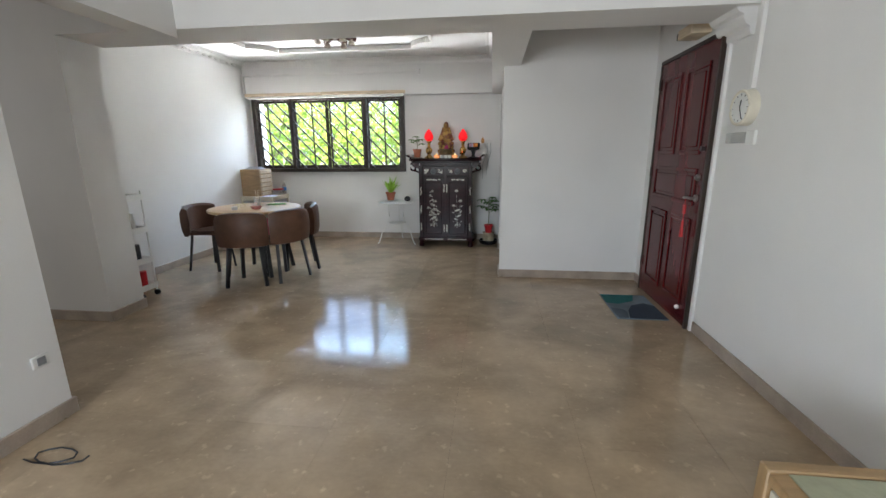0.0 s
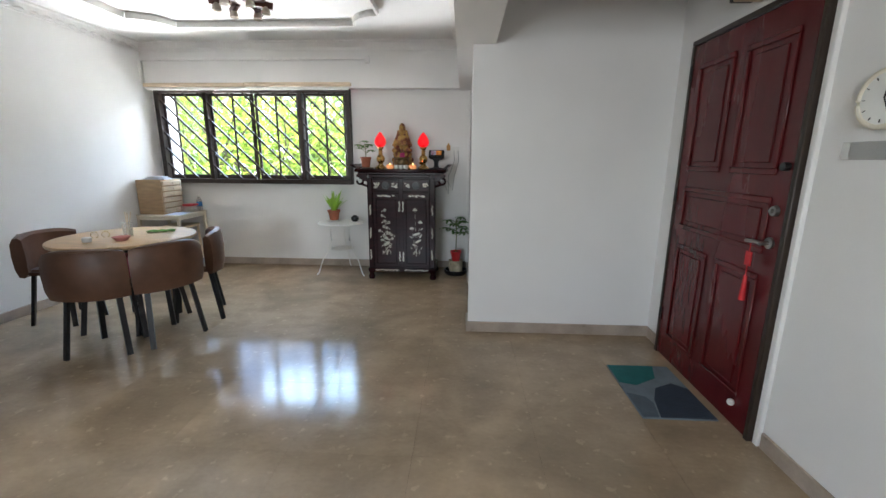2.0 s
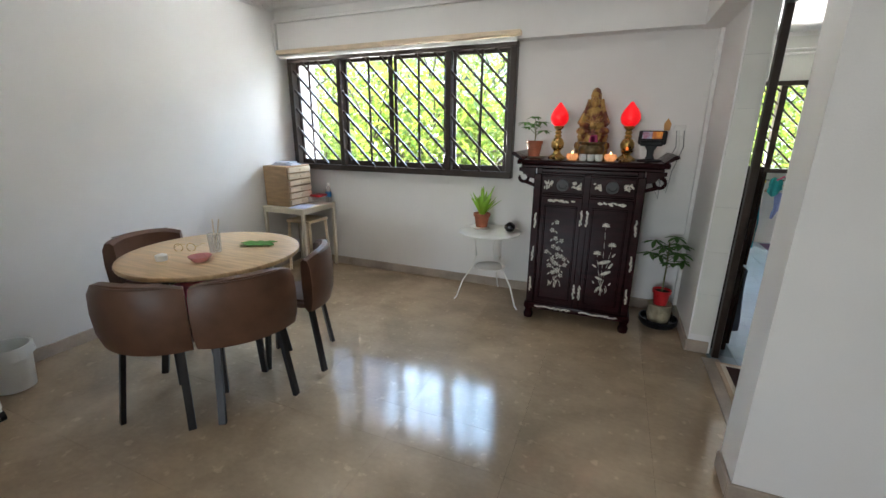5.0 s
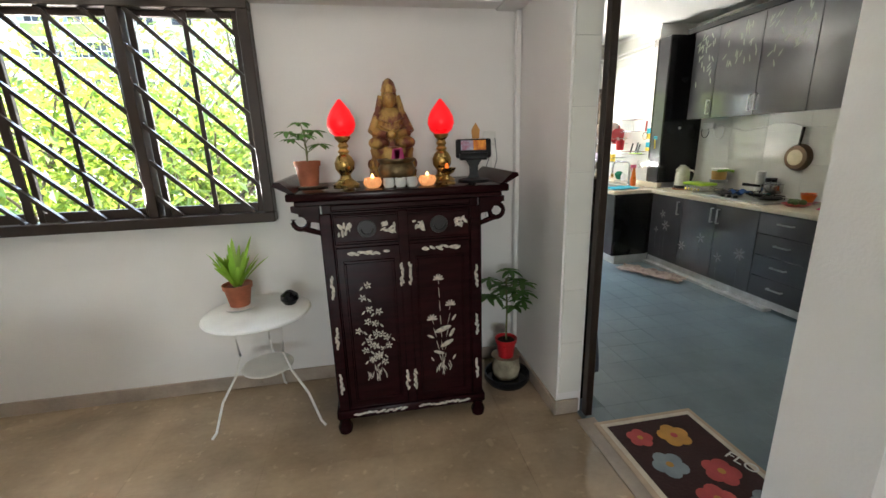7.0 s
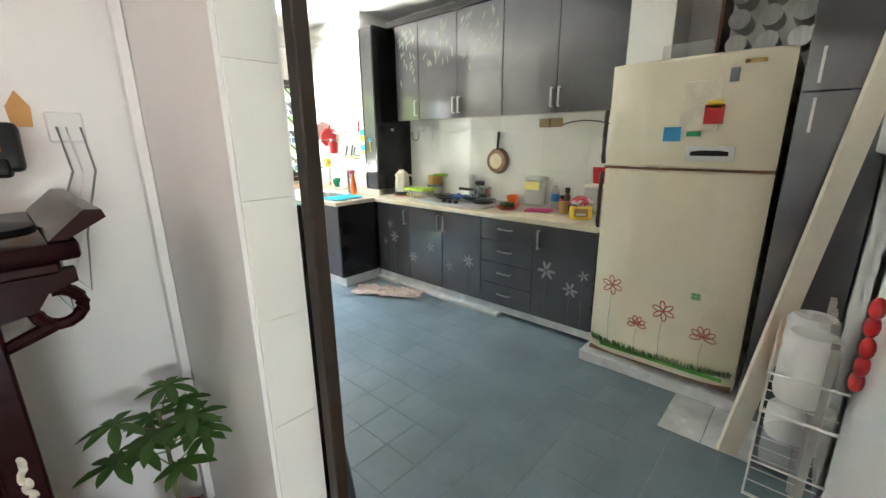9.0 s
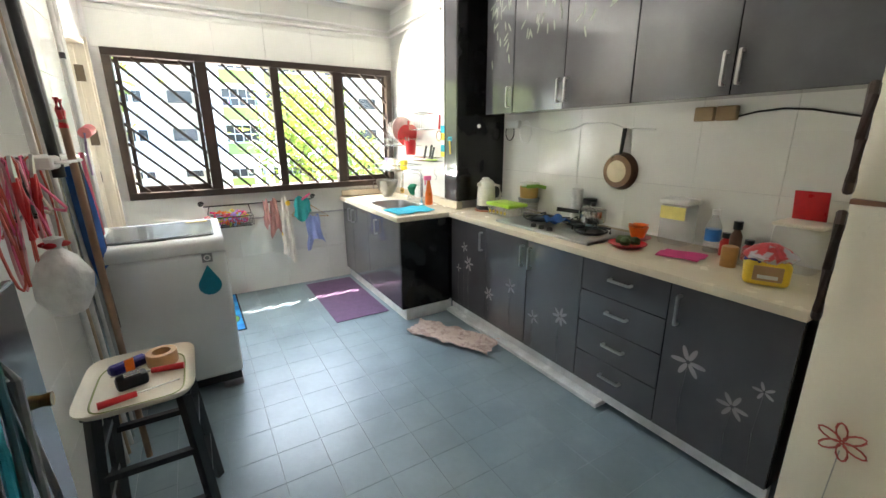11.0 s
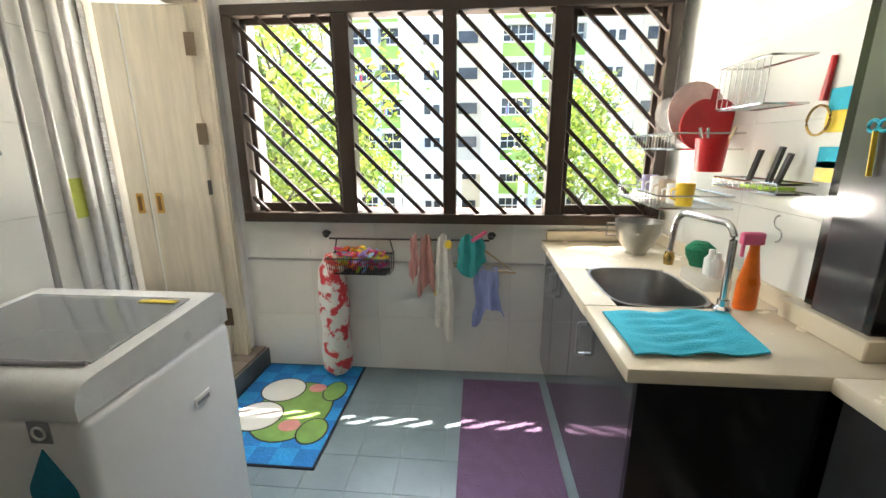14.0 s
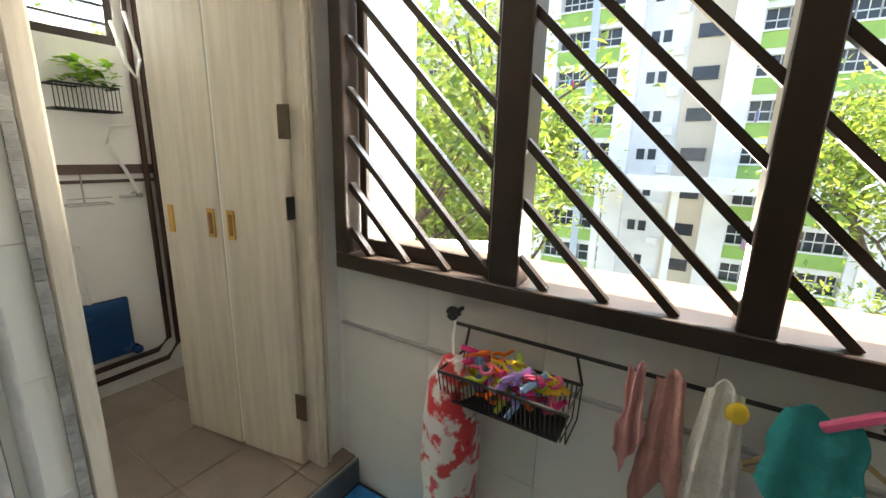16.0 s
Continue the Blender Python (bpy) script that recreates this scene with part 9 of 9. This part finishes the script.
for k in range(5):
    bm = B()
    rod(bm, (-0.37, 8.23, 1.89 + 0.075 * k), (-0.37, 8.77, 1.89 + 0.075 * k), 0.007, 0.007, 8)
    part("bar", bm, BLACK, th)
th = thing("planter_rack", pose(-0.35, 8.625, 1.50), "black wire rack with a leafy plant in a white pot", "planter")
bm = B()
for z in (0.0, 0.10):
    tube(bm, [(0.0, -0.115, z), (0.11, -0.115, z), (0.11, 0.115, z), (0.0, 0.115, z)], 0.005, 6, True)
part("rack", bm, BLACK, th)
for k in range(16):
    bm = B()
    tube(bm, [(0.11, -0.115 + 0.0153 * k, 0.0), (0.11, -0.115 + 0.0153 * k, 0.10)], 0.002, 5)
    part("wire", bm, BLACK, th)
for k in range(6):
    bm = B()
    tube(bm, [(0.0, -0.10 + 0.04 * k, 0.0), (0.11, -0.10 + 0.04 * k, 0.0)], 0.002, 5)
    part("wire", bm, BLACK, th)
bm = B()
lathe(bm, pot_shape(0.035, 0.045, 0.09), (0.055, 0.03, 0.003), 18)
part("pot", bm, WPLAS, th)
rg = random.Random(8)
for k in range(70):
    a = rg.uniform(0, 6.28)
    bm = B()
    leaf_mesh(bm, (0.055 + rg.uniform(-.03, .05), 0.03 + rg.uniform(-.09, .08), 0.10 + rg.uniform(0, 0.11)), (math.cos(a), math.sin(a), rg.uniform(0, .8)), rg.uniform(0.045, 0.075), rg.uniform(0.012, 0.02), 0.3)
    part("leaf", bm, LIME if k % 3 else LEAF, th)
th = thing("bath_pipes", pose(0, 0, 0), "brown water pipes on the bathroom wall", "pipe")
for pts, r in (([(-0.33, 8.84, 2.5), (-0.33, 8.84, 0.33), (-0.33, 8.78, 0.28), (-0.33, 7.5, 0.25)], 0.014), ([(-0.32, 8.88, 2.5), (-0.32, 8.88, 0.29), (-0.32, 8.82, 0.22), (-0.32, 7.5, 0.19)], 0.014)):
    bm = B()
    tube(bm, pts, r, 8)
    part("pipe", bm, plain("brown_pipe", (0.055, 0.025, 0.02), 0.35), th)
bm = B()
for z0, z1, mm in ((1.22, 1.265, 0), (1.18, 1.195, 0)):
    box(bm, -0.35, -0.343, 7.32, 8.92, z0, z1)
solid("bath_border", bm, plain("brown_border", (0.10, 0.065, 0.055), 0.3), "brown tile border on the bathroom wall", "tile border", kind="structure", smooth=0)
bm = B()
tube(bm, [(-0.33, 8.78, 1.9), (-0.28, 8.80, 1.72), (-0.27, 8.83, 1.66), (-0.29, 8.86, 1.75), (-0.31, 8.83, 1.95)], 0.009, 8)
solid("shower_hose", bm, WPLAS, "white shower hose looped on the pipe", "hose")
th = thing("bath_tap", pose(-0.345, 8.78, 1.12), "chrome tap with a white hose on the wall", "tap")
bm = B()
rod(bm, (0, 0, 0), (0.07, 0, 0), 0.014, 0.012, 12)
rod(bm, (0.05, 0, 0), (0.05, -0.08, -0.005), 0.008, 0.008, 10)
part("body", bm, CHROME, th)
bm = B()
tube(bm, [(0.06, 0, 0.01), (0.05, -0.04, 0.12), (0.03, -0.09, 0.24), (0.02, -0.06, 0.32), (0.02, 0.02, 0.33)], 0.008, 8)
part("hose", bm, WPLAS, th)
th = thing("soap_rack", pose(-0.345, 8.58, 1.09), "small wire soap rack on the bathroom wall", "soap rack")
bm = B()
tube(bm, [(0.0, -0.08, 0), (0.08, -0.08, 0), (0.08, 0.08, 0), (0.0, 0.08, 0)], 0.004, 6, True)
tube(bm, [(0.08, -0.08, 0.03), (0.08, 0.08, 0.03)], 0.003, 6)
tube(bm, [(0.0, 0.0, 0), (0.0, 0.0, 0.13)], 0.004, 6)
part("rack", bm, BRUSH, th)
th = thing("dustpan", pose(-0.335, 8.575, 0.32), "blue plastic dustpan hanging on the bathroom wall", "dustpan")
bm = B()
box(bm, 0, 0.03, -0.10, 0.10, 0, 0.30, 0.01, 2)
box(bm, 0.0, 0.07, 0.08, 0.12, 0.0, 0.04, 0.01)
part("pan", bm, plain("deep_teal_blue", (0.005, 0.05, 0.16), 0.25), th)
bm = B()
rod(bm, (0.015, -0.05, 0.30), (0.01, -0.08, 0.55), 0.010, 0.010, 10)
tube(bm, arc((0.01, -0.065, 0.57), 0.02, 0, 180, 6, "yz"), 0.006, 6)
part("handle", bm, WPLAS, th)
bm = B()
box(bm, 0, 0.004, -0.03, 0.03, -0.07, 0.07, 0.001)
solid("green_label", bm, plain("lime_label", (0.55, 0.62, 0.12), 0.5), "yellow green label stuck on the tiled wall", "label", m=pose(0.909, 7.955, 1.20))

# ---- floor and wall tiles ----


def tiles(parent, name, material, cells, thick, name2="tile", gap=0.0006):
    """Tiles that share one mesh per size. cells: (matrix, width, height)."""
    made = {}
    for m, w, h in cells:
        key = (round(w, 3), round(h, 3))
        if key not in made:
            bm = B()
            g, b = gap, gap * 1.1
            lo = [bm.verts.new((x, y, 0)) for x, y in ((g, g), (w - g, g), (w - g, h - g), (g, h - g))]
            mid = [bm.verts.new((x, y, thick - b)) for x, y in ((g, g), (w - g, g), (w - g, h - g), (g, h - g))]
            up = [bm.verts.new((x, y, thick)) for x, y in ((g + b, g + b), (w - g - b, g + b), (w - g - b, h - g - b), (g + b, h - g - b))]
            for a, d in ((lo, mid), (mid, up)):
                for i in range(4):
                    bm.faces.new((a[i], a[(i + 1) % 4], d[(i + 1) % 4], d[i]))
            bm.faces.new(up)
            made[key] = finish(name2, bm, material, 0)
        ob = new(name2, made[key])
        ob.matrix_basis = m
        ob.parent = parent


def grid(u0, u1, v0, v1, du, dv):
    """Cells of a grid clipped to a rectangle."""
    out, u = [], u0
    while u < u1 - 0.01:
        v = v0
        while v < v1 - 0.01:
            out.append((u, v, min(du, u1 - u), min(dv, v1 - v)))
            v += dv
        u += du
    return out


tiles(living_floor, "tile", MARBLE, [(pose(u, v, -0.006), w, h) for u, v, w, h in grid(-2.97, 2.32, -3.0, 3.85, 0.6, 0.6)], 0.006, "tile", 0.0003)
tiles(living_floor, "tile", MARBLE, [(pose(u, v, -0.006), w, h) for u, v, w, h in grid(-2.97, 1.03, 3.85, 5.82, 0.6, 0.6)], 0.006, "tile", 0.0003)
tiles(living_floor, "tile", MARBLE, [(pose(u, v, -0.006), w, h) for u, v, w, h in grid(-4.6, -2.97, 0.0, 2.3, 0.6, 0.6)], 0.006, "tile", 0.0003)
tiles(kitchen_floor, "tile", KTILE, [(pose(u, v, -0.006), w, h) for u, v, w, h in grid(1.2, 3.2, 4.36, 8.93, 0.2, 0.2)], 0.006)
tiles(kitchen_floor, "tile", KTILE, [(pose(u, v, -0.006), w, h) for u, v, w, h in grid(1.2, 2.6, 4.04, 4.36, 0.2, 0.2)], 0.006)
tiles(kitchen_floor, "tile", KTILE, [(pose(u, v, -0.006), w, h) for u, v, w, h in grid(1.06, 1.2, 4.04, 5.16, 0.14, 0.2) + grid(0.9, 1.2, 6.0, 8.93, 0.15, 0.2)], 0.006)
tiles(bath_floor, "tile", BTILE, [(pose(u, v, 0.108), w, h) for u, v, w, h in grid(-0.35, 0.98, 8.13, 8.93, 0.3, 0.3)], 0.012, "tile", 0.0022)
tiles(bath_floor, "tile", BTILE, [(pose(u, v, 0.108), w, h) for u, v, w, h in grid(-0.35, 0.74, 7.33, 8.13, 0.3, 0.3)], 0.012, "tile", 0.0022)
WX = Matrix(((0, 0, 1, 0), (1, 0, 0, 0), (0, 1, 0, 0), (0, 0, 0, 1)))   # tiles on a wall that faces +x
WXN = Matrix(((0, 0, -1, 0), (-1, 0, 0, 0), (0, 1, 0, 0), (0, 0, 0, 1)))  # faces -x
WYN = Matrix(((1, 0, 0, 0), (0, 0, -1, 0), (0, 1, 0, 0), (0, 0, 0, 1)))  # faces -y
tiles(bpy.data.objects["wall_kitchen_west"], "tile", WTILE, [(pose(0.90, u, v) @ WX, w, h) for u, v, w, h in grid(6.0, 8.12, 0.0, 2.6, 0.4, 0.29)], 0.008, "tile", 0.0006)
tiles(bpy.data.objects["wall_kitchen_east"], "tile", WTILE, [(pose(3.78, u + w, v) @ WXN, w, h) for u, v, w, h in grid(5.2, 7.63, 0.87, 1.74, 0.4, 0.29)], 0.008, "tile", 0.0006)
tiles(bpy.data.objects["wall_sink"], "tile", WTILE, [(pose(3.34, u + w, v) @ WXN, w, h) for u, v, w, h in grid(7.86, 8.93, 0.87, 2.6, 0.4, 0.29)], 0.008, "tile", 0.0006)
tiles(bpy.data.objects["wall_kitchen_north"], "tile", WTILE, [(pose(u, 8.93, v) @ WYN, w, h) for u, v, w, h in grid(0.93, 3.34, 0.0, 0.71, 0.4, 0.355)], 0.008, "tile", 0.0006)
tiles(bpy.data.objects["wall_kitchen_north"], "tile", WTILE, [(pose(u, 8.93, v) @ WYN, w, h) for u, v, w, h in grid(0.93, 3.34, 0.71, 0.95, 0.4, 0.24)], 0.008, "tile", 0.0006)
tiles(bpy.data.objects["wall_kitchen_north"], "tile", WTILE, [(pose(u, 8.93, v) @ WYN, w, h) for u, v, w, h in grid(0.93, 3.34, 2.09, 2.6, 0.4, 0.26)], 0.008, "tile", 0.0006)
tiles(bpy.data.objects["wall_stub"], "tile", WTILE, [(pose(0.925, 5.16, v) @ WYN, w, h) for u, v, w, h in grid(0, 0.12, 0.13, 2.14, 0.12, 0.29)], 0.008, "tile", 0.0006)
tiles(bpy.data.objects["wall_kitchen_west"], "tile", MOSAIC, [(pose(0.912, 8.095, v) @ WX, w, h) for u, v, w, h in grid(0, 0.022, 0.0, 2.6, 0.022, 0.024)], 0.006, "mosaic_tile")
